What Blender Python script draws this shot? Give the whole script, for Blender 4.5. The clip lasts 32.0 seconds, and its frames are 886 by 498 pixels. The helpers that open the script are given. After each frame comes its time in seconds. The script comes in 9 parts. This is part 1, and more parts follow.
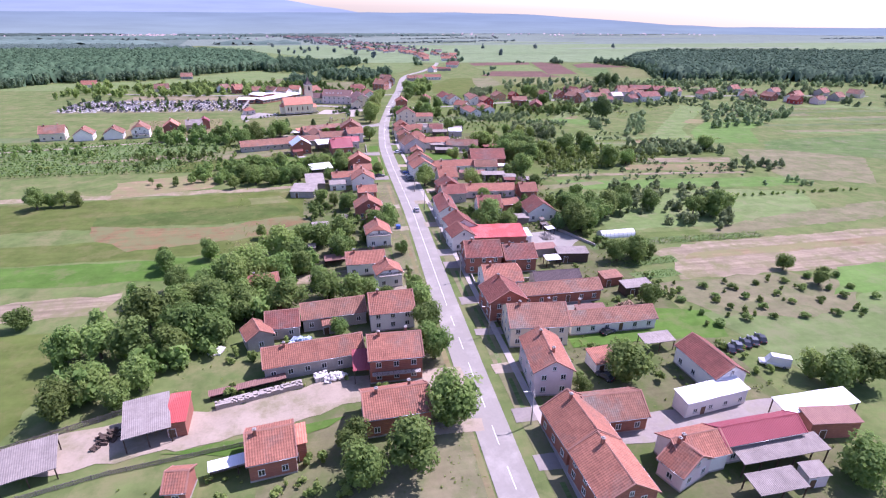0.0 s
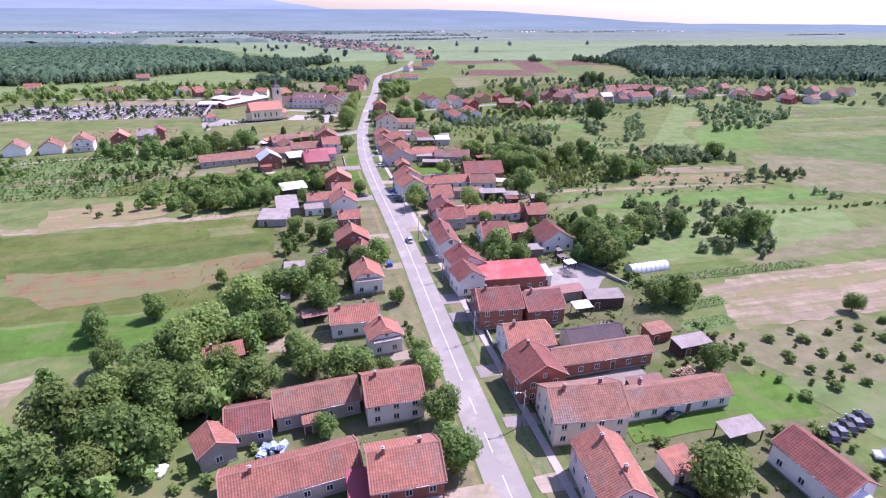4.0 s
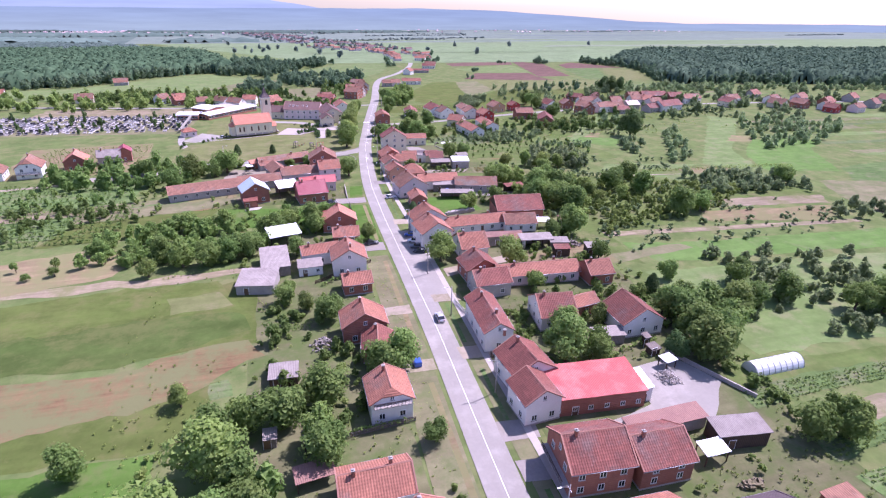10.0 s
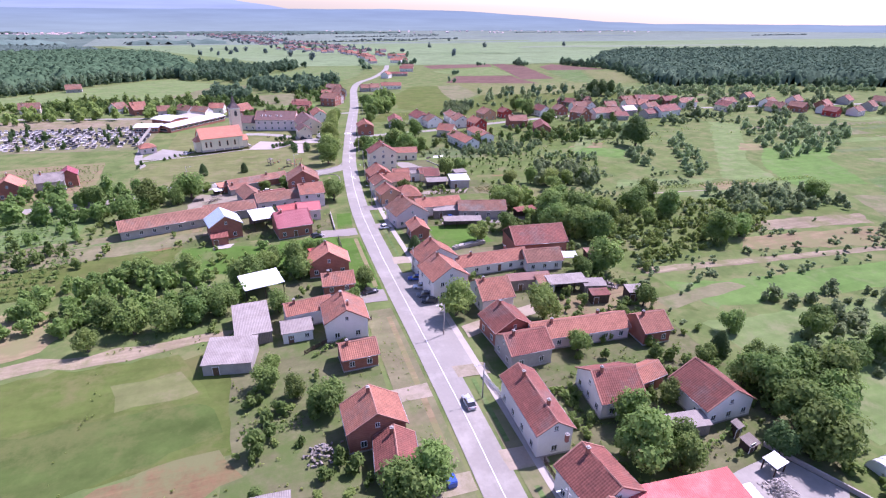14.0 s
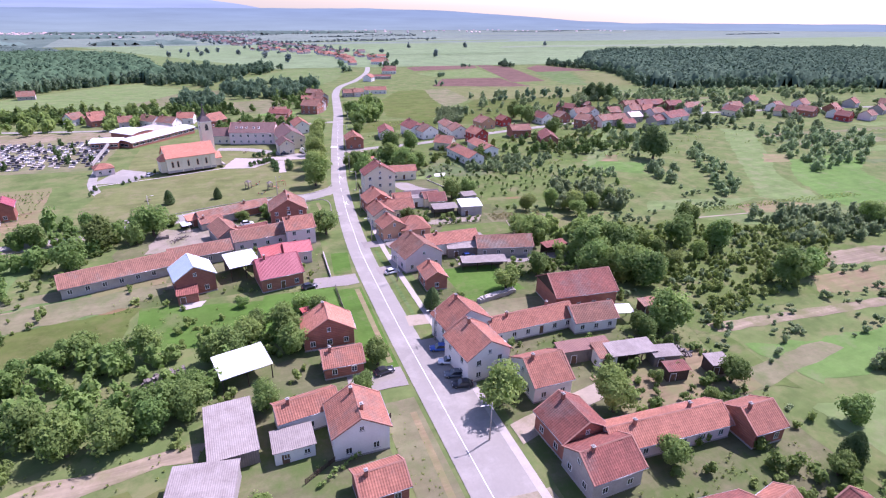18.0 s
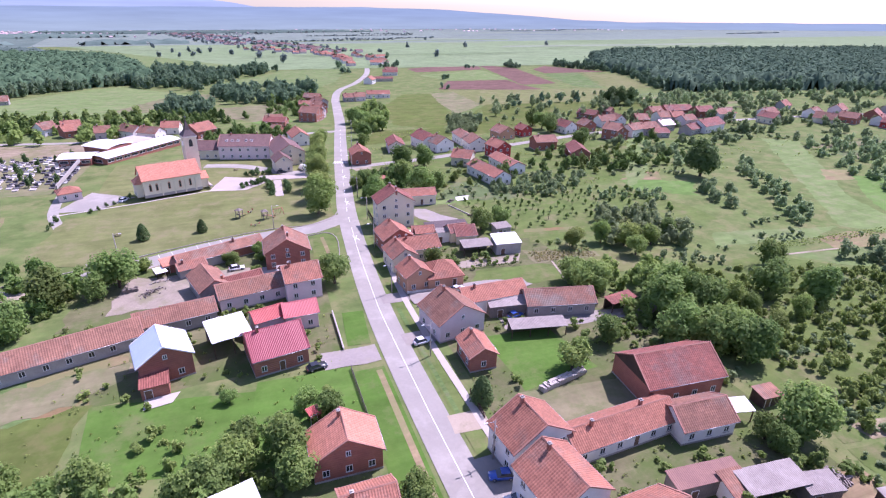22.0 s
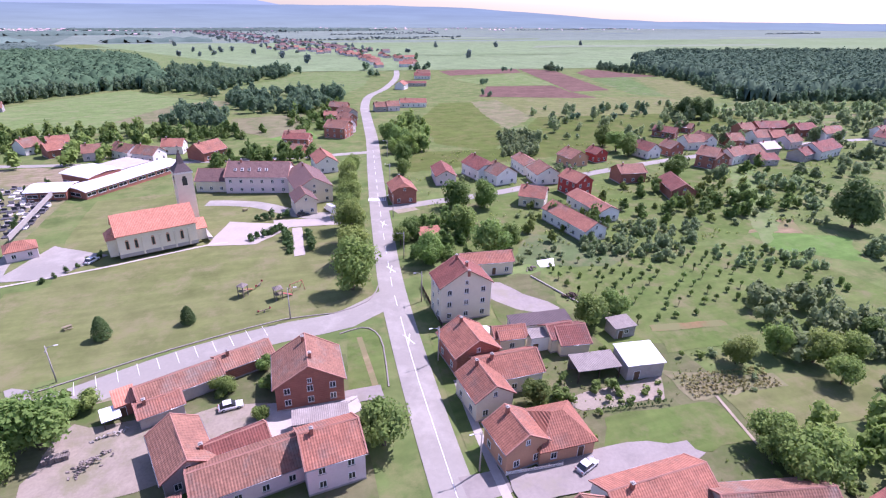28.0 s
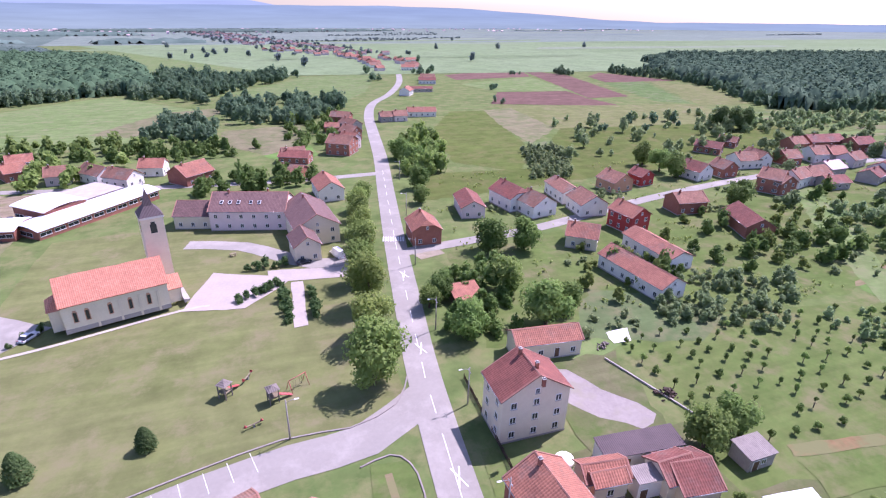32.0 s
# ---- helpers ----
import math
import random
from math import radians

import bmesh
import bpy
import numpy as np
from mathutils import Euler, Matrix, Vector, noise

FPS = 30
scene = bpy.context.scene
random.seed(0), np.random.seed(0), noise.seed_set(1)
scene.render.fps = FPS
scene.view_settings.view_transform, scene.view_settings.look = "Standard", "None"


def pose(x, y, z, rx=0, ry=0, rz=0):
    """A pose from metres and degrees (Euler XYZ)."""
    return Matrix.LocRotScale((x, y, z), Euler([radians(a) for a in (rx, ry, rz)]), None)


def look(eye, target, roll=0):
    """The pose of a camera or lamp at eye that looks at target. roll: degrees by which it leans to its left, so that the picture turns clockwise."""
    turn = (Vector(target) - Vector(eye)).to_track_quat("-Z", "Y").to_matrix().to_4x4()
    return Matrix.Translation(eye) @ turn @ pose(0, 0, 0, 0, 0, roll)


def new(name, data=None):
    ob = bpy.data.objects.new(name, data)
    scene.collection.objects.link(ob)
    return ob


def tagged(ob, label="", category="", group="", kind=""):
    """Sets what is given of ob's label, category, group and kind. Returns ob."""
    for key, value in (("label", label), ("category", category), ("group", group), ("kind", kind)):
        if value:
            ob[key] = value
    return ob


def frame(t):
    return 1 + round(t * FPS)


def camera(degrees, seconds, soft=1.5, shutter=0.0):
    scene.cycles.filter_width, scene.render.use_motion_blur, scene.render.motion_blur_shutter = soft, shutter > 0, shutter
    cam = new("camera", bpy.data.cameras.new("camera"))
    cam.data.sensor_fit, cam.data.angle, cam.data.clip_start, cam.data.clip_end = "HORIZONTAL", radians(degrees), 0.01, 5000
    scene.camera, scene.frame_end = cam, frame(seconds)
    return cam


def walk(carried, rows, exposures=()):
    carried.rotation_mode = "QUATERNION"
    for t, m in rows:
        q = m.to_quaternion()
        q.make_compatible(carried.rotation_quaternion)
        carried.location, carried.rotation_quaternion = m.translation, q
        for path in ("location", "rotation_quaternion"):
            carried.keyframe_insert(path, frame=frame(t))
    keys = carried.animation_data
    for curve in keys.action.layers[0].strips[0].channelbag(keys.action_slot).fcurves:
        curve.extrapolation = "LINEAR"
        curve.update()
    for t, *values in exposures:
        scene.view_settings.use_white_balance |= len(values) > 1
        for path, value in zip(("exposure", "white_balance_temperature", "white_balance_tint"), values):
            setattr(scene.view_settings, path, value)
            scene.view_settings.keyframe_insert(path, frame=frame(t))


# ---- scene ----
cam = camera(79.2, 32.0, 1.2)
METRES, EYE, TILT, LEAN, TURN = 292.0, 72.0, 0.0, 0.0, -12.0
ROWS = [
    (0.0, 0.0, 0.0, 0.0, 0.47, -24.27, -1.04),
    (0.5, -0.0052, 0.0148, -0.0008, -0.79, -24.28, -1.04),
    (1.0, -0.0094, 0.0284, -0.0014, -1.4, -24.29, -1.03),
    (1.5, -0.0135, 0.0431, -0.002, -1.78, -24.33, -1.02),
    (2.0, -0.017, 0.0568, -0.0025, -1.98, -24.38, -1.02),
    (2.5, -0.0201, 0.0718, -0.003, -2.16, -24.42, -1.03),
    (3.0, -0.0231, 0.087, -0.0035, -2.28, -24.44, -1.04),
    (3.5, -0.0252, 0.1012, -0.0037, -2.42, -24.47, -1.05),
    (5.5, -0.0332, 0.1595, -0.0051, -2.87, -24.52, -1.11),
    (6.0, -0.0356, 0.1745, -0.0053, -3.01, -24.53, -1.13),
    (6.5, -0.0382, 0.1882, -0.0056, -2.61, -24.57, -1.15),
    (7.0, -0.0409, 0.2028, -0.0057, -2.26, -24.6, -1.17),
    (7.5, -0.0435, 0.2163, -0.0061, -2.35, -24.59, -1.17),
    (8.0, -0.0467, 0.2308, -0.0063, -2.57, -24.61, -1.17),
    (8.5, -0.0497, 0.2443, -0.0067, -2.81, -24.59, -1.16),
    (9.0, -0.0532, 0.2587, -0.0072, -2.98, -24.59, -1.18),
    (9.5, -0.056, 0.2717, -0.0073, -3.09, -24.57, -1.17),
    (10.0, -0.0595, 0.2857, -0.0074, -3.22, -24.54, -1.18),
    (10.5, -0.0629, 0.2987, -0.0077, -3.42, -24.53, -1.19),
    (11.0, -0.0664, 0.3127, -0.0081, -3.72, -24.52, -1.19),
    (11.5, -0.0703, 0.3254, -0.0084, -3.88, -24.52, -1.2),
    (12.0, -0.0737, 0.3395, -0.0087, -4.24, -24.51, -1.18),
    (12.5, -0.0772, 0.3528, -0.0092, -4.71, -24.49, -1.18),
    (13.0, -0.0805, 0.3674, -0.0095, -5.24, -24.47, -1.19),
    (13.5, -0.0838, 0.3809, -0.0099, -5.64, -24.46, -1.19),
    (14.0, -0.0872, 0.3955, -0.0101, -6.18, -24.42, -1.18),
    (14.5, -0.09, 0.4095, -0.0103, -6.67, -24.41, -1.17),
    (16.5, -0.1023, 0.468, -0.011, -7.83, -24.44, -1.18),
    (17.0, -0.1055, 0.4838, -0.011, -8.06, -24.44, -1.18),
    (17.5, -0.1087, 0.4986, -0.0114, -8.43, -24.43, -1.2),
    (18.0, -0.1122, 0.5147, -0.0117, -8.66, -24.43, -1.2),
    (18.5, -0.1152, 0.5298, -0.012, -8.77, -24.44, -1.22),
    (19.0, -0.118, 0.546, -0.0126, -8.82, -24.44, -1.21),
    (19.5, -0.1205, 0.5612, -0.0136, -8.87, -24.42, -1.22),
    (20.0, -0.1229, 0.5775, -0.0142, -8.92, -24.43, -1.24),
    (20.5, -0.1246, 0.593, -0.0147, -8.97, -24.45, -1.23),
    (21.0, -0.1266, 0.6096, -0.0152, -9.03, -24.46, -1.24),
    (21.5, -0.1283, 0.625, -0.0154, -9.09, -24.47, -1.26),
    (22.0, -0.1296, 0.6423, -0.0159, -9.15, -24.51, -1.25),
    (22.5, -0.1312, 0.6599, -0.0164, -9.2, -24.54, -1.28),
    (23.0, -0.1327, 0.676, -0.0168, -9.29, -24.55, -1.26),
    (23.5, -0.1342, 0.6938, -0.0177, -9.36, -24.54, -1.28),
    (24.0, -0.1357, 0.7103, -0.0178, -9.41, -24.57, -1.28),
    (24.5, -0.1375, 0.7283, -0.0183, -9.44, -24.59, -1.28),
    (25.0, -0.1401, 0.7454, -0.0188, -8.73, -24.6, -1.35),
    (25.5, -0.1416, 0.7637, -0.0191, -7.9, -24.65, -1.33),
    (27.5, -0.1511, 0.8348, -0.0211, -6.82, -24.68, -1.39),
    (28.0, -0.1532, 0.8515, -0.0213, -6.88, -24.7, -1.39),
    (28.5, -0.1556, 0.8698, -0.0217, -6.96, -24.67, -1.41),
    (29.0, -0.1579, 0.8861, -0.022, -7.05, -24.67, -1.42),
    (29.5, -0.1602, 0.9022, -0.0224, -7.09, -24.67, -1.42),
    (30.0, -0.1626, 0.9182, -0.0228, -7.12, -24.67, -1.43),
    (30.5, -0.1654, 0.9351, -0.0234, -7.15, -24.65, -1.41),
    (31.0, -0.1678, 0.9508, -0.0237, -7.19, -24.65, -1.43),
    (31.5, -0.1701, 0.9676, -0.024, -7.2, -24.67, -1.4),
    (32.0, -0.1726, 0.9829, -0.0242, -7.26, -24.63, -1.43),
]
walk(cam, [(t, pose(0, 0, EYE, TILT, LEAN, TURN) @ pose(METRES * x, METRES * y, METRES * z, 90 + pitch, roll, yaw)) for t, x, y, z, yaw, pitch, roll in ROWS],
     [(0.0, 0.64, 5730, 46), (32.0, 0.64, 5730, 46)])

# ---- light ----
SUN_TO = Vector((0.545, 0.19, 0.816)).normalized()
world = bpy.data.worlds.new("sky_world")
scene.world = world
world.use_nodes = True
wn = world.node_tree
wn.nodes.clear()
sky = wn.nodes.new("ShaderNodeTexSky")
sky.sky_type, sky.sun_disc = "NISHITA", False
sky.sun_elevation, sky.sun_rotation = math.asin(SUN_TO.z), math.atan2(SUN_TO.x, SUN_TO.y)
sky.air_density, sky.dust_density, sky.ozone_density = 1.0, 0.7, 1.5
bg = wn.nodes.new("ShaderNodeBackground")
bg.inputs["Strength"].default_value = 0.135
out = wn.nodes.new("ShaderNodeOutputWorld")
wn.links.new(sky.outputs[0], bg.inputs[0])
wn.links.new(bg.outputs[0], out.inputs[0])
sun_data = bpy.data.lights.new("sun", "SUN")
sun_data.energy, sun_data.angle, sun_data.color = 5.0, radians(0.6), (1.0, 0.96, 0.91)
sun = new("sun", sun_data)
sun.matrix_world = look((200, 200, 300), Vector((200, 200, 300)) - SUN_TO)

# ---- materials ----
MATS = {}


def node(nt, kind, **values):
    n = nt.nodes.new("ShaderNode" + kind)
    for k, v in values.items():
        if k == "op":
            n.operation = v
        elif k == "blend":
            n.data_type, n.blend_type = "RGBA", v
        else:
            n.inputs[int(k[1:])].default_value = v
    return n


def col(c):
    return (c[0], c[1], c[2], 1.0)


def mat(name, a, b, big=0.15, fine=2.5, rough=0.85, bump=0.25, metal=0.0, vary=0.12, pattern="", spec=0.3, stripe=0.0, weeds=None, amount=0.5):
    """Two colours mixed by broad stains and fine grain in world space, a shift of tone from object to object, and a relief."""
    m = bpy.data.materials.new(name)
    m.use_nodes = True
    nt = m.node_tree
    bsdf = nt.nodes["Principled BSDF"]
    L = nt.links.new
    geo = node(nt, "NewGeometry")
    n1 = node(nt, "TexNoise", i2=big, i3=4.0, i4=0.6)
    n2 = node(nt, "TexNoise", i2=fine, i3=3.0, i4=0.6)
    L(geo.outputs["Position"], n1.inputs["Vector"])
    L(geo.outputs["Position"], n2.inputs["Vector"])
    mr = node(nt, "MapRange", i1=0.32, i2=0.68)
    L(n1.outputs["Fac"], mr.inputs[0])
    mr2 = node(nt, "MapRange", i1=0.3, i2=0.7)
    L(n2.outputs["Fac"], mr2.inputs[0])
    blendf = node(nt, "Math", op="MULTIPLY_ADD", i1=0.6)
    half = node(nt, "Math", op="MULTIPLY", i1=0.4)
    L(mr2.outputs[0], half.inputs[0])
    L(mr.outputs[0], blendf.inputs[0])
    L(half.outputs[0], blendf.inputs[2])
    mix = node(nt, "Mix", blend="MIX")
    mix.inputs[6].default_value, mix.inputs[7].default_value = col(a), col(b)
    L(blendf.outputs[0], mix.inputs[0])
    mixed = mix.outputs[2]
    if stripe:
        # long streaks along x, as left by mowing and ploughing
        mp = node(nt, "Mapping")
        mp.inputs["Scale"].default_value = (0.03, stripe, 0.0)
        L(geo.outputs["Position"], mp.inputs[0])
        n3 = node(nt, "TexNoise", i2=1.0, i3=3.0, i4=0.65)
        L(mp.outputs[0], n3.inputs["Vector"])
        furrow = 0.28 if name in ("straw", "soil", "soil_brown", "crop") else 0.12
        band = node(nt, "MapRange", i1=0.3, i2=0.7, i3=1.0 - furrow, i4=1.0 + furrow)
        L(n3.outputs["Fac"], band.inputs[0])
        st = node(nt, "Mix", blend="MULTIPLY", i0=1.0)
        L(mixed, st.inputs[6])
        L(band.outputs[0], st.inputs[7])
        mixed = st.outputs[2]
        n5 = node(nt, "TexNoise", i2=0.14, i3=5.0, i4=0.7)
        L(geo.outputs["Position"], n5.inputs["Vector"])
        patchy = node(nt, "MapRange", i1=0.32, i2=0.68, i3=0.82, i4=1.13)
        L(n5.outputs["Fac"], patchy.inputs[0])
        st2 = node(nt, "Mix", blend="MULTIPLY", i0=1.0)
        L(mixed, st2.inputs[6])
        L(patchy.outputs[0], st2.inputs[7])
        mixed = st2.outputs[2]
    if weeds:
        n4 = node(nt, "TexNoise", i2=0.11, i3=6.0, i4=0.72)
        L(geo.outputs["Position"], n4.inputs["Vector"])
        grown = node(nt, "MapRange", i1=0.58 - 0.24 * amount, i2=0.74 - 0.24 * amount)
        L(n4.outputs["Fac"], grown.inputs[0])
        wd = node(nt, "Mix", blend="MIX")
        wd.inputs[7].default_value = col(weeds)
        L(mixed, wd.inputs[6])
        L(grown.outputs[0], wd.inputs[0])
        mixed = wd.outputs[2]
    if name.startswith("canopy"):
        spray = node(nt, "MapRange", i3=0.55, i4=1.45)
        L(geo.outputs["Random Per Island"], spray.inputs[0])
        sp = node(nt, "Mix", blend="MULTIPLY", i0=1.0)
        L(mixed, sp.inputs[6])
        L(spray.outputs[0], sp.inputs[7])
        mixed = sp.outputs[2]
    info = node(nt, "ObjectInfo")
    tone = node(nt, "MapRange", i3=1.0 - vary, i4=1.0 + vary)
    L(info.outputs["Random"], tone.inputs[0])
    hsv = node(nt, "HueSaturation")
    L(mixed, hsv.inputs["Color"])
    if name.startswith("leaf"):
        # every tree leans a little to yellow or to blue green
        k7 = node(nt, "Math", op="MULTIPLY", i1=7.31)
        L(info.outputs["Random"], k7.inputs[0])
        fr = node(nt, "Math", op="FRACT")
        L(k7.outputs[0], fr.inputs[0])
        swing = node(nt, "MapRange", i3=0.486, i4=0.510)
        L(fr.outputs[0], swing.inputs[0])
        L(swing.outputs[0], hsv.inputs["Hue"])
    L(tone.outputs[0], hsv.inputs["Value"])
    colour = hsv.outputs[0]
    height = n2.outputs["Fac"]
    dist = 0.04
    if pattern:
        tc = node(nt, "TexCoord")
        sep = node(nt, "SeparateXYZ")
        L(tc.outputs["Object"], sep.inputs[0])

        def wave(axis, period, depth=1.0):
            k = node(nt, "Math", op="MULTIPLY", i1=2 * math.pi / period)
            L(sep.outputs[axis], k.inputs[0])
            s = node(nt, "Math", op="SINE")
            L(k.outputs[0], s.inputs[0])
            d = node(nt, "Math", op="MULTIPLY", i1=depth)
            L(s.outputs[0], d.inputs[0])
            return d.outputs[0]

        if pattern == "tile":
            cells = [wave(0, 0.42), wave(2, 0.26, 0.4)]
        elif pattern == "sheet":
            cells = [wave(0, 0.33)]
        elif pattern == "plank":
            cells = [wave(0, 0.36)]
        else:
            cells = [wave(2, 0.44)]
        total = cells[0]
        if len(cells) > 1:
            add = node(nt, "Math", op="ADD")
            L(cells[0], add.inputs[0])
            L(cells[1], add.inputs[1])
            total = add.outputs[0]
        groove = node(nt, "MapRange", i1=-1.35 if len(cells) > 1 else -1.0, i2=-0.2, i3=0.72 if len(cells) > 1 else 0.92, i4=1.0)
        L(total, groove.inputs[0])
        shade = node(nt, "Mix", blend="MULTIPLY", i0=1.0)
        L(colour, shade.inputs[6])
        L(groove.outputs[0], shade.inputs[7])
        colour = shade.outputs[2]
        if pattern == "tile":
            cell = node(nt, "VectorMath", op="SNAP")
            cell.inputs[1].default_value = (0.42, 50.0, 0.26)
            L(tc.outputs["Object"], cell.inputs[0])
            wnz = node(nt, "TexWhiteNoise")
            L(cell.outputs[0], wnz.inputs["Vector"])
            each = node(nt, "MapRange", i3=0.86, i4=1.10)
            L(wnz.outputs["Value"], each.inputs[0])
            sh2 = node(nt, "Mix", blend="MULTIPLY", i0=1.0)
            L(colour, sh2.inputs[6])
            L(each.outputs[0], sh2.inputs[7])
            colour = sh2.outputs[2]
        height, dist = total, 0.05
    if name.startswith("leaf"):
        bsdf.inputs["Subsurface Weight"].default_value = 0.0
        thin = node(nt, "BsdfTranslucent")
        L(colour, thin.inputs[0])
        blend2 = node(nt, "MixShader", i0=0.5)
        L(bsdf.outputs[0], blend2.inputs[1])
        L(thin.outputs[0], blend2.inputs[2])
        L(blend2.outputs[0], nt.nodes["Material Output"].inputs[0])
    L(colour, bsdf.inputs["Base Color"])
    bn = node(nt, "Bump", i0=bump, i1=dist)
    L(height, bn.inputs["Height"])
    L(bn.outputs[0], bsdf.inputs["Normal"])
    bsdf.inputs["Roughness"].default_value = rough
    bsdf.inputs["Metallic"].default_value = metal
    bsdf.inputs["Specular IOR Level"].default_value = 0.03 if stripe else spec
    MATS[name] = m
    return m


# roofs
mat("tile_old", (0.335, 0.165, 0.108), (0.195, 0.100, 0.068), 0.35, 2.2, 0.85, 0.5, pattern="tile", weeds=(0.225, 0.180, 0.145), amount=0.25)
mat("tile_bright", (0.405, 0.170, 0.108), (0.262, 0.110, 0.072), 0.35, 2.2, 0.8, 0.5, pattern="tile", weeds=(0.235, 0.145, 0.110), amount=0.2)
mat("tile_dark", (0.282, 0.100, 0.072), (0.158, 0.060, 0.046), 0.35, 2.2, 0.8, 0.5, pattern="tile", weeds=(0.185, 0.115, 0.095), amount=0.2)
mat("tile_orange", (0.58, 0.25, 0.16), (0.50, 0.20, 0.125), 0.4, 3.0, 0.75, 0.4, pattern="tile")
mat("tile_mauve", (0.205, 0.122, 0.105), (0.150, 0.090, 0.080), 0.4, 3.0, 0.8, 0.4, pattern="tile")
mat("metal_red", (0.47, 0.090, 0.078), (0.39, 0.074, 0.066), 0.2, 2.0, 0.55, 0.35, pattern="sheet", vary=0.05, weeds=(0.46, 0.16, 0.14), amount=0.4)
mat("metal_maroon", (0.33, 0.075, 0.085), (0.27, 0.06, 0.07), 0.2, 2.0, 0.5, 0.35, pattern="sheet", vary=0.05)
mat("metal_pink", (0.52, 0.150, 0.145), (0.44, 0.118, 0.115), 0.2, 2.0, 0.55, 0.35, pattern="sheet", vary=0.05)
mat("metal_white", (0.82, 0.82, 0.82), (0.72, 0.73, 0.74), 0.3, 2.0, 0.45, 0.3, pattern="sheet", vary=0.03)
mat("metal_blue", (0.40, 0.50, 0.66), (0.46, 0.55, 0.70), 0.3, 2.0, 0.45, 0.3, pattern="sheet", vary=0.03)
mat("sheet_grey", (0.35, 0.31, 0.275), (0.22, 0.19, 0.17), 0.5, 2.5, 0.95, 0.4, pattern="sheet", spec=0.08)
mat("sheet_dark", (0.13, 0.095, 0.095), (0.09, 0.07, 0.07), 0.5, 2.5, 0.8, 0.4, pattern="sheet")
mat("sheet_brown", (0.30, 0.17, 0.13), (0.22, 0.12, 0.10), 0.5, 2.5, 0.85, 0.4, pattern="sheet")
mat("metal_pale", (0.62, 0.45, 0.44), (0.54, 0.38, 0.37), 0.3, 2.0, 0.5, 0.3, pattern="sheet", vary=0.03)
mat("verge_tile", (0.40, 0.205, 0.150), (0.30, 0.150, 0.110), 0.8, 4.0, 0.85, 0.2)
# walls
mat("plaster_white", (0.82, 0.79, 0.74), (0.71, 0.675, 0.615), 0.4, 3.0, 0.9, 0.1, vary=0.06)
mat("plaster_cream", (0.77, 0.69, 0.53), (0.67, 0.59, 0.44), 0.4, 3.0, 0.9, 0.1, vary=0.06)
mat("plaster_rose", (0.74, 0.62, 0.61), (0.64, 0.52, 0.51), 0.4, 3.0, 0.9, 0.1, vary=0.06)
mat("plaster_grey", (0.43, 0.395, 0.355), (0.31, 0.28, 0.255), 0.5, 3.0, 0.9, 0.15, vary=0.1)
mat("plaster_orange", (0.58, 0.33, 0.20), (0.48, 0.26, 0.16), 0.4, 3.0, 0.9, 0.1, vary=0.06)
mat("block_brick", (0.40, 0.165, 0.110), (0.28, 0.110, 0.078), 0.6, 3.5, 0.9, 0.4, vary=0.1, pattern="course")
mat("wall_red", (0.42, 0.06, 0.05), (0.34, 0.05, 0.045), 0.4, 3.0, 0.85, 0.1, vary=0.03)
mat("timber_dark", (0.10, 0.065, 0.045), (0.06, 0.04, 0.03), 0.6, 4.0, 0.85, 0.4, pattern="plank")
mat("timber_grey", (0.26, 0.22, 0.19), (0.17, 0.145, 0.125), 0.6, 4.0, 0.85, 0.4, pattern="plank")
mat("court_dust", (0.32, 0.272, 0.212), (0.225, 0.192, 0.145), 0.25, 2.0, 0.95, 0.4, vary=0.03, weeds=(0.20, 0.19, 0.11), amount=0.4)
mat("concrete", (0.43, 0.395, 0.355), (0.32, 0.29, 0.26), 0.3, 2.5, 0.9, 0.2)
# ground
DRYG, GRN = (0.27, 0.235, 0.125), (0.12, 0.175, 0.055)
mat("grass_mown", (0.087, 0.138, 0.035), (0.129, 0.158, 0.053), 0.05, 0.9, 0.95, 0.5, vary=0.05, stripe=0.35, weeds=(0.161, 0.158, 0.075), amount=0.3)
mat("grass_lush", (0.068, 0.147, 0.024), (0.096, 0.166, 0.037), 0.06, 1.2, 0.95, 0.5, vary=0.05, stripe=0.3, weeds=(0.129, 0.156, 0.057), amount=0.25)
mat("grass_bright", (0.097, 0.186, 0.042), (0.131, 0.210, 0.061), 0.06, 1.2, 0.95, 0.5, vary=0.05, stripe=0.3, weeds=(0.161, 0.195, 0.083), amount=0.25)
mat("grass_rough", (0.090, 0.138, 0.041), (0.138, 0.173, 0.060), 0.035, 0.5, 0.95, 0.6, vary=0.05, stripe=0.12, weeds=(0.166, 0.173, 0.074), amount=0.45)
mat("grass_dry", (0.216, 0.189, 0.112), (0.156, 0.162, 0.081), 0.12, 1.1, 0.95, 0.5, vary=0.05, stripe=0.3, weeds=(0.131, 0.155, 0.064), amount=0.45)
mat("meadow", (0.118, 0.180, 0.056), (0.160, 0.208, 0.082), 0.02, 0.35, 0.95, 0.5, vary=0.08, stripe=0.22, weeds=(0.180, 0.199, 0.094), amount=0.35)
mat("crop", (0.085, 0.147, 0.044), (0.131, 0.188, 0.066), 0.05, 1.5, 0.95, 0.6, vary=0.08, stripe=1.2, weeds=(0.175, 0.180, 0.097), amount=0.3)
mat("soil", (0.270, 0.205, 0.120), (0.200, 0.152, 0.086), 0.06, 1.4, 0.95, 0.6, vary=0.08, stripe=0.6, weeds=(0.190, 0.184, 0.085), amount=0.75)
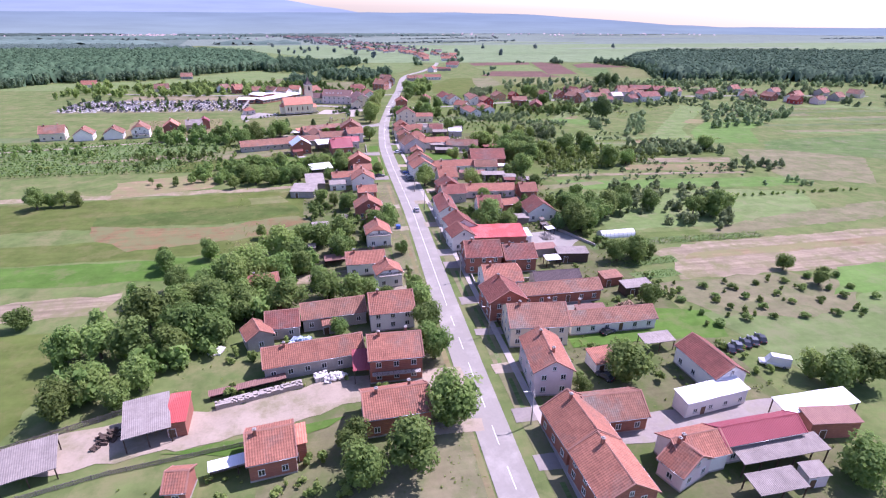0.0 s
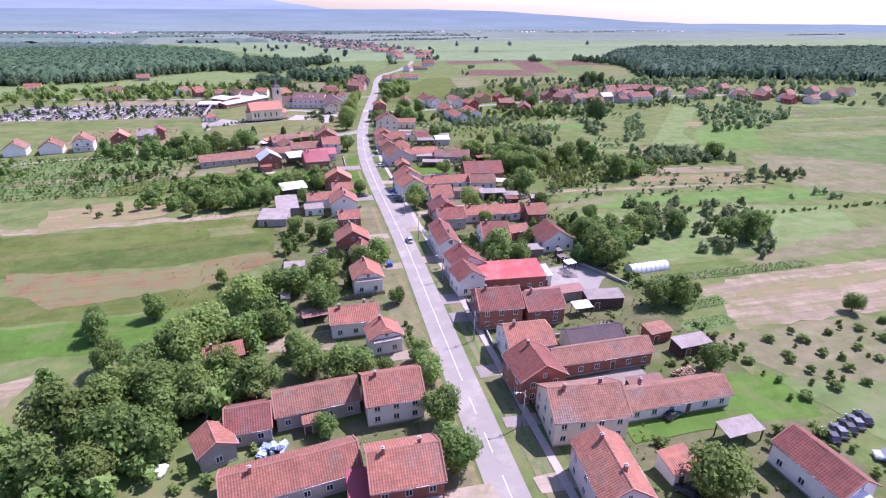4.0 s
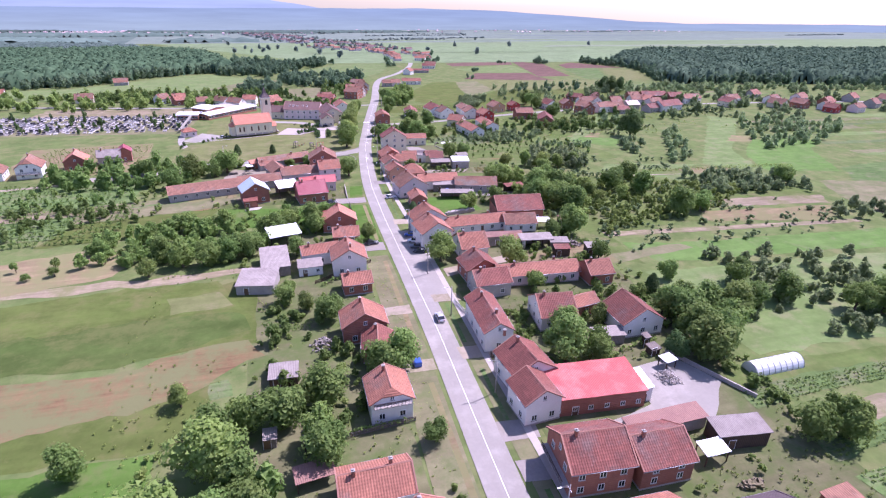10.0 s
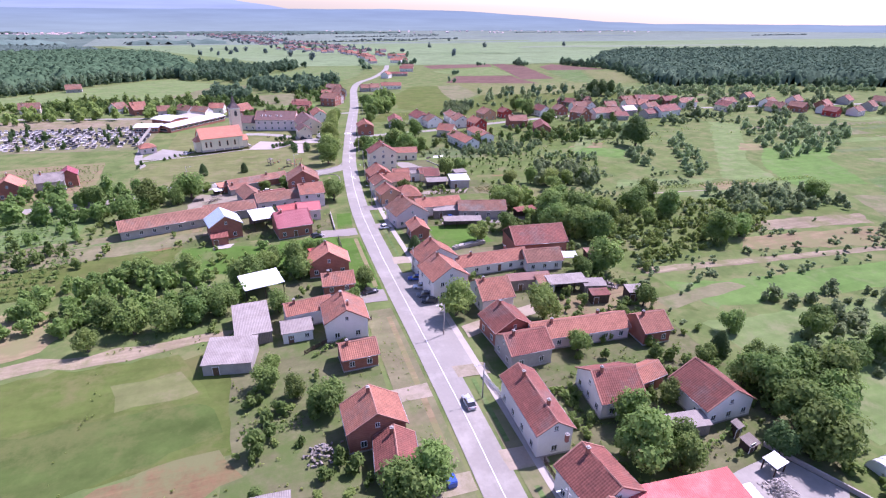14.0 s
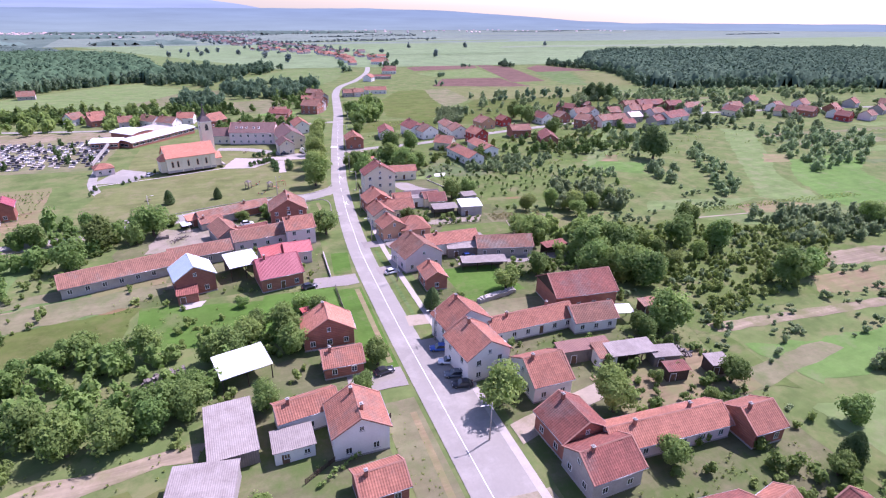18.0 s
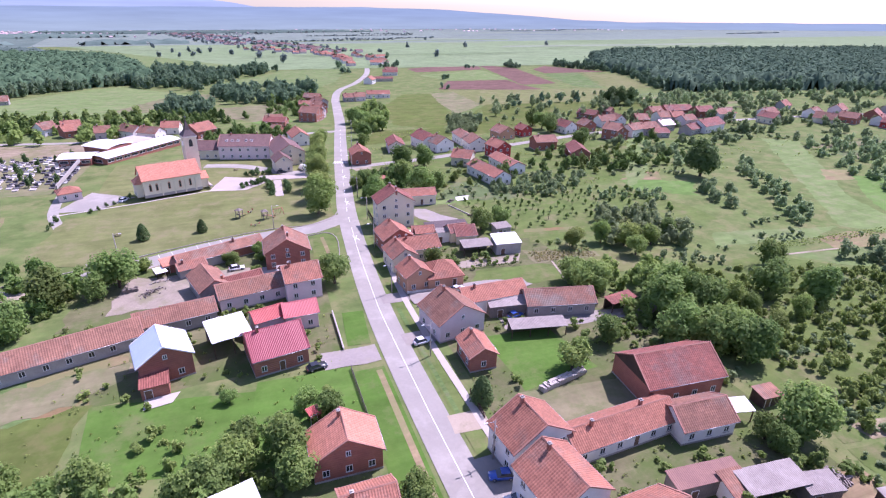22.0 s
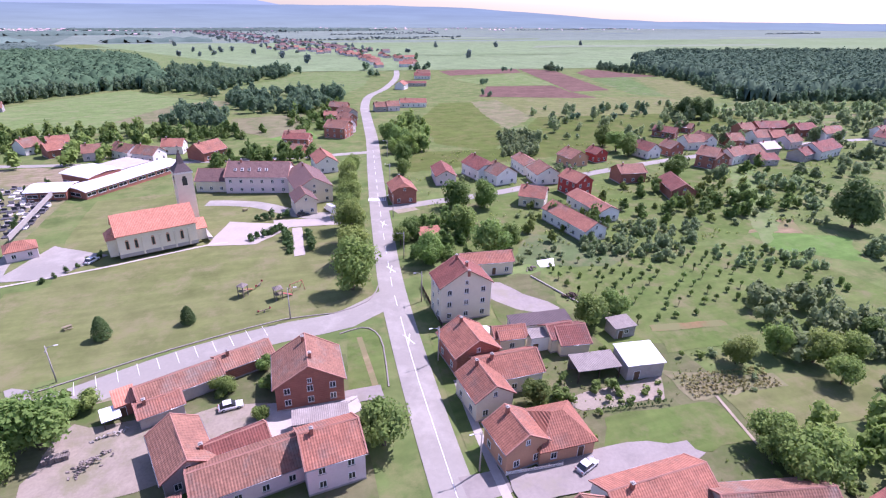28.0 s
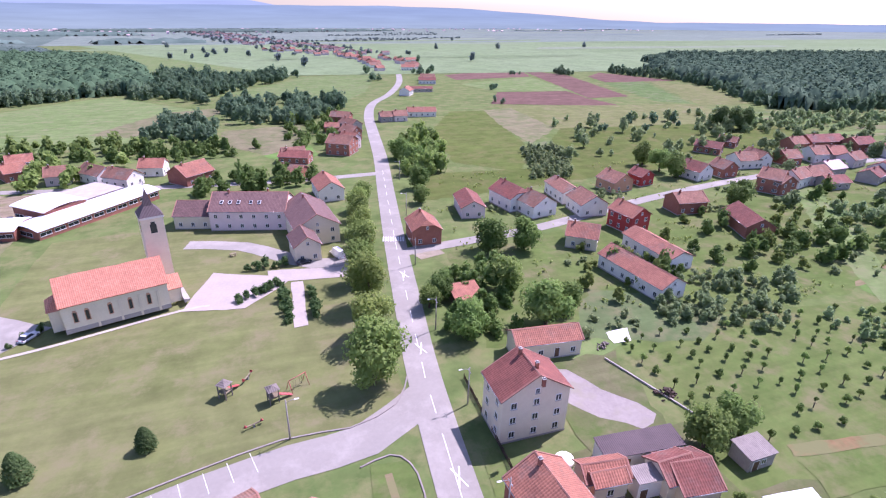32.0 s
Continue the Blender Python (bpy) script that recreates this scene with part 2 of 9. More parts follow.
mat("soil_red", (0.175, 0.108, 0.085), (0.138, 0.085, 0.066), 0.03, 0.6, 0.95, 0.5, vary=0.06, stripe=0.1)
mat("straw", (0.299, 0.247, 0.170), (0.232, 0.189, 0.121), 0.06, 1.4, 0.95, 0.5, vary=0.08, stripe=0.6, weeds=(0.175, 0.173, 0.081), amount=0.5)
mat("soil_brown", (0.250, 0.162, 0.084), (0.170, 0.112, 0.056), 0.07, 1.2, 0.95, 0.8, vary=0.06, stripe=0.5, weeds=(0.165, 0.170, 0.075), amount=0.75)
mat("yard_earth", (0.166, 0.155, 0.085), (0.115, 0.129, 0.055), 0.10, 1.3, 0.95, 0.6, vary=0.05, stripe=0.5, weeds=(0.090, 0.127, 0.039), amount=0.55)
mat("field_dark", (0.092, 0.138, 0.053), (0.127, 0.167, 0.072), 0.03, 0.6, 0.95, 0.7, vary=0.06, stripe=0.2, weeds=(0.156, 0.162, 0.081), amount=0.4)
mat("lawn_pale", (0.131, 0.155, 0.053), (0.164, 0.173, 0.072), 0.05, 0.9, 0.95, 0.5, vary=0.04, stripe=0.3, weeds=(0.189, 0.177, 0.090), amount=0.3)
mat("hay_green", (0.083, 0.121, 0.028), (0.114, 0.138, 0.040), 0.03, 0.6, 0.95, 0.5, vary=0.05, stripe=0.2, weeds=(0.138, 0.140, 0.053), amount=0.35)
mat("hay_dark", (0.061, 0.099, 0.024), (0.090, 0.121, 0.035), 0.04, 0.6, 0.95, 0.6, vary=0.05, stripe=0.15, weeds=(0.110, 0.125, 0.042), amount=0.4)
mat("paving_pale", (0.41, 0.36, 0.315), (0.33, 0.29, 0.255), 0.2, 1.6, 0.88, 0.15, vary=0.04)
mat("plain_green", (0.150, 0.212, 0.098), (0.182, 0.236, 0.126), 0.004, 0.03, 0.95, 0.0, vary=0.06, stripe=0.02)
# farther plain: its greens are paled and blued to paint in the haze
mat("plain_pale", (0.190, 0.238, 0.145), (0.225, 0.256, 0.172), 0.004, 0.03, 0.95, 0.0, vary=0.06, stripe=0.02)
mat("plain_far_hazed", (0.150, 0.195, 0.150), (0.180, 0.218, 0.178), 0.003, 0.02, 0.95, 0.0, vary=0.08, stripe=0.01)
mat("plain_blue_hazed", (0.118, 0.158, 0.150), (0.145, 0.180, 0.172), 0.003, 0.02, 0.95, 0.0, vary=0.08, stripe=0.01)
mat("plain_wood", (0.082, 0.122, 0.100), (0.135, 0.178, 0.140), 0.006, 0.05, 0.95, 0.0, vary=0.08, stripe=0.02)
mat("asphalt", (0.300, 0.278, 0.240), (0.242, 0.226, 0.196), 0.08, 1.5, 0.85, 0.1, vary=0.02, weeds=(0.340, 0.315, 0.272), amount=0.35)
mat("paving", (0.295, 0.262, 0.232), (0.220, 0.196, 0.175), 0.2, 1.6, 0.88, 0.15, vary=0.06, weeds=(0.24, 0.22, 0.165), amount=0.3)
mat("gravel", (0.385, 0.322, 0.242), (0.290, 0.242, 0.180), 0.15, 2.2, 0.95, 0.4, vary=0.06, weeds=(0.22, 0.20, 0.118), amount=0.45)
mat("paint_white", (0.80, 0.80, 0.79), (0.62, 0.61, 0.60), 0.8, 4.0, 0.7, 0.05, vary=0.03)
mat("kerb_stone", (0.44, 0.40, 0.35), (0.35, 0.32, 0.28), 0.5, 3.0, 0.9, 0.1)
# leaves and wood
mat("leaf", (0.125, 0.215, 0.052), (0.262, 0.358, 0.100), 0.12, 0.9, 0.7, 0.0, vary=0.28, spec=0.15)
mat("leaf_light", (0.200, 0.290, 0.066), (0.283, 0.360, 0.105), 0.12, 0.9, 0.7, 0.0, vary=0.2, spec=0.15)
# leaves of the eastern slopes: distance haze mixed in as a paler, bluer green
mat("leaf_slope_hazed", (0.215, 0.300, 0.128), (0.320, 0.398, 0.185), 0.12, 0.9, 0.7, 0.0, vary=0.2, spec=0.1)
mat("leaf_dark", (0.090, 0.160, 0.052), (0.150, 0.226, 0.080), 0.12, 0.9, 0.75, 0.0, vary=0.25, spec=0.15)
# leaves of far trees, with the haze of distance put into their greens
mat("leaf_far_hazed", (0.120, 0.200, 0.112), (0.185, 0.270, 0.145), 0.02, 0.15, 0.85, 0.0, vary=0.1, spec=0.1)
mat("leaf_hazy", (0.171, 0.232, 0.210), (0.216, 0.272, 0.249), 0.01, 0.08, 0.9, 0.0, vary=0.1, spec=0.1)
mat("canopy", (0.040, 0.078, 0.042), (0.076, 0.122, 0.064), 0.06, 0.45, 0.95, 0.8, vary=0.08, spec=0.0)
# distant woods, lightened towards blue so the colour itself carries the haze
mat("canopy_east_hazed", (0.066, 0.112, 0.070), (0.115, 0.168, 0.104), 0.06, 0.45, 0.95, 0.8, vary=0.08, spec=0.0)
mat("canopy_far_hazed", (0.078, 0.124, 0.100), (0.122, 0.166, 0.136), 0.03, 0.2, 0.95, 0.4, vary=0.08, spec=0.03)
mat("leaf_dry", (0.30, 0.26, 0.12), (0.22, 0.22, 0.08), 0.12, 0.9, 0.8, 0.0, vary=0.2, spec=0.1)
mat("split_wood", (0.40, 0.28, 0.18), (0.27, 0.18, 0.11), 1.0, 5.0, 0.9, 0.2)
mat("bark", (0.13, 0.095, 0.07), (0.085, 0.06, 0.045), 1.0, 6.0, 0.9, 0.5)
# fittings
mat("frame_white", (0.78, 0.78, 0.76), (0.70, 0.70, 0.68), 1.0, 5.0, 0.5, 0.0, vary=0.04)
mat("frame_brown", (0.16, 0.09, 0.055), (0.11, 0.065, 0.04), 1.0, 5.0, 0.5, 0.0)
mat("metal_grey", (0.35, 0.35, 0.36), (0.28, 0.28, 0.29), 1.0, 5.0, 0.45, 0.0, metal=0.6)
mat("glass_dark", (0.030, 0.034, 0.040), (0.045, 0.05, 0.055), 0.5, 2.0, 0.08, 0.0, spec=0.6)
mat("rubber", (0.022, 0.022, 0.023), (0.03, 0.03, 0.03), 1.0, 5.0, 0.8, 0.0)
mat("grave_dark", (0.060, 0.058, 0.060), (0.10, 0.095, 0.095), 0.5, 3.0, 0.6, 0.1)
mat("grave_pale", (0.68, 0.65, 0.61), (0.52, 0.49, 0.46), 0.5, 3.0, 0.7, 0.1)
mat("poly_film", (0.72, 0.74, 0.74), (0.62, 0.65, 0.64), 0.6, 3.0, 0.35, 0.1)
mat("crate_teal", (0.10, 0.36, 0.36), (0.07, 0.27, 0.28), 0.6, 3.0, 0.5, 0.1)
for paint, c in (("car_silver", (0.55, 0.56, 0.58)), ("car_white", (0.78, 0.78, 0.78)), ("car_dark", (0.035, 0.037, 0.045)), ("car_blue", (0.05, 0.12, 0.42)), ("car_grey", (0.16, 0.17, 0.18))):
    mat(paint, c, [v * 0.93 for v in c], 0.5, 4.0, 0.28, 0.0, metal=0.15, vary=0.0, spec=0.6)


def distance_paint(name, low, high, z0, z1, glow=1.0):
    """A far backdrop that glows softly, with haze painted into its colours: one colour at its foot, one at its crest.
    """
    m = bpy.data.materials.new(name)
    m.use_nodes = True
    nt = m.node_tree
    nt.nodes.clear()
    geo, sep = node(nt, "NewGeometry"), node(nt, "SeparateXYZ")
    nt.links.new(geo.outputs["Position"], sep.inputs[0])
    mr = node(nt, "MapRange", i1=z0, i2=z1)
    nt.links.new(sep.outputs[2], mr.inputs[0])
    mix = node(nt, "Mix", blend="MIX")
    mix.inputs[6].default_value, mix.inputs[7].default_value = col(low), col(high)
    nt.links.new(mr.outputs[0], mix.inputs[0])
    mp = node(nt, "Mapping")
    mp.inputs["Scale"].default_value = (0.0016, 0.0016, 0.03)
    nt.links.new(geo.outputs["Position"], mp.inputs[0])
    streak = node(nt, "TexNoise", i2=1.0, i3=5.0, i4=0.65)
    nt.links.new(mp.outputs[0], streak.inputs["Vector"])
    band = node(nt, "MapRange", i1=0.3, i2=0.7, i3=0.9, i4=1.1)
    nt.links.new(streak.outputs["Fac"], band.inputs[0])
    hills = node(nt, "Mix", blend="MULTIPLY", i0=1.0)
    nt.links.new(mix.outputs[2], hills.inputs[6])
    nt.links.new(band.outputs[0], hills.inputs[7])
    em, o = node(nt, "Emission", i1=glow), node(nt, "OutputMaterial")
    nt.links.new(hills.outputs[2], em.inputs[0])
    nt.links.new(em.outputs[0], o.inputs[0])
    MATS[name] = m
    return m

# ---- helpers of the place ----
def gz(x, y):
    """Height of the ground: level through the village, falling gently to the plain beyond it."""
    u = (0.031 * y - 0.0115 * x - 13.0) / 2.0
    return -2.0 * u if u > 40 else -2.0 * math.log1p(math.exp(u))


def mesh(name, verts, faces, material, smooth=False):
    me = bpy.data.meshes.new(name)
    me.from_pydata([tuple(v) for v in verts], [], faces)
    me.materials.append(MATS[material])
    if smooth:
        me.polygons.foreach_set("use_smooth", [True] * len(me.polygons))
    me.update()
    return me


def part(name, me, parent, label="", at=None):
    ob = new(name, me)
    ob.parent = parent
    if at is not None:
        ob.matrix_basis = at
    if label:
        tagged(ob, label)
    return ob


def box_data(x0, y0, z0, x1, y1, z1, start=0):
    v = [(x0, y0, z0), (x1, y0, z0), (x1, y1, z0), (x0, y1, z0), (x0, y0, z1), (x1, y0, z1), (x1, y1, z1), (x0, y1, z1)]
    f = [(3, 2, 1, 0), (4, 5, 6, 7), (0, 1, 5, 4), (1, 2, 6, 5), (2, 3, 7, 6), (3, 0, 4, 7)]
    return v, [tuple(i + start for i in q) for q in f]


def boxes(*items):
    verts, faces = [], []
    for b in items:
        v, f = box_data(*b, start=len(verts))
        verts += v
        faces += f
    return verts, faces


def bevelled(name, material, items, bevel=0.03):
    """Boxes with worn, rounded edges, joined into one mesh."""
    bm = bmesh.new()
    verts, faces = boxes(*items)
    vs = [bm.verts.new(v) for v in verts]
    for f in faces:
        bm.faces.new([vs[i] for i in f])
    bmesh.ops.bevel(bm, geom=bm.edges[:], offset=bevel, segments=2, affect="EDGES", clamp_overlap=True)
    me = bpy.data.meshes.new(name)
    bm.to_mesh(me)
    bm.free()
    me.materials.append(MATS[material])
    return me


def tube(name, material, path, r0, r1, sides=8):
    """A tapered round bar along a path of points."""
    verts, faces = [], []
    n = len(path)
    for i, p in enumerate(path):
        a, b = Vector(path[max(0, i - 1)]), Vector(path[min(n - 1, i + 1)])
        q = (b - a).to_track_quat("Z", "Y")
        r = r0 + (r1 - r0) * i / max(1, n - 1)
        for k in range(sides):
            t = 2 * math.pi * k / sides
            verts.append(Vector(p) + q @ Vector((r * math.cos(t), r * math.sin(t), 0)))
    for i in range(n - 1):
        for k in range(sides):
            a, b = i * sides + k, i * sides + (k + 1) % sides
            faces.append((a, b, b + sides, a + sides))
    faces.append(tuple(range(sides - 1, -1, -1)))
    faces.append(tuple(range((n - 1) * sides, n * sides)))
    return mesh(name, verts, faces, material, True)


# ---- ground ----
def spread(lo, hi, mid0, mid1, step, grow=1.25):
    vals = list(np.arange(mid0, mid1 + 0.1, step))
    s, v = step, mid0
    while v > lo:
        s *= grow
        v -= s
        vals.insert(0, max(v, lo))
    s, v = step, vals[-1]
    while v < hi:
        s *= grow
        v += s
        vals.append(min(v, hi))
    return vals


gx, gy = spread(-3600, 4200, -300, 600, 20), spread(-900, 4650, 0, 1000, 20)
verts = [(x, y, gz(x, y)) for y in gy for x in gx]
nx = len(gx)
faces = [(j * nx + i, j * nx + i + 1, (j + 1) * nx + i + 1, (j + 1) * nx + i) for j in range(len(gy) - 1) for i in range(nx - 1)]
ground = new("ground", mesh("ground", verts, faces, "grass_rough", True))
tagged(ground, "green grassy ground of the village and the wide plain", "ground", kind="structure")


PLOTS = []


def plot(label, outline, material, lift, cat="field"):
    """A piece of land of any outline, laid on the ground and cut into squares that follow it; its edge wanders a little."""
    rs = random.Random(str(outline))
    xs, ys = [p[0] for p in outline], [p[1] for p in outline]
    area = abs(sum(x0 * y1 - x1 * y0 for (x0, y0), (x1, y1) in zip(outline, outline[1:] + outline[:1]))) / 2
    wander = min(0.9, 0.09 * area / max(max(xs) - min(xs), max(ys) - min(ys)))
    lift = (0.4 * lift if lift < 0.17 else lift) + 0.0007 * len(PLOTS)
    PLOTS.append(label)
    bm = bmesh.new()
    rim = []
    for (x0, y0), (x1, y1) in zip(outline, outline[1:] + outline[:1]):
        n = max(2, int(math.hypot(x1 - x0, y1 - y0) / 3.0))
        for k in range(n):
            rim.append(bm.verts.new((x0 + (x1 - x0) * k / n + rs.uniform(-wander, wander), y0 + (y1 - y0) * k / n + rs.uniform(-wander, wander), 0)))
    bm.faces.new(rim)
    for lo, hi, axis in ((min(xs), max(xs), (1, 0, 0)), (min(ys), max(ys), (0, 1, 0))):
        for v in np.arange(lo, hi, max(8.0, (hi - lo) / 24))[1:]:
            bmesh.ops.bisect_plane(bm, geom=bm.verts[:] + bm.edges[:] + bm.faces[:], plane_co=(axis[0] * v, axis[1] * v, 0), plane_no=axis)
    for v in bm.verts:
        v.co.z = gz(v.co.x, v.co.y) + lift
    bmesh.ops.recalc_face_normals(bm, faces=bm.faces[:])
    if sum(f.normal.z * f.calc_area() for f in bm.faces) < 0:
        bmesh.ops.reverse_faces(bm, faces=bm.faces[:])
    data = bpy.data.meshes.new("field")
    bm.to_mesh(data)
    bm.free()
    data.materials.append(MATS[material])
    return tagged(new("field", data), label, cat, kind="structure")


def patch(name, label, corners, material, lift=0.06, step=5.0, cat="field"):
    """A four-cornered piece of land laid on the ground; its edge wanders a little."""
    if cat in ("field", "lawn", "yard") and lift < 0.17:
        lift *= 0.4
    a, b, c, d = [Vector(p) for p in corners]
    nu = max(2, int(max((b - a).length, (c - d).length) / step) + 1)
    nv = max(2, int(max((d - a).length, (c - b).length) / step) + 1)
    nu, nv = min(nu, 70), min(nv, 50)
    verts = []
    for j in range(nv + 1):
        for i in range(nu + 1):
            u, v = i / nu, j / nv
            p = (a * (1 - u) + b * u) * (1 - v) + (d * (1 - u) + c * u) * v
            if i in (0, nu) or j in (0, nv):
                w = noise.noise_vector(Vector((p.x * 0.13, p.y * 0.13, lift * 90))) + 0.6 * noise.noise_vector(Vector((p.x * 0.4, p.y * 0.4, lift * 50)))
                p = p + Vector((w.x, w.y)) * (1.9 if cat == "field" else 0.45)
            verts.append((p.x, p.y, gz(p.x, p.y) + lift))
    faces = [(j * (nu + 1) + i, j * (nu + 1) + i + 1, (j + 1) * (nu + 1) + i + 1, (j + 1) * (nu + 1) + i) for j in range(nv) for i in range(nu)]
    return tagged(new(name, mesh(name, verts, faces, material, True)), label, cat, kind="structure")


def strip(name, label, points, width, material, lift=0.08, cat="road", offset=0.0, thick=0.0):
    """A band of even width along a line of points."""
    pts = [Vector(p) for p in points]
    fine = []
    for i in range(len(pts) - 1):
        p0, p1, p2, p3 = pts[max(0, i - 1)], pts[i], pts[i + 1], pts[min(len(pts) - 1, i + 2)]
        n = max(2, int((p2 - p1).length / 6))
        for k in range(n):
            t = k / n
            fine.append(0.5 * ((2 * p1) + (p2 - p0) * t + (2 * p0 - 5 * p1 + 4 * p2 - p3) * t * t + (3 * p1 - p0 - 3 * p2 + p3) * t ** 3))
    fine.append(pts[-1])
    verts, faces = [], []
    for i, p in enumerate(fine):
        d = (fine[min(i + 1, len(fine) - 1)] - fine[max(i - 1, 0)]).normalized()
        n = Vector((d.y, -d.x))
        for s in (-0.5, 0.5):
            q = p + n * (offset + s * width)
            verts.append((q.x, q.y, gz(q.x, q.y) + lift))
    for i in range(len(fine) - 1):
        faces.append((2 * i, 2 * i + 1, 2 * i + 3, 2 * i + 2))
    if thick:
        k = len(verts)
        verts += [(x, y, z - thick) for x, y, z in verts]
        for i in range(len(fine) - 1):
            faces += [(2 * i, 2 * i + 2, k + 2 * i + 2, k + 2 * i), (2 * i + 1, k + 2 * i + 1, k + 2 * i + 3, 2 * i + 3)]
        faces += [(0, k, k + 1, 1), (len(fine) * 2 - 2, len(fine) * 2 - 1, k + len(fine) * 2 - 1, k + len(fine) * 2 - 2)]
    return tagged(new(name, mesh(name, verts, faces, material)), label, cat, kind="structure")


MAIN = [(25, -60), (25.4, 0), (25.8, 65), (26.8, 120), (28.6, 190), (28.4, 260), (29.2, 300), (32, 335), (36, 370), (41, 400), (48, 440), (57, 488), (67, 540), (77, 602), (87, 660),
        (102, 715), (130, 772), (165, 870), (196, 1000), (215, 1110), (215, 1200), (190, 1290), (140, 1400), (60, 1560)]
SIDE = [(48, 428), (66, 430), (96, 434), (145, 447), (190, 456), (230, 461), (300, 466), (400, 462), (520, 448)]
LOT = [(35, 366), (22, 358), (10, 357), (-10, 353), (-34, 344), (-60, 337), (-95, 332)]
road = strip("road_main", "light grey worn asphalt village road", MAIN, 6.6, "asphalt", 0.10)
strip("road_side", "light grey asphalt side street", SIDE, 5.0, "asphalt", 0.09)
strip("road_lot", "grey asphalt side lane with parking bays", LOT, 7.5, "asphalt", 0.085)
strip("pavement_east", "pale concrete footpath along the house fronts", [(35.6, 20), (36.2, 120), (36.4, 190), (36.6, 245), (36.6, 300), (39, 330)], 1.5, "kerb_stone", 0.12, "pavement")

# ---- houses ----
SHARED = {}


def shared(key, make):
    if key not in SHARED:
        SHARED[key] = make()
    return SHARED[key]


def ring(name, w, h, t, d, material):
    """A rectangular frame in the xz plane, facing -y."""
    return mesh(name, *boxes((-w / 2, -d, 0, -w / 2 + t, 0.02, h), (w / 2 - t, -d, 0, w / 2, 0.02, h), (-w / 2 + t, -d, h - t, w / 2 - t, 0.02, h),
                             (-w / 2 + t, -d, 0, w / 2 - t, 0.02, t), (-t / 2, -d + 0.01, t, t / 2, 0.02, h - t)), material)


def window(parent, at, w=1.1, h=1.3, frame_mat="frame_white"):
    fr = shared(("wf", w, h, frame_mat), lambda: ring("window_frame", w, h, 0.09, 0.07, frame_mat))
    pn = shared(("wp", w, h), lambda: mesh("pane", *boxes((-w / 2 + 0.08, -0.035, 0.08, w / 2 - 0.08, 0.01, h - 0.08)), "glass_dark"))
    sl = shared(("ws", w), lambda: mesh("sill", *boxes((-w / 2 - 0.06, -0.16, -0.07, w / 2 + 0.06, 0.0, 0.0)), "concrete"))
    ob = part("window", fr, parent, at=at)
    part("pane", pn, ob)
    part("sill", sl, ob)
    return ob


def door(parent, at, w=1.0, h=2.1, leaf_mat="frame_brown"):
    fr = shared(("df", w, h), lambda: mesh("door_frame", *boxes((-w / 2 - 0.08, -0.08, 0, -w / 2, 0.02, h + 0.08), (w / 2, -0.08, 0, w / 2 + 0.08, 0.02, h + 0.08), (-w / 2, -0.08, h, w / 2, 0.02, h + 0.08)), "frame_white"))
    lf = shared(("dl", w, h, leaf_mat), lambda: mesh("leaf", *boxes((-w / 2, -0.05, 0.02, w / 2, 0.01, h)), leaf_mat))
    hd = shared("dh", lambda: mesh("handle", *boxes((0.3, -0.11, 1.0, 0.42, -0.05, 1.04)), "metal_grey"))
    ob = part("door", fr, parent, at=at)
    part("leaf", lf, ob)
    part("handle", hd, ob)
    return ob


def chimney(parent, x, y, z0, z1, brick="block_brick"):
    h = z1 - z0
    body = shared(("ch", round(h, 1), brick), lambda: mesh("chimney", *boxes((-0.25, -0.25, 0, 0.25, 0.25, round(h, 1))), brick))
    cap = shared("chc", lambda: mesh("cap", *boxes((-0.32, -0.32, 0, 0.32, 0.32, 0.09), (-0.15, -0.15, 0.09, 0.15, 0.15, 0.28)), "plaster_grey"))
    ob = part("chimney", body, parent, at=Matrix.Translation((x, y, z0)))
    part("cap", cap, ob, at=Matrix.Translation((0, 0, round(h, 1))))


def gable_roof(L, W, ze, rise, t=0.2):
    """Two sloping slabs that meet at the ridge, the eaves sagging slightly with age."""
    n = max(3, int(L / 2.2))
    verts, faces = [], []
    prof = [(-W / 2, ze), (0, ze + rise), (W / 2, ze), (W / 2, ze - t * 0.9), (0, ze + rise - t), (-W / 2, ze - t * 0.9)]
    for i in range(n + 1):
        x = -L / 2 + L * i / n
        sag = 0.05 * math.sin(i * 2.3 + L) + 0.04 * math.sin(i * 5.1 + W)
        verts += [(x, y, z + sag * (0.4 if y else 1.0)) for y, z in prof]
    for i in range(n):
        for k in range(6):
            a, b = i * 6 + k, i * 6 + (k + 1) % 6
            faces.append((a, a + 6, b + 6, b))
    faces += [tuple(range(6)), tuple(n * 6 + k for k in range(5, -1, -1))]
    return verts, faces


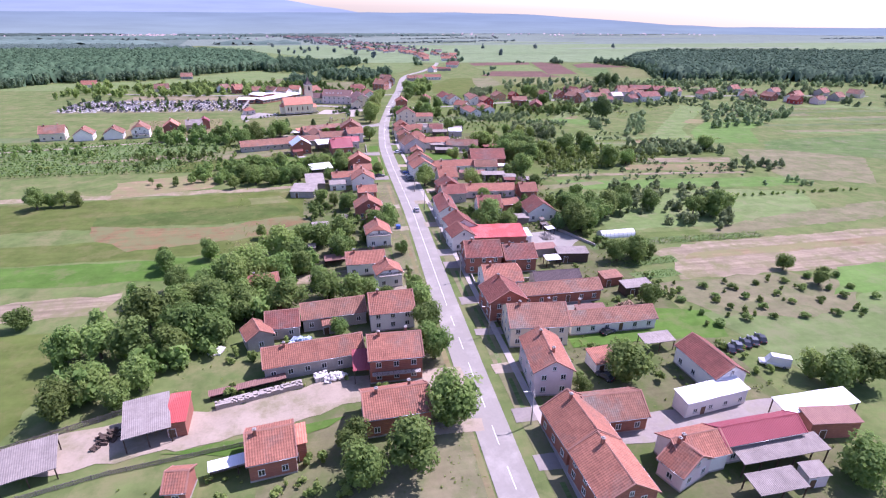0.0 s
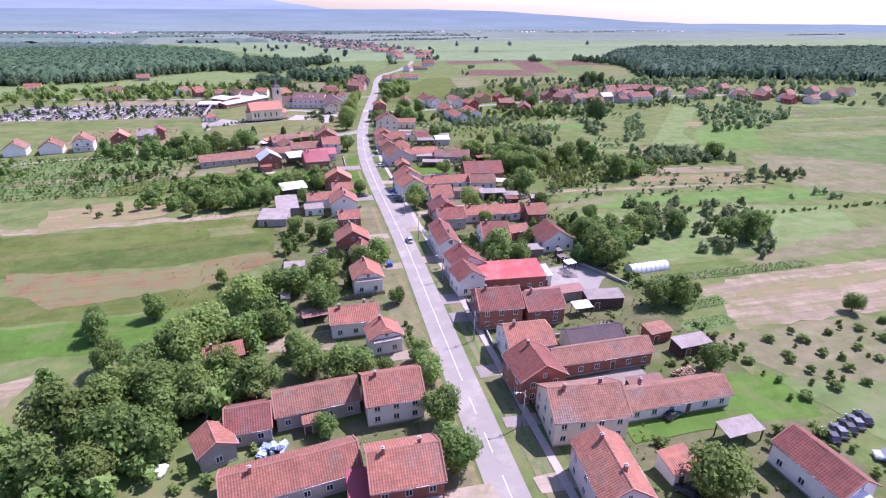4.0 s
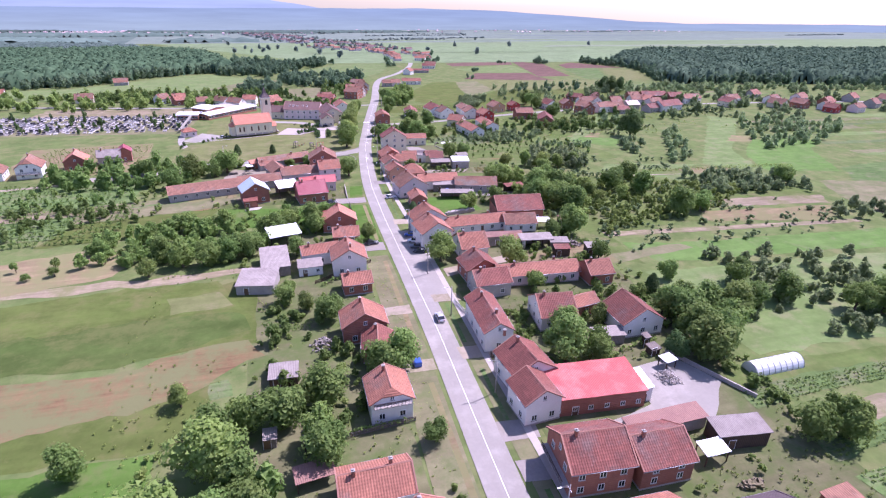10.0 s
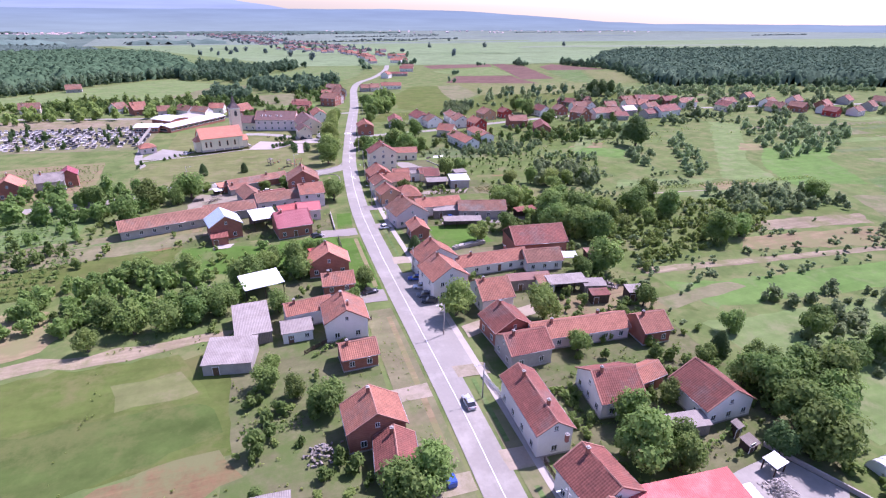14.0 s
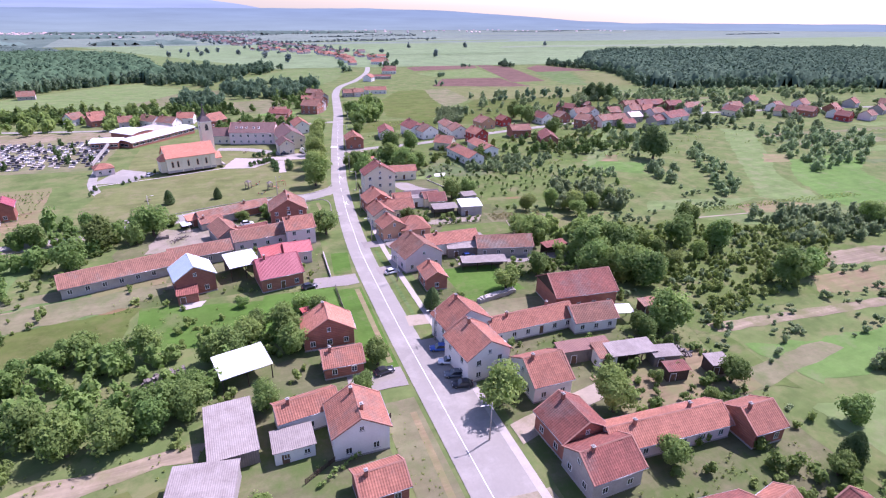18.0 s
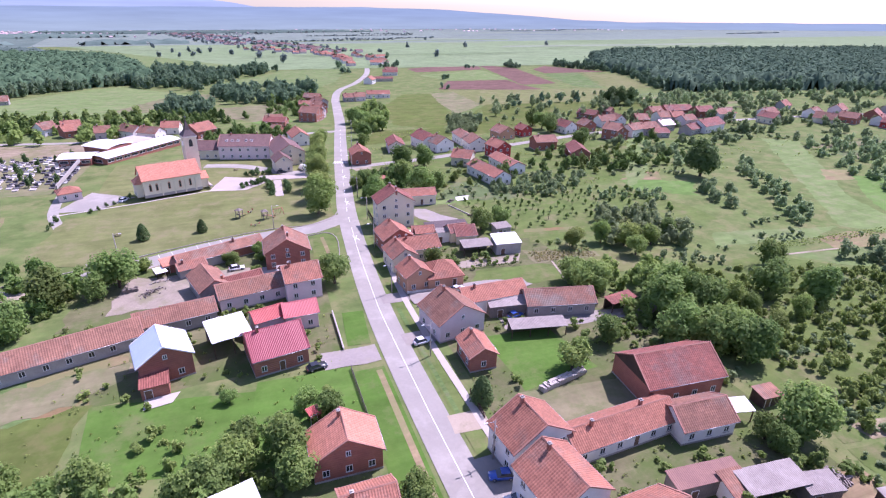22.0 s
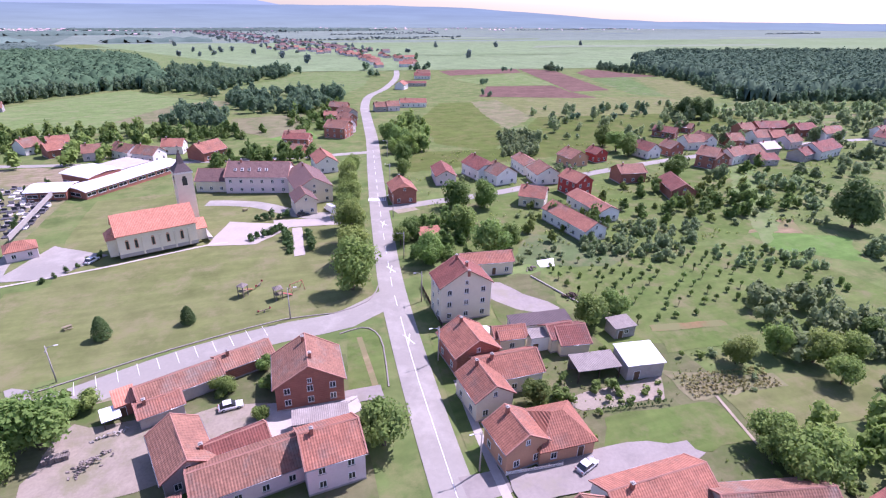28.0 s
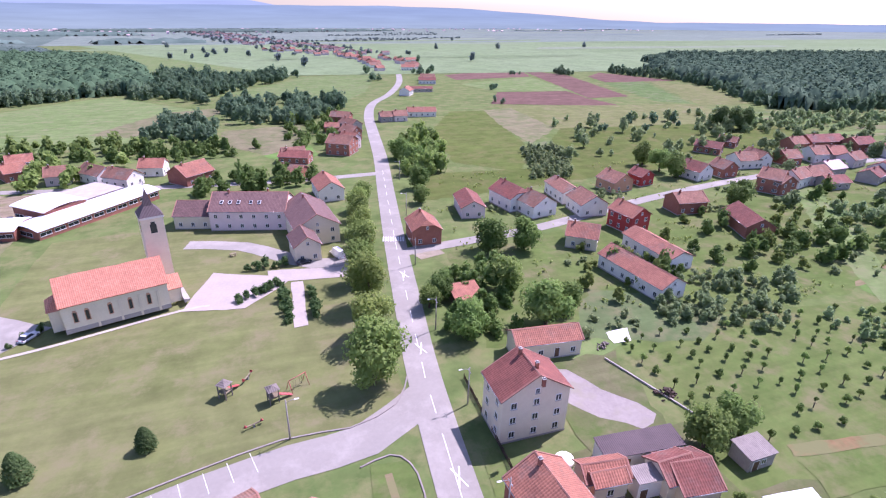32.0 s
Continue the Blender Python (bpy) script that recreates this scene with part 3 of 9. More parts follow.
def half_hip_roof(L, W, ze, rise, ends, t=0.2, cut=0.55):
    """A gable roof whose ends in ends (a: +x, b: -x) are cut back to a small sloping triangle under the ridge."""
    zc, yc, back = ze + rise * cut, W / 2 * (1 - cut), 0.45 * rise
    verts, faces = [], []

    def add(face):
        k = len(verts)
        verts.extend(face)
        faces.append(tuple(range(k, k + len(face))))

    for dz, flip in ((0.0, False), (-t, True)):
        ridge = [(s * (L / 2 - (back if e in ends else 0)), 0, ze + rise + dz) for s, e in ((-1, "b"), (1, "a"))]
        for sy in (-1, 1):
            left = [(-L / 2, sy * yc, zc + dz)] if "b" in ends else []
            right = [(L / 2, sy * yc, zc + dz)] if "a" in ends else []
            face = [(-L / 2, sy * W / 2, ze + dz), (L / 2, sy * W / 2, ze + dz), *right, ridge[1], ridge[0], *left]
            add(face[::-1] if (sy > 0) != flip else face)
        for s, e, tip in ((1, "a", ridge[1]), (-1, "b", ridge[0])):
            if e in ends:
                face = [(s * L / 2, -yc, zc + dz), (s * L / 2, yc, zc + dz), tip]
                add(face[::-1] if (s < 0) != flip else face)
    for sy in (-1, 1):
        add([(-L / 2, sy * W / 2, ze - t), (L / 2, sy * W / 2, ze - t), (L / 2, sy * W / 2, ze), (-L / 2, sy * W / 2, ze)][::-sy])
    for s, e in ((1, "a"), (-1, "b")):
        rim = [(-W / 2, ze), (-yc, zc), (yc, zc), (W / 2, ze)] if e in ends else [(-W / 2, ze), (0, ze + rise), (W / 2, ze)]
        for (y0, z0), (y1, z1) in zip(rim, rim[1:]):
            add([(s * L / 2, y0, z0), (s * L / 2, y1, z1), (s * L / 2, y1, z1 - t), (s * L / 2, y0, z0 - t)])
    slots, points = {}, []
    for v in verts:
        key = tuple(round(c, 3) for c in v)
        if key not in slots:
            slots[key] = len(points)
            points.append(v)
    order = [slots[tuple(round(c, 3) for c in v)] for v in verts]
    return points, [tuple(order[k] for k in f) for f in faces]


def hip_roof(L, W, ze, rise, t=0.2, inset=0.42):
    r = L / 2 - W * inset
    v = [(-L / 2, -W / 2, ze), (L / 2, -W / 2, ze), (L / 2, W / 2, ze), (-L / 2, W / 2, ze), (-r, 0, ze + rise), (r, 0, ze + rise)]
    v += [(x, y, z - t) for x, y, z in v[:4]]
    f = [(0, 1, 5, 4), (1, 2, 5), (2, 3, 4, 5), (3, 0, 4), (0, 6, 7, 1), (1, 7, 8, 2), (2, 8, 9, 3), (3, 9, 6, 0), (9, 8, 7, 6)]
    return v, f


def side_pose(side, L, W, u, z):
    """Pose on a wall: a, b the ends (+x, -x), c, d the long sides (+y, -y)."""
    x, y, r = {"a": (L / 2, u, 90), "b": (-L / 2, -u, -90), "c": (-u, W / 2, 180), "d": (u, -W / 2, 0)}[side]
    return pose(x, y, z, 0, 0, r)


FOOTPRINTS = []


def house(label, x, y, rot, L, W, ze, rise, wall="plaster_white", roof="tile_old", front="ad", storeys=1, hip=False, chim=1, gable="", doors="", group="village houses", cat="house", name="house", frames="frame_white", balcony="", ground_z=None, half="", slope=""):
    """A house with its ridge along its own x. front: walls with windows."""
    base = new(name)
    base.matrix_basis = pose(x, y, gz(x, y) if ground_z is None else ground_z, 0, 0, rot)
    tagged(base, label, cat, group)
    FOOTPRINTS.append((x, y, radians(rot), L / 2 + 0.4, W / 2 + 0.4))
    bl, bw = L - 0.7, W - 0.9
    top = ze + rise * (1 - bw / W) - 0.16
    if hip:
        verts, faces = box_data(-bl / 2, -bw / 2, -0.4, bl / 2, bw / 2, ze - 0.05)
        part("wall", mesh("wall", verts, faces, wall), base)
        part("roof", mesh("roof", *hip_roof(L, W, ze, rise), roof), base)
    else:
        pk = ze + rise - 0.2
        zc, yc, back = ze + rise * 0.55, W / 2 * 0.45, 0.45 * rise
        verts, faces = [], []
        for s, e in ((-1, "b"), (1, "a")):
            tip = [(zc - 0.22, min(yc, bw / 2)), (zc - 0.22, -min(yc, bw / 2))] if e in half else [(pk, 0.001), (pk, -0.001)]
            verts += [(s * bl / 2, -bw / 2, -0.4), (s * bl / 2, bw / 2, -0.4), (s * bl / 2, bw / 2, top), *[(s * bl / 2, yy, zz) for zz, yy in tip], (s * bl / 2, -bw / 2, top)]
        faces = [(0, 5, 4, 3, 2, 1), (6, 7, 8, 9, 10, 11), (0, 1, 7, 6), (1, 2, 8, 7), (2, 3, 9, 8), (3, 4, 10, 9), (4, 5, 11, 10), (5, 0, 6, 11)]
        part("wall", mesh("wall", verts, faces, wall), base)
        part("roof", mesh("roof", *(half_hip_roof(L, W, ze, rise, half) if half else gable_roof(L, W, ze, rise)), roof), base)
        ridge_mat = "verge_tile" if roof.startswith("tile") else roof
        for s, e in ((-1, "b"), (1, "a")):
            if e in half:
                continue
            x0, x1 = sorted((s * (L / 2 + 0.04), s * (L / 2 - 0.2)))
            lo, hi = ze - 0.12, ze + rise - 0.1
            rim = [(xx, yy, zz + dz) for xx in (x0, x1) for yy, zz in ((-W / 2 - 0.03, lo), (0, hi), (W / 2 + 0.03, lo)) for dz in (0.0, 0.2)]
            part("verge", mesh("verge", rim, [(0, 2, 3, 1), (2, 4, 5, 3), (6, 7, 9, 8), (8, 9, 11, 10), (1, 3, 9, 7), (3, 5, 11, 9), (0, 6, 8, 2), (2, 8, 10, 4), (0, 1, 7, 6), (4, 10, 11, 5)], ridge_mat), base)
        r0, r1 = -L / 2 + (back if "b" in half else 0), L / 2 - (back if "a" in half else 0)
        part("ridge", mesh("ridge", [(r0, -0.16, ze + rise - 0.06), (r0, 0, ze + rise + 0.09), (r0, 0.16, ze + rise - 0.06), (r1, -0.16, ze + rise - 0.06), (r1, 0, ze + rise + 0.09), (r1, 0.16, ze + rise - 0.06)],
                           [(0, 1, 4, 3), (1, 2, 5, 4), (0, 3, 5, 2), (0, 2, 1), (3, 4, 5)], ridge_mat), base)
        if gable:
            for s in (-1, 1):
                xx = s * (bl / 2 + 0.03)
                part("gable", mesh("gable", [(xx, -bw / 2, top - 0.1), (xx, bw / 2, top - 0.1), (xx, 0, pk - 0.05), (xx - s * 0.1, -bw / 2, top - 0.1), (xx - s * 0.1, bw / 2, top - 0.1), (xx - s * 0.1, 0, pk - 0.05)],
                                   [(0, 1, 2), (5, 4, 3), (0, 3, 4, 1), (1, 4, 5, 2), (2, 5, 3, 0)], gable), base)
        for s in (-1, 1):
            part("gutter", shared(("gut", round(L, 1)), lambda: tube("gutter", "metal_grey", [(-L / 2, 0, 0), (L / 2, 0, 0)], 0.07, 0.07, 6)), base, at=Matrix.Translation((0, s * (W / 2 + 0.05), ze - 0.12)))
    if slope:
        sheets = [c for c in base.children if c.name.startswith("roof")][0].data
        sheets.materials.append(MATS[slope])
        for p in sheets.polygons:
            p.material_index = int(p.normal.y < -0.2)
    part("plinth", mesh("plinth", *box_data(-bl / 2 - 0.05, -bw / 2 - 0.05, -0.4, bl / 2 + 0.05, bw / 2 + 0.05, 0.35), "concrete"), base)
    step = (ze - 0.2) / storeys if storeys else 3
    for side in front:
        run = bw if side in "ab" else bl
        n = max(1, int(run / 3.4))
        for s in range(storeys):
            for i in range(n):
                u = (i + 0.5) / n * run - run / 2
                if s == 0 and side in doors and i == n // 2:
                    door(base, side_pose(side, bl, bw, u, 0.3))
                else:
                    window(base, side_pose(side, bl, bw, u, s * step + 1.05), frame_mat=frames)
        if side in "ab" and not hip and rise > 2.2:
            window(base, side_pose(side, bl + (0.12 if gable else 0), bw, 0, ze + 0.25), 0.8, 1.0, frames)
    for i in range(chim):
        cx = (-0.28 + 0.5 * i) * L * (0.5 if hip else 1.0)
        cy = 0.5 if i % 2 else -0.45
        zc = ze + rise * (1 - abs(cy) / (W / 2)) - 0.3
        chimney(base, cx, cy, zc, ze + rise + 0.8)
    if balcony:
        run = bw if balcony in "ab" else bl
        at = side_pose(balcony, bl, bw, 0, step)
        slab = part("balcony", mesh("balcony", *boxes((-run / 2 + 0.4, -1.3, -0.16, run / 2 - 0.4, 0.0, 0.0)), "concrete"), base, at=at)
        part("railing", mesh("railing", *boxes((-run / 2 + 0.4, -1.28, 0.86, run / 2 - 0.4, -1.22, 0.94), *[(u, -1.27, 0.0, u + 0.05, -1.23, 0.88) for u in np.arange(-run / 2 + 0.4, run / 2 - 0.4, 0.25)]), "timber_dark"), slab)
    return base


def shed(label, x, y, rot, L, W, h, drop=0.5, wall="timber_grey", roof="sheet_grey", open_sides="", name="shed", cat="shed", windows="", group="sheds and outbuildings"):
    """A low outbuilding under one slightly sloping sheet, on walls or on posts."""
    base = new(name)
    base.matrix_basis = pose(x, y, gz(x, y), 0, 0, rot)
    tagged(base, label, cat, group)
    FOOTPRINTS.append((x, y, radians(rot), L / 2 + 0.4, W / 2 + 0.4))
    n = max(2, int(L / 2.5))
    verts, faces = [], []
    for i in range(n + 1):
        xx = -L / 2 + L * i / n
        s = 0.04 * math.sin(i * 2.1 + L * 3)
        verts += [(xx, -W / 2, h - drop / 2 + s), (xx, W / 2, h + drop / 2 + s), (xx, W / 2, h + drop / 2 + s - 0.12), (xx, -W / 2, h - drop / 2 + s - 0.12)]
    for i in range(n):
        for k in range(4):
            a, b = i * 4 + k, i * 4 + (k + 1) % 4
            faces.append((a, a + 4, b + 4, b))
    faces += [(0, 1, 2, 3), (n * 4 + 3, n * 4 + 2, n * 4 + 1, n * 4)]
    part("roof", mesh("roof", verts, faces, roof), base)
    if open_sides:
        for sx in np.linspace(-L / 2 + 0.3, L / 2 - 0.3, max(2, int(L / 3.5) + 1)):
            for sy, hh in ((-W / 2 + 0.25, h - drop / 2), (W / 2 - 0.25, h + drop / 2)):
                part("post", shared(("post", round(hh, 1)), lambda: mesh("post", *boxes((-0.09, -0.09, -0.3, 0.09, 0.09, hh - 0.1)), "timber_dark")), base, at=Matrix.Translation((sx, sy, 0)))
        if "w" in open_sides:
            part("wall", mesh("wall", *boxes((-L / 2 + 0.2, W / 2 - 0.4, -0.3, L / 2 - 0.2, W / 2 - 0.2, h + drop / 2 - 0.15)), wall), base)
    else:
        l, w, a, b = L / 2 - 0.25, W / 2 - 0.25, h - drop / 2 - 0.1, h + drop / 2 - 0.12
        part("wall", mesh("wall", [(-l, -w, -0.3), (l, -w, -0.3), (l, w, -0.3), (-l, w, -0.3), (-l, -w, a), (l, -w, a), (l, w, b), (-l, w, b)],
                          [(3, 2, 1, 0), (4, 5, 6, 7), (0, 1, 5, 4), (1, 2, 6, 5), (2, 3, 7, 6), (3, 0, 4, 7)], wall), base)
        door(base, side_pose("d", L - 0.5, W - 0.5, -L * 0.22, 0.0), 1.2, 2.0)
        for side in windows:
            run = L - 0.5 if side in "cd" else W - 0.5
            k = max(1, int(run / 3))
            for i in range(k):
                window(base, side_pose(side, L - 0.5, W - 0.5, (i + 0.5) / k * run - run / 2 + 0.3, 1.0), 1.0, 1.0)
    return base

# ---- houses along the road ----
house("two-storey bare red brick house with bright red tile roof", 40.5, 56.6, -87, 11.3, 10.2, 5.0, 3.1, "block_brick", "tile_bright", "ad", 2)
house("bare red brick house with bright red tile roof", 40.3, 68.5, -86, 11.0, 10.5, 4.2, 3.4, "block_brick", "tile_bright", "ad", 1)
house("bare red brick outbuilding with weathered brown-red tile roof", 48.6, 72.7, -1, 12.1, 8.8, 3.5, 2.7, "block_brick", "tile_old", "d", 1, chim=0, name="outbuilding", cat="outbuilding")
house("two-storey pale rose house with red tile roof by the road", 41.2, 87.3, -96, 13.0, 8.8, 6.0, 2.7, "plaster_rose", "tile_bright", "ad", 2, chim=2)
house("two-storey cream-plastered house with weathered brown-red tile roof", 44.7, 103.3, -6, 14.4, 11.1, 5.5, 3.4, "plaster_cream", "tile_old", "bd", 2, chim=3)
house("white-plastered outbuilding with weathered brown-red tile roof", 64.7, 104.1, -1, 22.9, 7.2, 3.0, 2.2, "plaster_white", "tile_old", "d", 1, chim=0, doors='d', name="outbuilding", cat="outbuilding")
house("two-storey bare red brick house with dark red tile roof", 40.4, 115.1, -88, 9.8, 10.4, 5.5, 3.2, "block_brick", "tile_dark", "ad", 2)
house("two-storey white-plastered house with bright red tile roof", 43.2, 126.6, -2, 11.0, 10.1, 5.0, 3.1, "plaster_white", "tile_bright", "b", 2, chim=1, half="a")
house("grey-plastered outbuilding with dark corrugated roof", 59.2, 125.5, -1, 13.8, 6.3, 3.5, 1.9, "plaster_grey", "sheet_dark", "d", 1, chim=0, name="outbuilding", cat="outbuilding")
house("bare red brick outbuilding with weathered brown-red tile roof", 57.4, 119.1, -0, 23.3, 6.7, 3.5, 2.1, "block_brick", "tile_old", "d", 1, chim=0, doors='d', name="outbuilding", cat="outbuilding")
house("two-storey bare red brick house with dark red tile roof", 41.9, 141.9, -4, 11.2, 10.6, 5.5, 3.3, "block_brick", "tile_dark", "bd", 2, balcony='b', chim=1)
house("two-storey bare red brick house with dark red tile roof", 52.9, 140.5, -1, 10.1, 9.8, 4.5, 3.0, "block_brick", "tile_dark", "d", 2, chim=1)
house("white-plastered house with dark red tile roof", 41.0, 166.6, -84, 9.5, 9.8, 5.0, 3.0, "plaster_white", "tile_dark", "ad", 1)
house("white-plastered outbuilding with dark red tile roof", 39.2, 157.6, -85, 7.9, 8.2, 5.0, 2.6, "plaster_white", "tile_dark", "ad", 1, chim=0, name="outbuilding", cat="outbuilding")
house("white-plastered house with dark red tile roof", 39.8, 184.9, -92, 16.6, 7.3, 5.2, 2.3, "plaster_white", "tile_dark", "ad", 1, chim=3)
house("white-plastered house with dark red tile roof", 57.0, 186.9, -6, 9.4, 11.4, 3.8, 3.5, "plaster_white", "tile_dark", "bd", 1)
house("bare red brick outbuilding with bright red tile roof", 65.7, 188.1, 11, 7.2, 5.4, 3.5, 1.7, "block_brick", "tile_bright", "d", 1, chim=0, name="outbuilding", cat="outbuilding")
house("white-plastered outbuilding with dark red tile roof", 74.5, 179.8, -89, 10.4, 11.5, 3.8, 3.6, "plaster_white", "tile_dark", "ad", 1, chim=0, name="outbuilding", cat="outbuilding")
house("bare red brick house with dark red tile roof", 46.8, 213.0, -86, 9.0, 10.0, 4.0, 3.0, "block_brick", "tile_dark", "ad", 1)
house("grey-plastered house with dark red tile roof", 46.9, 204.1, 2, 10.2, 8.8, 4.0, 2.7, "plaster_grey", "tile_dark", "bd", 1)
house("pale rose-plastered house with bright red tile roof", 62.0, 207.5, -3, 24.0, 7.5, 3.2, 2.2, "plaster_rose", "tile_bright", "d", 1, chim=2)
house("bare red brick house with bright red tile roof", 78.5, 203.7, -1, 7.6, 8.6, 3.5, 2.7, "block_brick", "tile_bright", "d", 1)
house("white-plastered house with bright red tile roof", 49.2, 227.6, -0, 8.9, 10.7, 4.0, 3.3, "plaster_white", "tile_bright", "bd", 1)
house("two-storey white-plastered house with bright red tile roof", 40.7, 248.3, -84, 8.1, 11.9, 5.5, 3.7, "plaster_white", "tile_bright", "ad", 2)
house("two-storey white-plastered house with bright red tile roof", 39.7, 237.5, -83, 10.4, 10.7, 5.8, 3.3, "plaster_white", "tile_bright", "ad", 2, chim=1)
house("white-plastered house with bright red tile roof", 56.7, 246.2, 2, 22.1, 7.1, 3.2, 2.2, "plaster_white", "tile_bright", "d", 1, doors='d', chim=2)
house("white-plastered outbuilding with weathered brown-red tile roof", 71.7, 243.7, -5, 11.4, 8.1, 3.2, 2.5, "plaster_white", "tile_old", "d", 1, chim=0, name="outbuilding", cat="outbuilding")
house("large brick barn with weathered dark red tile roof", 75.5, 255.1, -5, 17.4, 12.2, 4.5, 3.8, "block_brick", "tile_dark", "d", 1, chim=0, gable='timber_dark', name="barn", cat="barn")
house("bare red brick house with bright red tile roof", 43.2, 274.6, -92, 8.4, 6.6, 3.5, 2.0, "block_brick", "tile_bright", "ad", 1)
house("pale rose-plastered house with weathered brown-red tile roof", 43.1, 288.4, -82, 10.8, 12.3, 4.5, 3.8, "plaster_rose", "tile_old", "ad", 1)
house("white-plastered house with bright red tile roof", 56.0, 294.5, 0, 17.0, 8.0, 3.8, 2.2, "plaster_white", "tile_bright", "d", 1, chim=1)
house("orange-plastered house with bright red tile roof", 41.4, 310.0, -84, 7.7, 8.2, 4.5, 2.5, "plaster_orange", "tile_bright", "ad", 1)
house("orange-plastered outbuilding with bright red tile roof", 48.9, 310.5, -2, 10.3, 10.0, 3.2, 3.1, "plaster_orange", "tile_bright", "d", 1, chim=0, hip=True, doors='d', name="outbuilding", cat="outbuilding")
house("cream-plastered house with bright red tile roof", 41.3, 322.5, -86, 9.0, 8.0, 4.5, 2.6, "plaster_cream", "tile_bright", "ad", 1)
house("cream-plastered house with bright red tile roof", 47.8, 327.0, 0, 12.3, 8.4, 4.0, 2.6, "plaster_cream", "tile_bright", "d", 1)
house("bare red brick house with bright red tile roof", 43.4, 335.8, -86, 9.9, 10.1, 4.5, 3.1, "block_brick", "tile_bright", "ad", 1, gable='')
house("tall three-storey cream-plastered house with dark red tile roof", 48.5, 353.9, -91, 8.3, 12.9, 9.0, 4.0, "plaster_cream", "tile_dark", "ad", 3, chim=3)
house("cream-plastered outbuilding with bright red tile roof", 62.3, 371.6, -6, 14.8, 6.5, 4.0, 2.0, "plaster_cream", "tile_bright", "d", 1, doors='d', chim=0, name="outbuilding", cat="outbuilding")
house("bare red brick house with bright red tile roof", 8.4, 80.3, 3, 12.7, 9.2, 4.5, 2.9, "block_brick", "tile_bright", "ad", 1, chim=2)
house("two-storey bare red brick house with bright red tile roof", 10.1, 96.0, -1, 11.6, 10.3, 6.0, 3.2, "block_brick", "tile_bright", "ad", 2, balcony='d', chim=2)
house("grey-plastered house with bright red tile roof", -7.0, 100.8, 7, 21.5, 8.4, 3.5, 2.6, "plaster_grey", "tile_bright", "d", 1, chim=1)
house("two-storey white-plastered house with bright red tile roof", 11.5, 116.0, 1, 11.2, 10.5, 5.0, 3.3, "plaster_white", "tile_bright", "ad", 2, chim=1)
house("grey-plastered outbuilding with weathered brown-red tile roof", -2.5, 118.2, 6, 15.8, 8.2, 3.5, 2.5, "plaster_grey", "tile_old", "d", 1, chim=0, name="outbuilding", cat="outbuilding")
house("white-plastered house with bright red tile roof", 7.3, 144.9, 1, 11.6, 8.0, 4.0, 2.5, "plaster_white", "tile_bright", "ad", 1, chim=2)
house("white-plastered house with bright red tile roof", 13.0, 135.4, -84, 6.0, 7.9, 4.5, 2.4, "plaster_white", "tile_bright", "ac", 1, chim=1, balcony='a', half="a")
house("white-plastered house with bright red tile roof", 12.8, 164.7, -89, 8.4, 8.5, 4.8, 2.6, "plaster_white", "tile_bright", "ac", 1, balcony='a', half="a")
house("bare red brick house with bright red tile roof", 11.6, 190.7, -90, 8.0, 10.6, 4.5, 3.3, "block_brick", "tile_bright", "ac", 1)
house("bare red brick house with dark red tile roof", 13.6, 182.5, -98, 7.7, 7.2, 3.2, 2.2, "block_brick", "tile_dark", "ad", 1)
house("bare red brick house with bright red tile roof", 12.6, 212.6, 3, 8.0, 6.8, 3.2, 2.1, "block_brick", "tile_bright", "ad", 1)
house("white-plastered house with bright red tile roof", 11.9, 225.3, -91, 9.3, 10.1, 5.0, 3.1, "plaster_white", "tile_bright", "ac", 1, chim=2)
house("white-plastered house with bright red tile roof", 4.2, 232.0, 8, 11.2, 6.2, 4.0, 1.9, "plaster_white", "tile_bright", "d", 1)
house("bare red brick house with bright red tile roof", 13.1, 245.6, -1, 8.5, 7.1, 3.0, 2.2, "block_brick", "tile_bright", "ad", 1)
house("bare red brick house with new orange tile roof", 12.1, 257.1, -92, 7.9, 11.6, 4.0, 3.6, "block_brick", "tile_orange", "ac", 1)
house("bare red brick house with maroon metal roof", 4.3, 289.6, 9, 11.4, 11.6, 4.0, 3.6, "block_brick", "metal_maroon", "ad", 1, doors='d')
house("brick barn with half white, half blue metal roof", -16.7, 292.3, -77, 9.3, 10.3, 5.0, 3.2, "block_brick", "metal_white", "a", 1, chim=0, name="barn", cat="barn", slope="metal_blue")
house("grey-plastered outbuilding with weathered brown-red tile roof", -35.3, 302.8, 15, 27.4, 8.1, 3.0, 2.5, "plaster_grey", "tile_old", "d", 1, chim=0, name="outbuilding", cat="outbuilding")
house("grey-plastered outbuilding with weathered brown-red tile roof", -15.5, 309.5, 10, 17.0, 7.5, 3.2, 2.2, "plaster_grey", "tile_old", "d", 1, chim=0, name="outbuilding", cat="outbuilding")
house("pale rose-plastered outbuilding with weathered brown-red tile roof", 0.8, 316.5, 10, 16.0, 8.0, 3.6, 2.4, "plaster_rose", "tile_old", "d", 1, chim=0, name="outbuilding", cat="outbuilding")
house("two-storey pale rose-plastered house with bright red tile roof", 13.0, 315.9, 5, 9.3, 9.4, 5.5, 2.9, "plaster_rose", "tile_bright", "ad", 2)
house("brick house with unplastered gable and brown-red tile roof", 11.8, 336.0, -92, 10.8, 12.7, 5.0, 3.9, "block_brick", "tile_old", "ac", 2, chim=2)
house("long grey-plastered barn with weathered brown-red tile roof", -10.6, 341.6, 20, 14.6, 6.4, 2.9, 1.9, "plaster_grey", "tile_old", "", 1, chim=0, doors="d", name="barn", cat="barn")
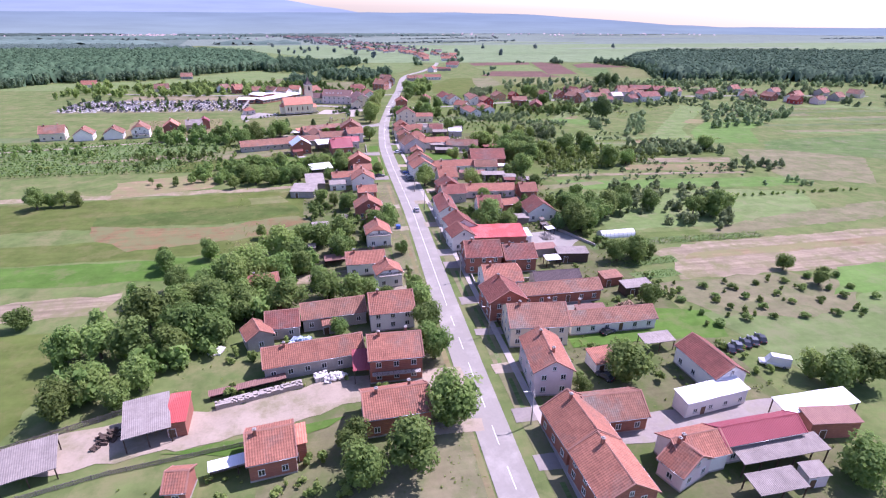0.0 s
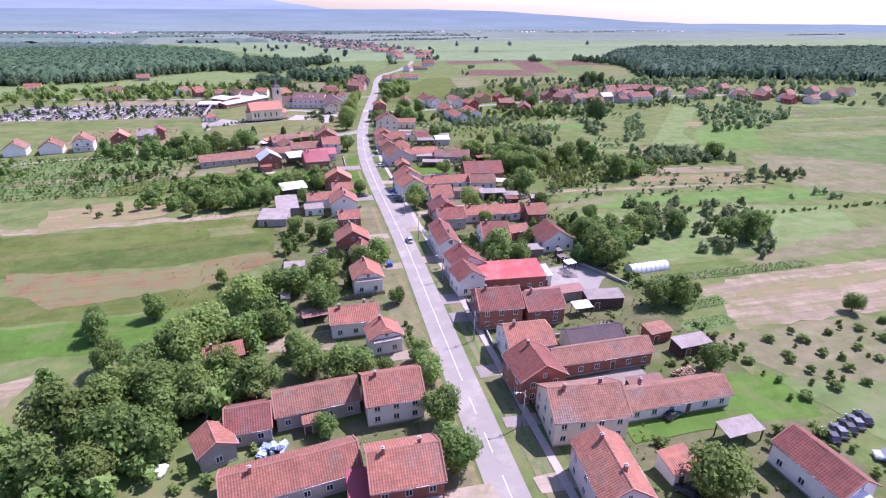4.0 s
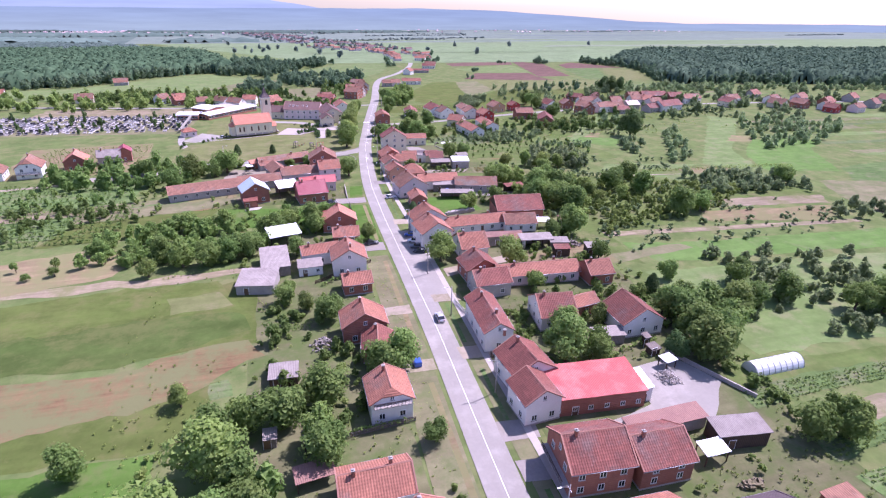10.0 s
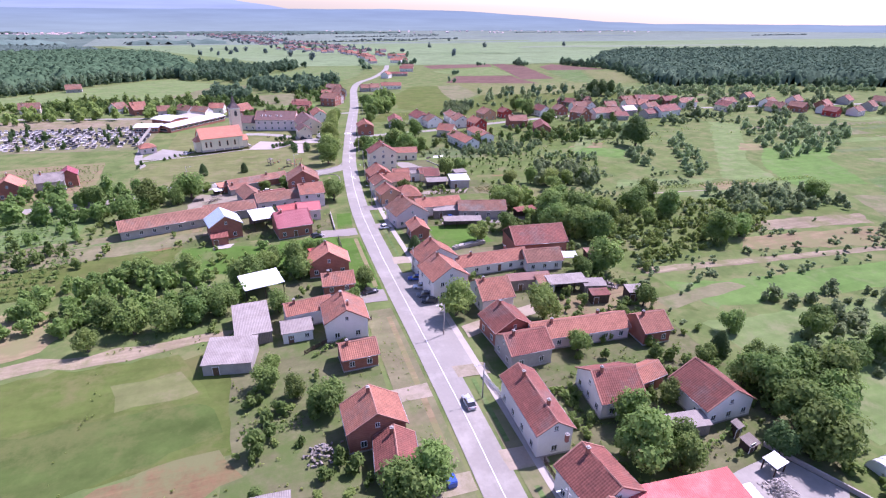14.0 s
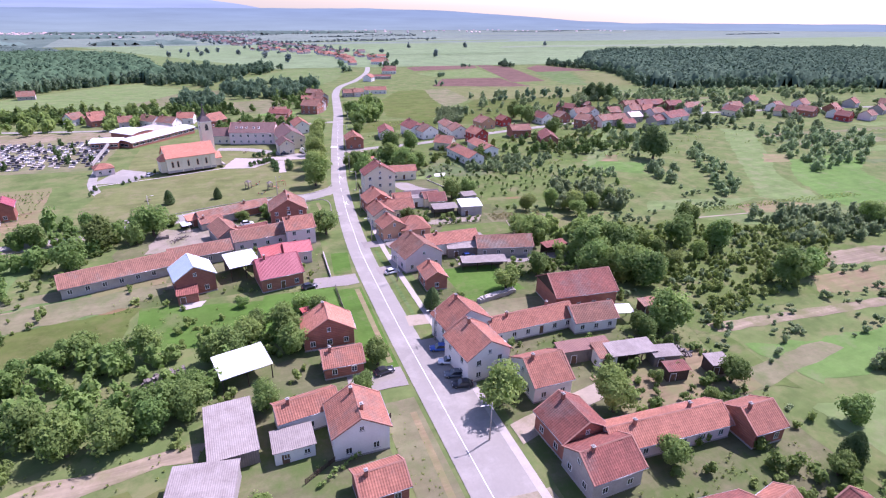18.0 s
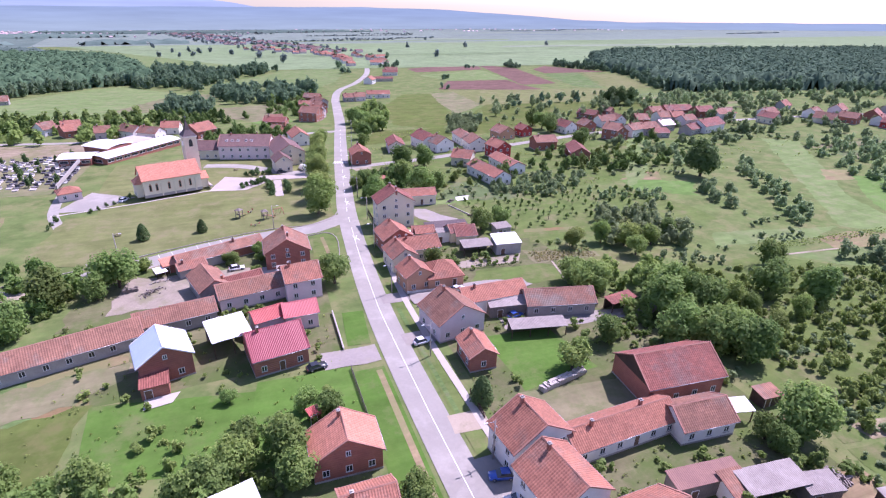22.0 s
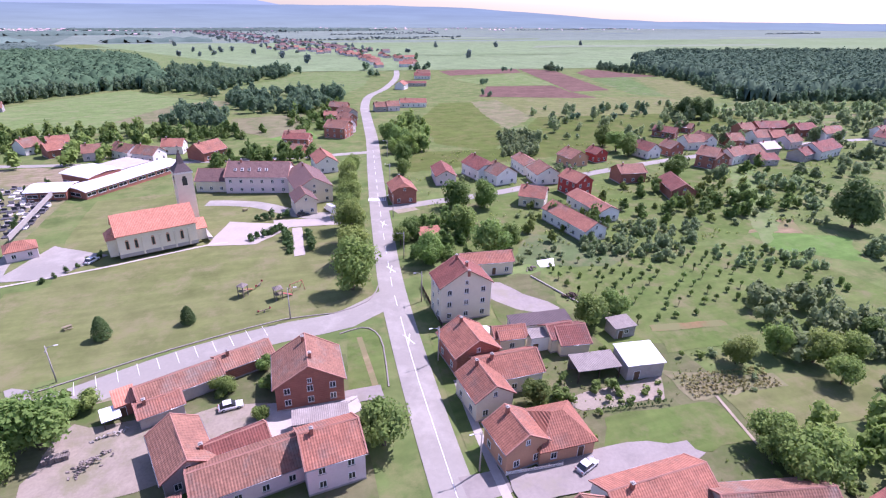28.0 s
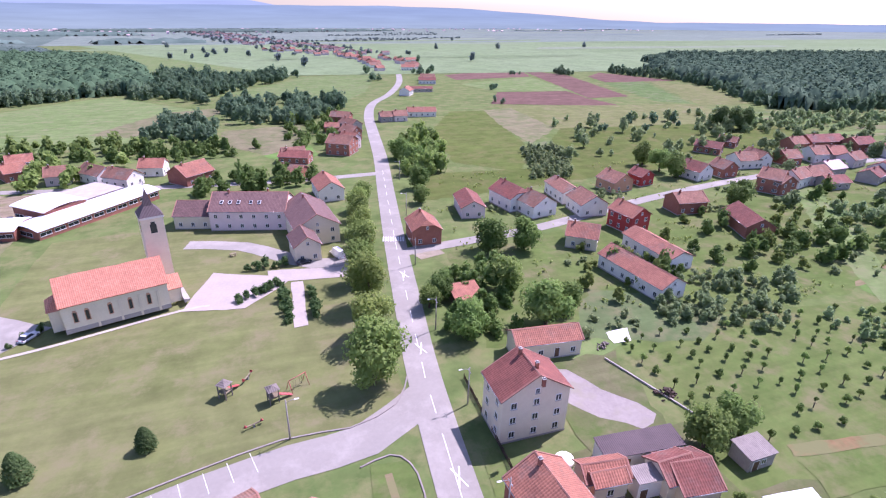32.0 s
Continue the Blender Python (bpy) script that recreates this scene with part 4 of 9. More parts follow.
house("low grey-plastered ell with sun-bleached tile roof", -13.4, 336.6, 18, 7.6, 5.4, 2.5, 1.4, "plaster_grey", "tile_bright", "a", 1, chim=1, name="outbuilding", cat="outbuilding")
shed("small brick shed with orange tile roof", -19.3, 340.0, 18, 3.6, 4.4, 2.9, 0.7, wall="block_brick", roof="tile_orange")
shed("low lean-to with white sheet roof", -21.0, 337.0, 18, 3.0, 3.4, 2.0, 0.3, wall="timber_dark", roof="metal_white", open_sides="ow", name="lean_to", cat="lean-to")
shed("grey sheet roof over the yard entrance", 12.6, 325.2, -3, 9.4, 3.4, 3.0, 0.4, wall="timber_grey", roof="sheet_grey", open_sides="ow", name="lean_to", cat="lean-to")
house("bare red brick house with dark red tile roof", 0.4, 346.4, 20, 10.6, 6.0, 2.9, 1.7, "block_brick", "tile_old", "", 1, doors="d")
house("bare red brick house with half-hipped red tile roof", 56.2, 435.9, -94, 11.3, 9.6, 5.0, 3.0, "block_brick", "tile_bright", "ac", 1, half="a")
house("pale rose-plastered outbuilding with maroon metal roof", 70.8, 61.2, 2, 16.8, 5.8, 4.5, 1.8, "plaster_rose", "metal_maroon", "d", 1, chim=0, name="outbuilding", cat="outbuilding")
house("white-plastered house with bright red tile roof", 57.8, 60.5, 4, 10.0, 7.5, 4.0, 2.2, "plaster_white", "tile_bright", "", 1, chim=1)
house("pale rose-plastered house with bright red tile roof", 54.9, 58.0, -69, 5.3, 8.6, 3.5, 2.7, "plaster_rose", "tile_bright", "ad", 1)
house("white-plastered outbuilding with dark red tile roof", 76.4, 81.4, -85, 12.8, 8.4, 4.5, 2.6, "plaster_white", "tile_dark", "ad", 1, chim=0, name="outbuilding", cat="outbuilding")
house("bare red brick house with bright red tile roof", -13.6, 74.0, 7, 8.2, 9.3, 4.0, 2.9, "block_brick", "tile_bright", "ad", 1)
house("bare red brick outbuilding with bright red tile roof", -27.3, 69.2, -5, 3.8, 5.8, 3.2, 1.8, "block_brick", "tile_bright", "d", 1, chim=0, name="outbuilding", cat="outbuilding")
house("bare red brick house with bright red tile roof", -21.0, 137.7, 12, 8.1, 5.8, 3.0, 1.8, "block_brick", "tile_bright", "d", 1)
house("grey-plastered outbuilding with dark red tile roof", -14.4, 115.4, 3, 8.1, 8.4, 3.2, 2.6, "plaster_grey", "tile_dark", "d", 1, chim=0, name="outbuilding", cat="outbuilding")
house("grey-plastered outbuilding with bright red tile roof", -19.7, 110.3, -69, 6.1, 6.6, 3.5, 2.0, "plaster_grey", "tile_bright", "a", 1, chim=0, name="outbuilding", cat="outbuilding")
house("pale rose-plastered outbuilding with smooth red metal roof", 3.7, 300.9, 15, 7.4, 5.8, 4.0, 1.8, "plaster_rose", "metal_red", "d", 1, chim=0, name="outbuilding", cat="outbuilding")
house("pale rose-plastered outbuilding with pinkish-red metal roof", 10.8, 301.0, 2, 7.9, 6.7, 4.0, 2.1, "plaster_rose", "metal_pink", "ad", 1, chim=0, name="outbuilding", cat="outbuilding")
house("grey-plastered outbuilding with weathered brown-red tile roof", 70.7, 287.5, -13, 17.5, 8.2, 3.2, 2.6, "plaster_grey", "tile_old", "d", 1, chim=0, name="outbuilding", cat="outbuilding")
house("cream-plastered outbuilding with bright red tile roof", 53.2, 336.7, -5, 5.9, 3.8, 3.5, 1.2, "plaster_cream", "tile_bright", "d", 1, chim=0, name="outbuilding", cat="outbuilding")
house("cream-plastered outbuilding with dark red tile roof", 63.5, 335.1, 0, 6.2, 6.2, 3.5, 1.9, "plaster_cream", "tile_dark", "d", 1, chim=0, name="outbuilding", cat="outbuilding")
house("cream-plastered outbuilding with bright red tile roof", 53.3, 338.0, -8, 7.4, 4.9, 3.5, 1.5, "plaster_cream", "tile_bright", "d", 1, chim=0, name="outbuilding", cat="outbuilding")
house("pale rose-plastered outbuilding with dark red tile roof", 79.0, 455.0, -100, 15.3, 9.0, 4.0, 2.5, "plaster_rose", "tile_dark", "a", 1, chim=0, name="outbuilding", cat="outbuilding")
house("white-plastered house with half-hipped dark red tile roof", 96.3, 457.1, -80, 14.0, 11.2, 5.0, 3.3, "plaster_white", "tile_dark", "ad", 1, half="a")
house("white-plastered house with weathered brown-red tile roof", 101.0, 447.0, -80, 10.6, 11.0, 4.5, 3.2, "plaster_white", "tile_old", "ad", 1)
house("white-plastered house with weathered brown-red tile roof", 119.1, 459.0, -93, 15.5, 9.0, 4.5, 2.1, "plaster_white", "tile_old", "ad", 1, chim=1)
house("white-plastered outbuilding with weathered brown-red tile roof", 119.0, 443.0, -95, 11.8, 11.0, 4.5, 3.2, "plaster_white", "tile_old", "ad", 1, chim=0, name="outbuilding", cat="outbuilding")
house("orange-plastered house with weathered brown-red tile roof", 145.0, 463.0, -80, 10.6, 11.0, 4.3, 3.1, "plaster_orange", "tile_old", "ad", 1)
house("red-painted house with dark red tile roof", 160.0, 466.0, -80, 8.0, 8.0, 4.2, 2.4, "wall_red", "tile_dark", "ad", 1)
house("bare red brick house with weathered brown-red tile roof", 154.0, 433.6, -5, 12.4, 9.4, 4.5, 2.7, "block_brick", "tile_old", "d", 1)
house("two-storey red-painted house with bright red tile roof", 123.0, 425.0, -80, 11.0, 9.0, 6.0, 2.8, "wall_red", "tile_bright", "ad", 2)
house("cream-plastered house with bright red tile roof", 101.4, 418.1, -38, 9.8, 10.2, 4.0, 3.0, "plaster_cream", "tile_bright", "ad", 1)
house("white-plastered outbuilding with bright red tile roof", 102.1, 392.1, -83, 23.1, 9.0, 4.0, 2.5, "plaster_white", "tile_bright", "ad", 1, chim=0, name="outbuilding", cat="outbuilding")
house("white-plastered outbuilding with bright red tile roof", 116.9, 403.7, -88, 20.3, 9.0, 4.0, 1.9, "plaster_white", "tile_bright", "ad", 1, chim=0, name="outbuilding", cat="outbuilding")
house("bare red brick outbuilding with dark red tile roof", 160.8, 412.5, -111, 17.4, 9.9, 4.0, 2.9, "block_brick", "tile_dark", "a", 1, chim=0, name="outbuilding", cat="outbuilding")
house("two-storey bare red brick house with weathered brown-red tile roof", 206.5, 441.7, -87, 11.7, 9.7, 5.0, 2.8, "block_brick", "tile_old", "ad", 2)
house("two-storey pale rose-plastered house with mauve-brown tile roof", 7.5, 466.0, -15, 24.0, 15.0, 6.5, 4.2, "plaster_rose", "tile_mauve", "d", 2, chim=2)
house("two-storey cream-plastered house with mauve-brown tile roof", 24.0, 451.5, -84, 22.0, 14.0, 6.0, 4.0, "plaster_cream", "tile_mauve", "ac", 2, chim=1)
house("cream-plastered outbuilding with mauve-brown tile roof", -9.5, 471.0, -15, 12.0, 12.0, 4.5, 3.4, "plaster_cream", "tile_mauve", "d", 1, chim=0, name="outbuilding", cat="outbuilding")
house("cream-plastered outbuilding with mauve-brown tile roof", 20.5, 434.0, -84, 10.0, 8.0, 5.0, 2.8, "plaster_cream", "tile_mauve", "a", 1, chim=0, name="outbuilding", cat="outbuilding")
house("grey-plastered outbuilding with weathered brown-red tile roof", -8.6, 323.2, -73, 11.8, 8.1, 3.5, 2.5, "plaster_grey", "tile_old", "a", 1, chim=0, name="outbuilding", cat="outbuilding")
house("pale rose-plastered house with dark red tile roof", -2.1, 322.4, 15, 12.7, 4.6, 3.2, 1.4, "plaster_rose", "tile_dark", "d", 1, chim=1)

monastery = [o for o in scene.objects if o.get("label", "").startswith("two-storey pale rose-plastered house with mauve")][0]
for u in (-8.2, -5.6, -3.0, 0.8, 3.4):
    at = Matrix.Translation((u, -4.1, 8.52)) @ pose(0, 0, 0, math.degrees(math.atan2(4.2, 7.5)))
    rw = part("roof_window", mesh("roof_window", *boxes((-0.5, -0.7, 0.0, 0.5, 0.7, 0.14)), "frame_white"), monastery, at=at)
    part("pane", mesh("pane", *boxes((-0.38, -0.58, 0.1, 0.38, 0.58, 0.17)), "glass_dark"), rw)

# ---- sheds and lean-tos ----
shed("white-plastered shed with white metal roof", 70.7, 72.8, 7, 15.3, 4.2, 4.0, 0.5, roof="metal_white", wall="plaster_white", windows="d")
shed("open lean-to with white metal roof", 88.7, 66.3, 1, 16.8, 4.3, 4.0, 0.5, roof="metal_white", open_sides="o", name="lean_to", cat="lean-to")
shed("brick shed with brown sheet roof", 88.0, 62.2, -7, 10.1, 4.2, 4.0, 0.5, roof="sheet_brown", wall="block_brick")
shed("open dark timber lean-to with grey corrugated roof", 71.1, 93.0, 2, 8.0, 3.7, 3.0, 0.5, roof="sheet_grey", wall="timber_dark", open_sides="o", name="lean_to", cat="lean-to")
shed("white-plastered shed with bright red tile roof", 55.2, 88.7, 5, 5.8, 5.0, 3.0, 0.9, roof="tile_bright", wall="plaster_white")
shed("open grey timber lean-to with grey corrugated roof", 67.2, 51.5, 1, 9.3, 4.1, 3.0, 0.5, roof="sheet_grey", wall="timber_grey", open_sides="o", name="lean_to", cat="lean-to")
shed("rose-plastered shed with grey corrugated roof", 75.3, 52.4, -2, 4.3, 3.0, 3.0, 0.5, roof="sheet_grey", wall="plaster_rose")
shed("open grey timber lean-to with grey corrugated roof", 72.8, 57.2, 1, 17.6, 3.9, 3.5, 0.5, roof="sheet_grey", wall="timber_grey", open_sides="ow", name="lean_to", cat="lean-to")
shed("open grey timber lean-to with grey corrugated roof", -36.2, 85.0, 14, 7.8, 9.6, 4.0, 0.9, roof="sheet_grey", wall="timber_grey", open_sides="ow", name="lean_to", cat="lean-to")
shed("brick shed with smooth red metal roof", -31.1, 86.0, 3, 3.7, 7.5, 4.0, 0.9, roof="metal_red", wall="block_brick")
shed("open dark timber lean-to with grey corrugated roof", -52.7, 78.3, 18, 8.3, 7.8, 3.0, 0.9, roof="sheet_grey", wall="timber_dark", open_sides="o", name="lean_to", cat="lean-to")
shed("grey-plastered shed with grey corrugated roof", -12.7, 219.7, -10, 10.0, 8.8, 3.2, 0.9, roof="sheet_grey", wall="plaster_grey")
shed("grey timber shed with grey corrugated roof", -8.5, 231.0, 4, 8.0, 13.0, 3.5, 0.9, roof="sheet_grey", wall="timber_grey")
shed("dark timber shed with grey corrugated roof", -6.2, 177.9, -3, 5.9, 4.8, 2.5, 0.5, roof="sheet_grey", wall="timber_dark")
shed("open grey timber lean-to with white metal roof", -6.0, 249.2, 14, 10.0, 7.3, 4.0, 0.9, roof="metal_white", wall="timber_grey", open_sides="ow", name="lean_to", cat="lean-to")
shed("open grey timber lean-to with white metal roof", -4.6, 297.4, 13, 8.2, 8.3, 4.5, 0.9, roof="metal_white", wall="timber_grey", open_sides="ow", name="lean_to", cat="lean-to")
shed("brick shed with dark red tile roof", -17.9, 286.0, 5, 5.2, 4.9, 3.0, 0.5, roof="tile_dark", wall="block_brick")
shed("white-plastered shed with grey corrugated roof", 1.1, 225.7, 2, 7.0, 5.0, 3.0, 0.5, roof="sheet_grey", wall="plaster_white", windows="d")
shed("brick shed with smooth red metal roof", 51.1, 158.6, -4, 20.1, 9.6, 4.5, 0.9, roof="metal_red", wall="block_brick", windows="d")
shed("white-plastered shed with white metal roof", 61.7, 156.9, -0, 2.7, 5.4, 4.0, 0.9, roof="metal_white", wall="plaster_white")
shed("grey timber shed with grey corrugated roof", 65.3, 174.9, -6, 7.6, 3.6, 2.8, 0.5, roof="sheet_grey", wall="timber_grey")
shed("grey-plastered shed with brown sheet roof", 60.3, 147.0, 2, 16.2, 3.8, 3.0, 0.5, roof="sheet_brown", wall="plaster_grey")
shed("dark timber shed with grey corrugated roof", 71.4, 141.7, -7, 10.1, 4.6, 3.5, 0.5, roof="sheet_grey", wall="timber_dark")
shed("open lean-to with white metal roof", 63.9, 139.0, 1, 4.9, 3.1, 2.8, 0.5, roof="metal_white", open_sides="o", name="lean_to", cat="lean-to")
shed("brick shed with weathered brown-red tile roof", 76.0, 125.0, 5, 6.2, 4.1, 3.0, 0.5, roof="tile_old", wall="block_brick")
shed("dark timber shed with grey corrugated roof", 80.5, 118.7, 4, 8.8, 4.0, 3.0, 0.5, roof="sheet_grey", wall="timber_dark")
shed("dark timber shed with brown sheet roof", 61.7, 108.1, -2, 7.9, 3.0, 3.2, 0.5, roof="sheet_brown", wall="timber_dark")
shed("grey timber shed with brown sheet roof", 62.3, 232.4, -6, 12.1, 3.5, 3.5, 0.5, roof="sheet_brown", wall="timber_grey")
shed("open grey timber lean-to with grey corrugated roof", 71.3, 228.3, -7, 10.9, 4.7, 3.5, 0.5, roof="sheet_grey", wall="timber_grey", open_sides="ow", name="lean_to", cat="lean-to")
shed("grey timber shed with grey corrugated roof", 78.0, 225.4, -11, 6.3, 3.8, 3.0, 0.5, roof="sheet_grey", wall="timber_grey")
shed("dark timber shed with dark red tile roof", 76.5, 220.3, -10, 5.1, 3.0, 3.0, 0.5, roof="tile_dark", wall="timber_dark")
shed("dark timber shed with grey corrugated roof", 86.5, 219.3, -9, 4.8, 3.7, 3.0, 0.5, roof="sheet_grey", wall="timber_dark")
shed("open lean-to with white metal roof", 80.6, 242.8, -13, 4.8, 3.4, 3.0, 0.5, roof="metal_white", open_sides="o", name="lean_to", cat="lean-to")
shed("dark timber shed with weathered brown-red tile roof", 89.6, 244.1, -3, 4.8, 3.4, 2.6, 0.5, roof="tile_old", wall="timber_dark")
shed("grey timber shed with grey corrugated roof", 58.1, 290.2, -9, 9.8, 5.5, 3.5, 0.9, roof="sheet_grey", wall="timber_grey")
shed("open grey timber lean-to with grey corrugated roof", 60.5, 279.4, -12, 13.2, 3.9, 2.8, 0.5, roof="sheet_grey", wall="timber_grey", open_sides="ow", name="lean_to", cat="lean-to")
shed("open dark timber lean-to with dark red tile roof", 85.8, 282.5, 8, 8.3, 3.3, 3.0, 0.5, roof="tile_dark", wall="timber_dark", open_sides="ow", name="lean_to", cat="lean-to")
shed("white-plastered shed with dark sheet roof", 62.5, 341.2, -5, 14.1, 4.3, 3.2, 0.5, roof="sheet_dark", wall="plaster_white")
shed("white-plastered shed with grey corrugated roof", 59.0, 335.1, -4, 4.6, 3.0, 3.8, 0.5, roof="sheet_grey", wall="plaster_white")
shed("grey-plastered shed with grey corrugated roof", 79.4, 334.8, 0, 5.6, 4.3, 3.0, 0.5, roof="sheet_grey", wall="plaster_grey", windows="d")
shed("grey-plastered shed with white metal roof", 74.6, 322.5, -7, 8.2, 6.4, 4.0, 0.9, roof="metal_white", wall="plaster_grey")
shed("open grey timber lean-to with grey corrugated roof", 65.4, 323.9, -6, 9.2, 5.0, 3.2, 0.5, roof="sheet_grey", wall="timber_grey", open_sides="ow", name="lean_to", cat="lean-to")
house("cream-plastered outbuilding with dark red tile roof", 65.7, 334.2, -7, 7.0, 8.6, 2.9, 2.2, "plaster_cream", "tile_dark", "", 1, chim=0, doors="d", name="outbuilding", cat="outbuilding")
shed("dark timber shed with bright red tile roof", 54.4, 395.8, -0, 7.4, 7.4, 3.0, 0.9, roof="tile_bright", wall="timber_dark")

# ---- houses in the distance ----
house("cream-plastered house with brown-red hipped roof by the lane", -156, 345, 12, 13, 11, 4.4, 3.6, "plaster_cream", "tile_old", "ad", 1, chim=2)
house("white-plastered house with weathered brown-red tile roof", -139, 342, 100, 11, 10.4, 3.6, 3.4, "plaster_white", "tile_old", "ad", 1)
house("white-plastered house with weathered brown-red tile roof", -124, 344, 100, 11, 10.6, 3.4, 3.4, "plaster_white", "tile_old", "ad", 1)
house("two-storey white-plastered house with brown-red tile roof", -110, 346, -80, 11, 10.0, 4.8, 3.6, "plaster_white", "tile_old", "ad", 2, balcony='a', half="a")
house("bare red brick house with new orange tile roof", -95, 354, -80, 10, 9.6, 4.6, 3.4, "block_brick", "tile_orange", "ad", 1)
house("grey-plastered house with grey sheet roof", -84, 362, 12, 10, 8.4, 4.0, 2.6, "plaster_grey", "sheet_grey", "ad", 1)
house("dark brick annexe with red metal roof", -78.5, 366, -78, 8, 6.5, 5.0, 2.2, "block_brick", "metal_maroon", "ad", 1, chim=0, name="outbuilding", cat="outbuilding")
house("white-plastered house with bright red tile roof", -239, 629, 10, 14, 10.2, 3.2, 3.8, "plaster_white", "tile_bright", "ad", 1)
house("cream-plastered house with weathered brown-red tile roof", -158, 580, 10, 13, 10.2, 3.2, 3.8, "plaster_cream", "tile_old", "ad", 1)
house("grey-plastered house with weathered brown-red tile roof", -164, 711, 10, 13, 10.2, 3.2, 3.8, "plaster_grey", "tile_old", "ad", 1)
house("white-plastered house with weathered brown-red tile roof", 27, 546, 5, 11, 9.2, 3.2, 3.4, "plaster_white", "tile_old", "ad", 1)
house("white-plastered house with weathered brown-red tile roof", 390, 458, 15, 12, 10, 4.2, 3.2, "plaster_white", "tile_old", "ad", 1)
house("bare red brick house with weathered brown-red tile roof", 396, 436, -75, 12, 10, 4.2, 3.2, "block_brick", "tile_old", "ad", 1)
house("white-plastered house with bright red tile roof", 410, 424, 12, 12, 9, 4.0, 3.0, "plaster_white", "tile_bright", "ad", 1)
house("red-painted house with dark red tile roof", 404, 414, -78, 10, 9, 4.0, 3.0, "wall_red", "tile_dark", "ad", 1)
house("pale rose-plastered house with weathered brown-red tile roof", 426, 412, 14, 12, 9, 4.0, 3.0, "plaster_rose", "tile_old", "ad", 1)
house("white-plastered house with weathered brown-red tile roof", 355, 466, 4, 13, 10, 4.2, 3.2, "plaster_white", "tile_old", "ad", 1)
house("cream-plastered house with dark red tile roof", 340, 452, -80, 12, 10, 4.2, 3.2, "plaster_cream", "tile_dark", "ad", 1)
house("grey-plastered house with bright red tile roof", 401, 491, 20, 13, 10.2, 3.2, 3.8, "plaster_grey", "tile_bright", "ad", 1)
house("cream-plastered house with weathered brown-red tile roof", 378, 440, 110, 13, 10.2, 3.6, 3.8, "plaster_cream", "tile_old", "ad", 1)
house("pale rose-plastered house with weathered brown-red tile roof", 425, 464, 20, 14, 10.2, 3.6, 3.8, "plaster_rose", "tile_old", "ad", 1)
house("bare red brick house with bright red tile roof", 429, 441, 20, 13, 10.2, 3.6, 3.8, "block_brick", "tile_bright", "ad", 1)
house("grey-plastered house with bright red tile roof", 474, 457, 20, 13, 10.2, 3.6, 3.8, "plaster_grey", "tile_bright", "ad", 1)
house("grey-plastered house with weathered brown-red tile roof", 462, 428, 20, 13, 10.2, 3.6, 3.8, "plaster_grey", "tile_old", "ad", 1)
house("cream-plastered house with weathered brown-red tile roof", 500, 444, 110, 13, 10.2, 3.6, 3.8, "plaster_cream", "tile_old", "ad", 1)
house("white-plastered house with dark red tile roof", 189.0, 466.6, -79, 11.0, 10, 4.2, 3.2, "plaster_white", "tile_dark", "ad", 1)
house("bare red brick house with weathered brown-red tile roof", 203.6, 466.0, -88, 9.0, 9, 4.2, 3, "block_brick", "tile_old", "ad", 1)
house("white-plastered house with weathered brown-red tile roof", 224.4, 475.0, -4, 12.2, 10, 4.2, 3, "plaster_white", "tile_old", "ad", 1)
house("white-plastered house with weathered brown-red tile roof", 232.7, 475.4, -94, 11.6, 9, 4.2, 3.4, "plaster_white", "tile_old", "ad", 1)
house("bare red brick house with weathered brown-red tile roof", 249.9, 473.3, -7, 9.3, 10, 4, 3, "block_brick", "tile_old", "ad", 1)
house("white-plastered house with weathered brown-red tile roof", 269.3, 473.9, -8, 11.1, 11, 4.5, 3.2, "plaster_white", "tile_old", "ad", 1)
house("grey-plastered house with bright red tile roof", 277.3, 471.2, -15, 9.0, 11, 4.5, 3.2, "plaster_grey", "tile_bright", "ad", 1)
house("bare red brick house with dark red tile roof", 299.5, 494.8, -7, 22.0, 11, 4.2, 3, "block_brick", "tile_dark", "ad", 1)
house("two-storey bare red brick house with weathered brown-red tile roof", 205.6, 443.1, -60, 9.0, 12, 6, 3.2, "block_brick", "tile_old", "ad", 2)
house("white-plastered house with weathered brown-red tile roof", 221.8, 445.7, 15, 11.7, 9, 4.5, 3, "plaster_white", "tile_old", "ad", 1)
house("pale rose-plastered house with weathered brown-red tile roof", 233.6, 447.5, 3, 13.0, 10, 4.2, 3, "plaster_rose", "tile_old", "ad", 1)
house("grey-plastered house with pale pink metal roof", 251.9, 453.8, 3, 10.8, 10, 4, 2.6, "plaster_grey", "metal_pale", "ad", 1)
house("grey-plastered house with dark red tile roof", 235.1, 439.4, -6, 11.4, 9, 3, 2.2, "plaster_grey", "tile_dark", "ad", 1)
house("white-plastered house with dark red tile roof", 277.3, 444.1, 14, 22.0, 12, 4.5, 3.4, "plaster_white", "tile_dark", "ad", 1)
house("grey-plastered house with dark red tile roof", 263.9, 441.8, 18, 18.4, 9, 3.5, 2.6, "plaster_grey", "tile_dark", "ad", 1)
house("white-plastered house with weathered brown-red tile roof", 319.6, 472.7, 1, 16.6, 11, 4.5, 3, "plaster_white", "tile_old", "ad", 1)
house("bare red brick house with dark red tile roof", 313.0, 483.8, -2, 14.0, 10, 4.5, 3, "block_brick", "tile_dark", "ad", 1)
house("bare red brick house with dark red tile roof", 230.3, 502.1, -57, 13.2, 9, 3.5, 2.6, "block_brick", "tile_dark", "ad", 1)
house("bare red brick house with weathered brown-red tile roof", 251.7, 510.7, -59, 9.6, 8, 3.2, 2.4, "block_brick", "tile_old", "ad", 1)
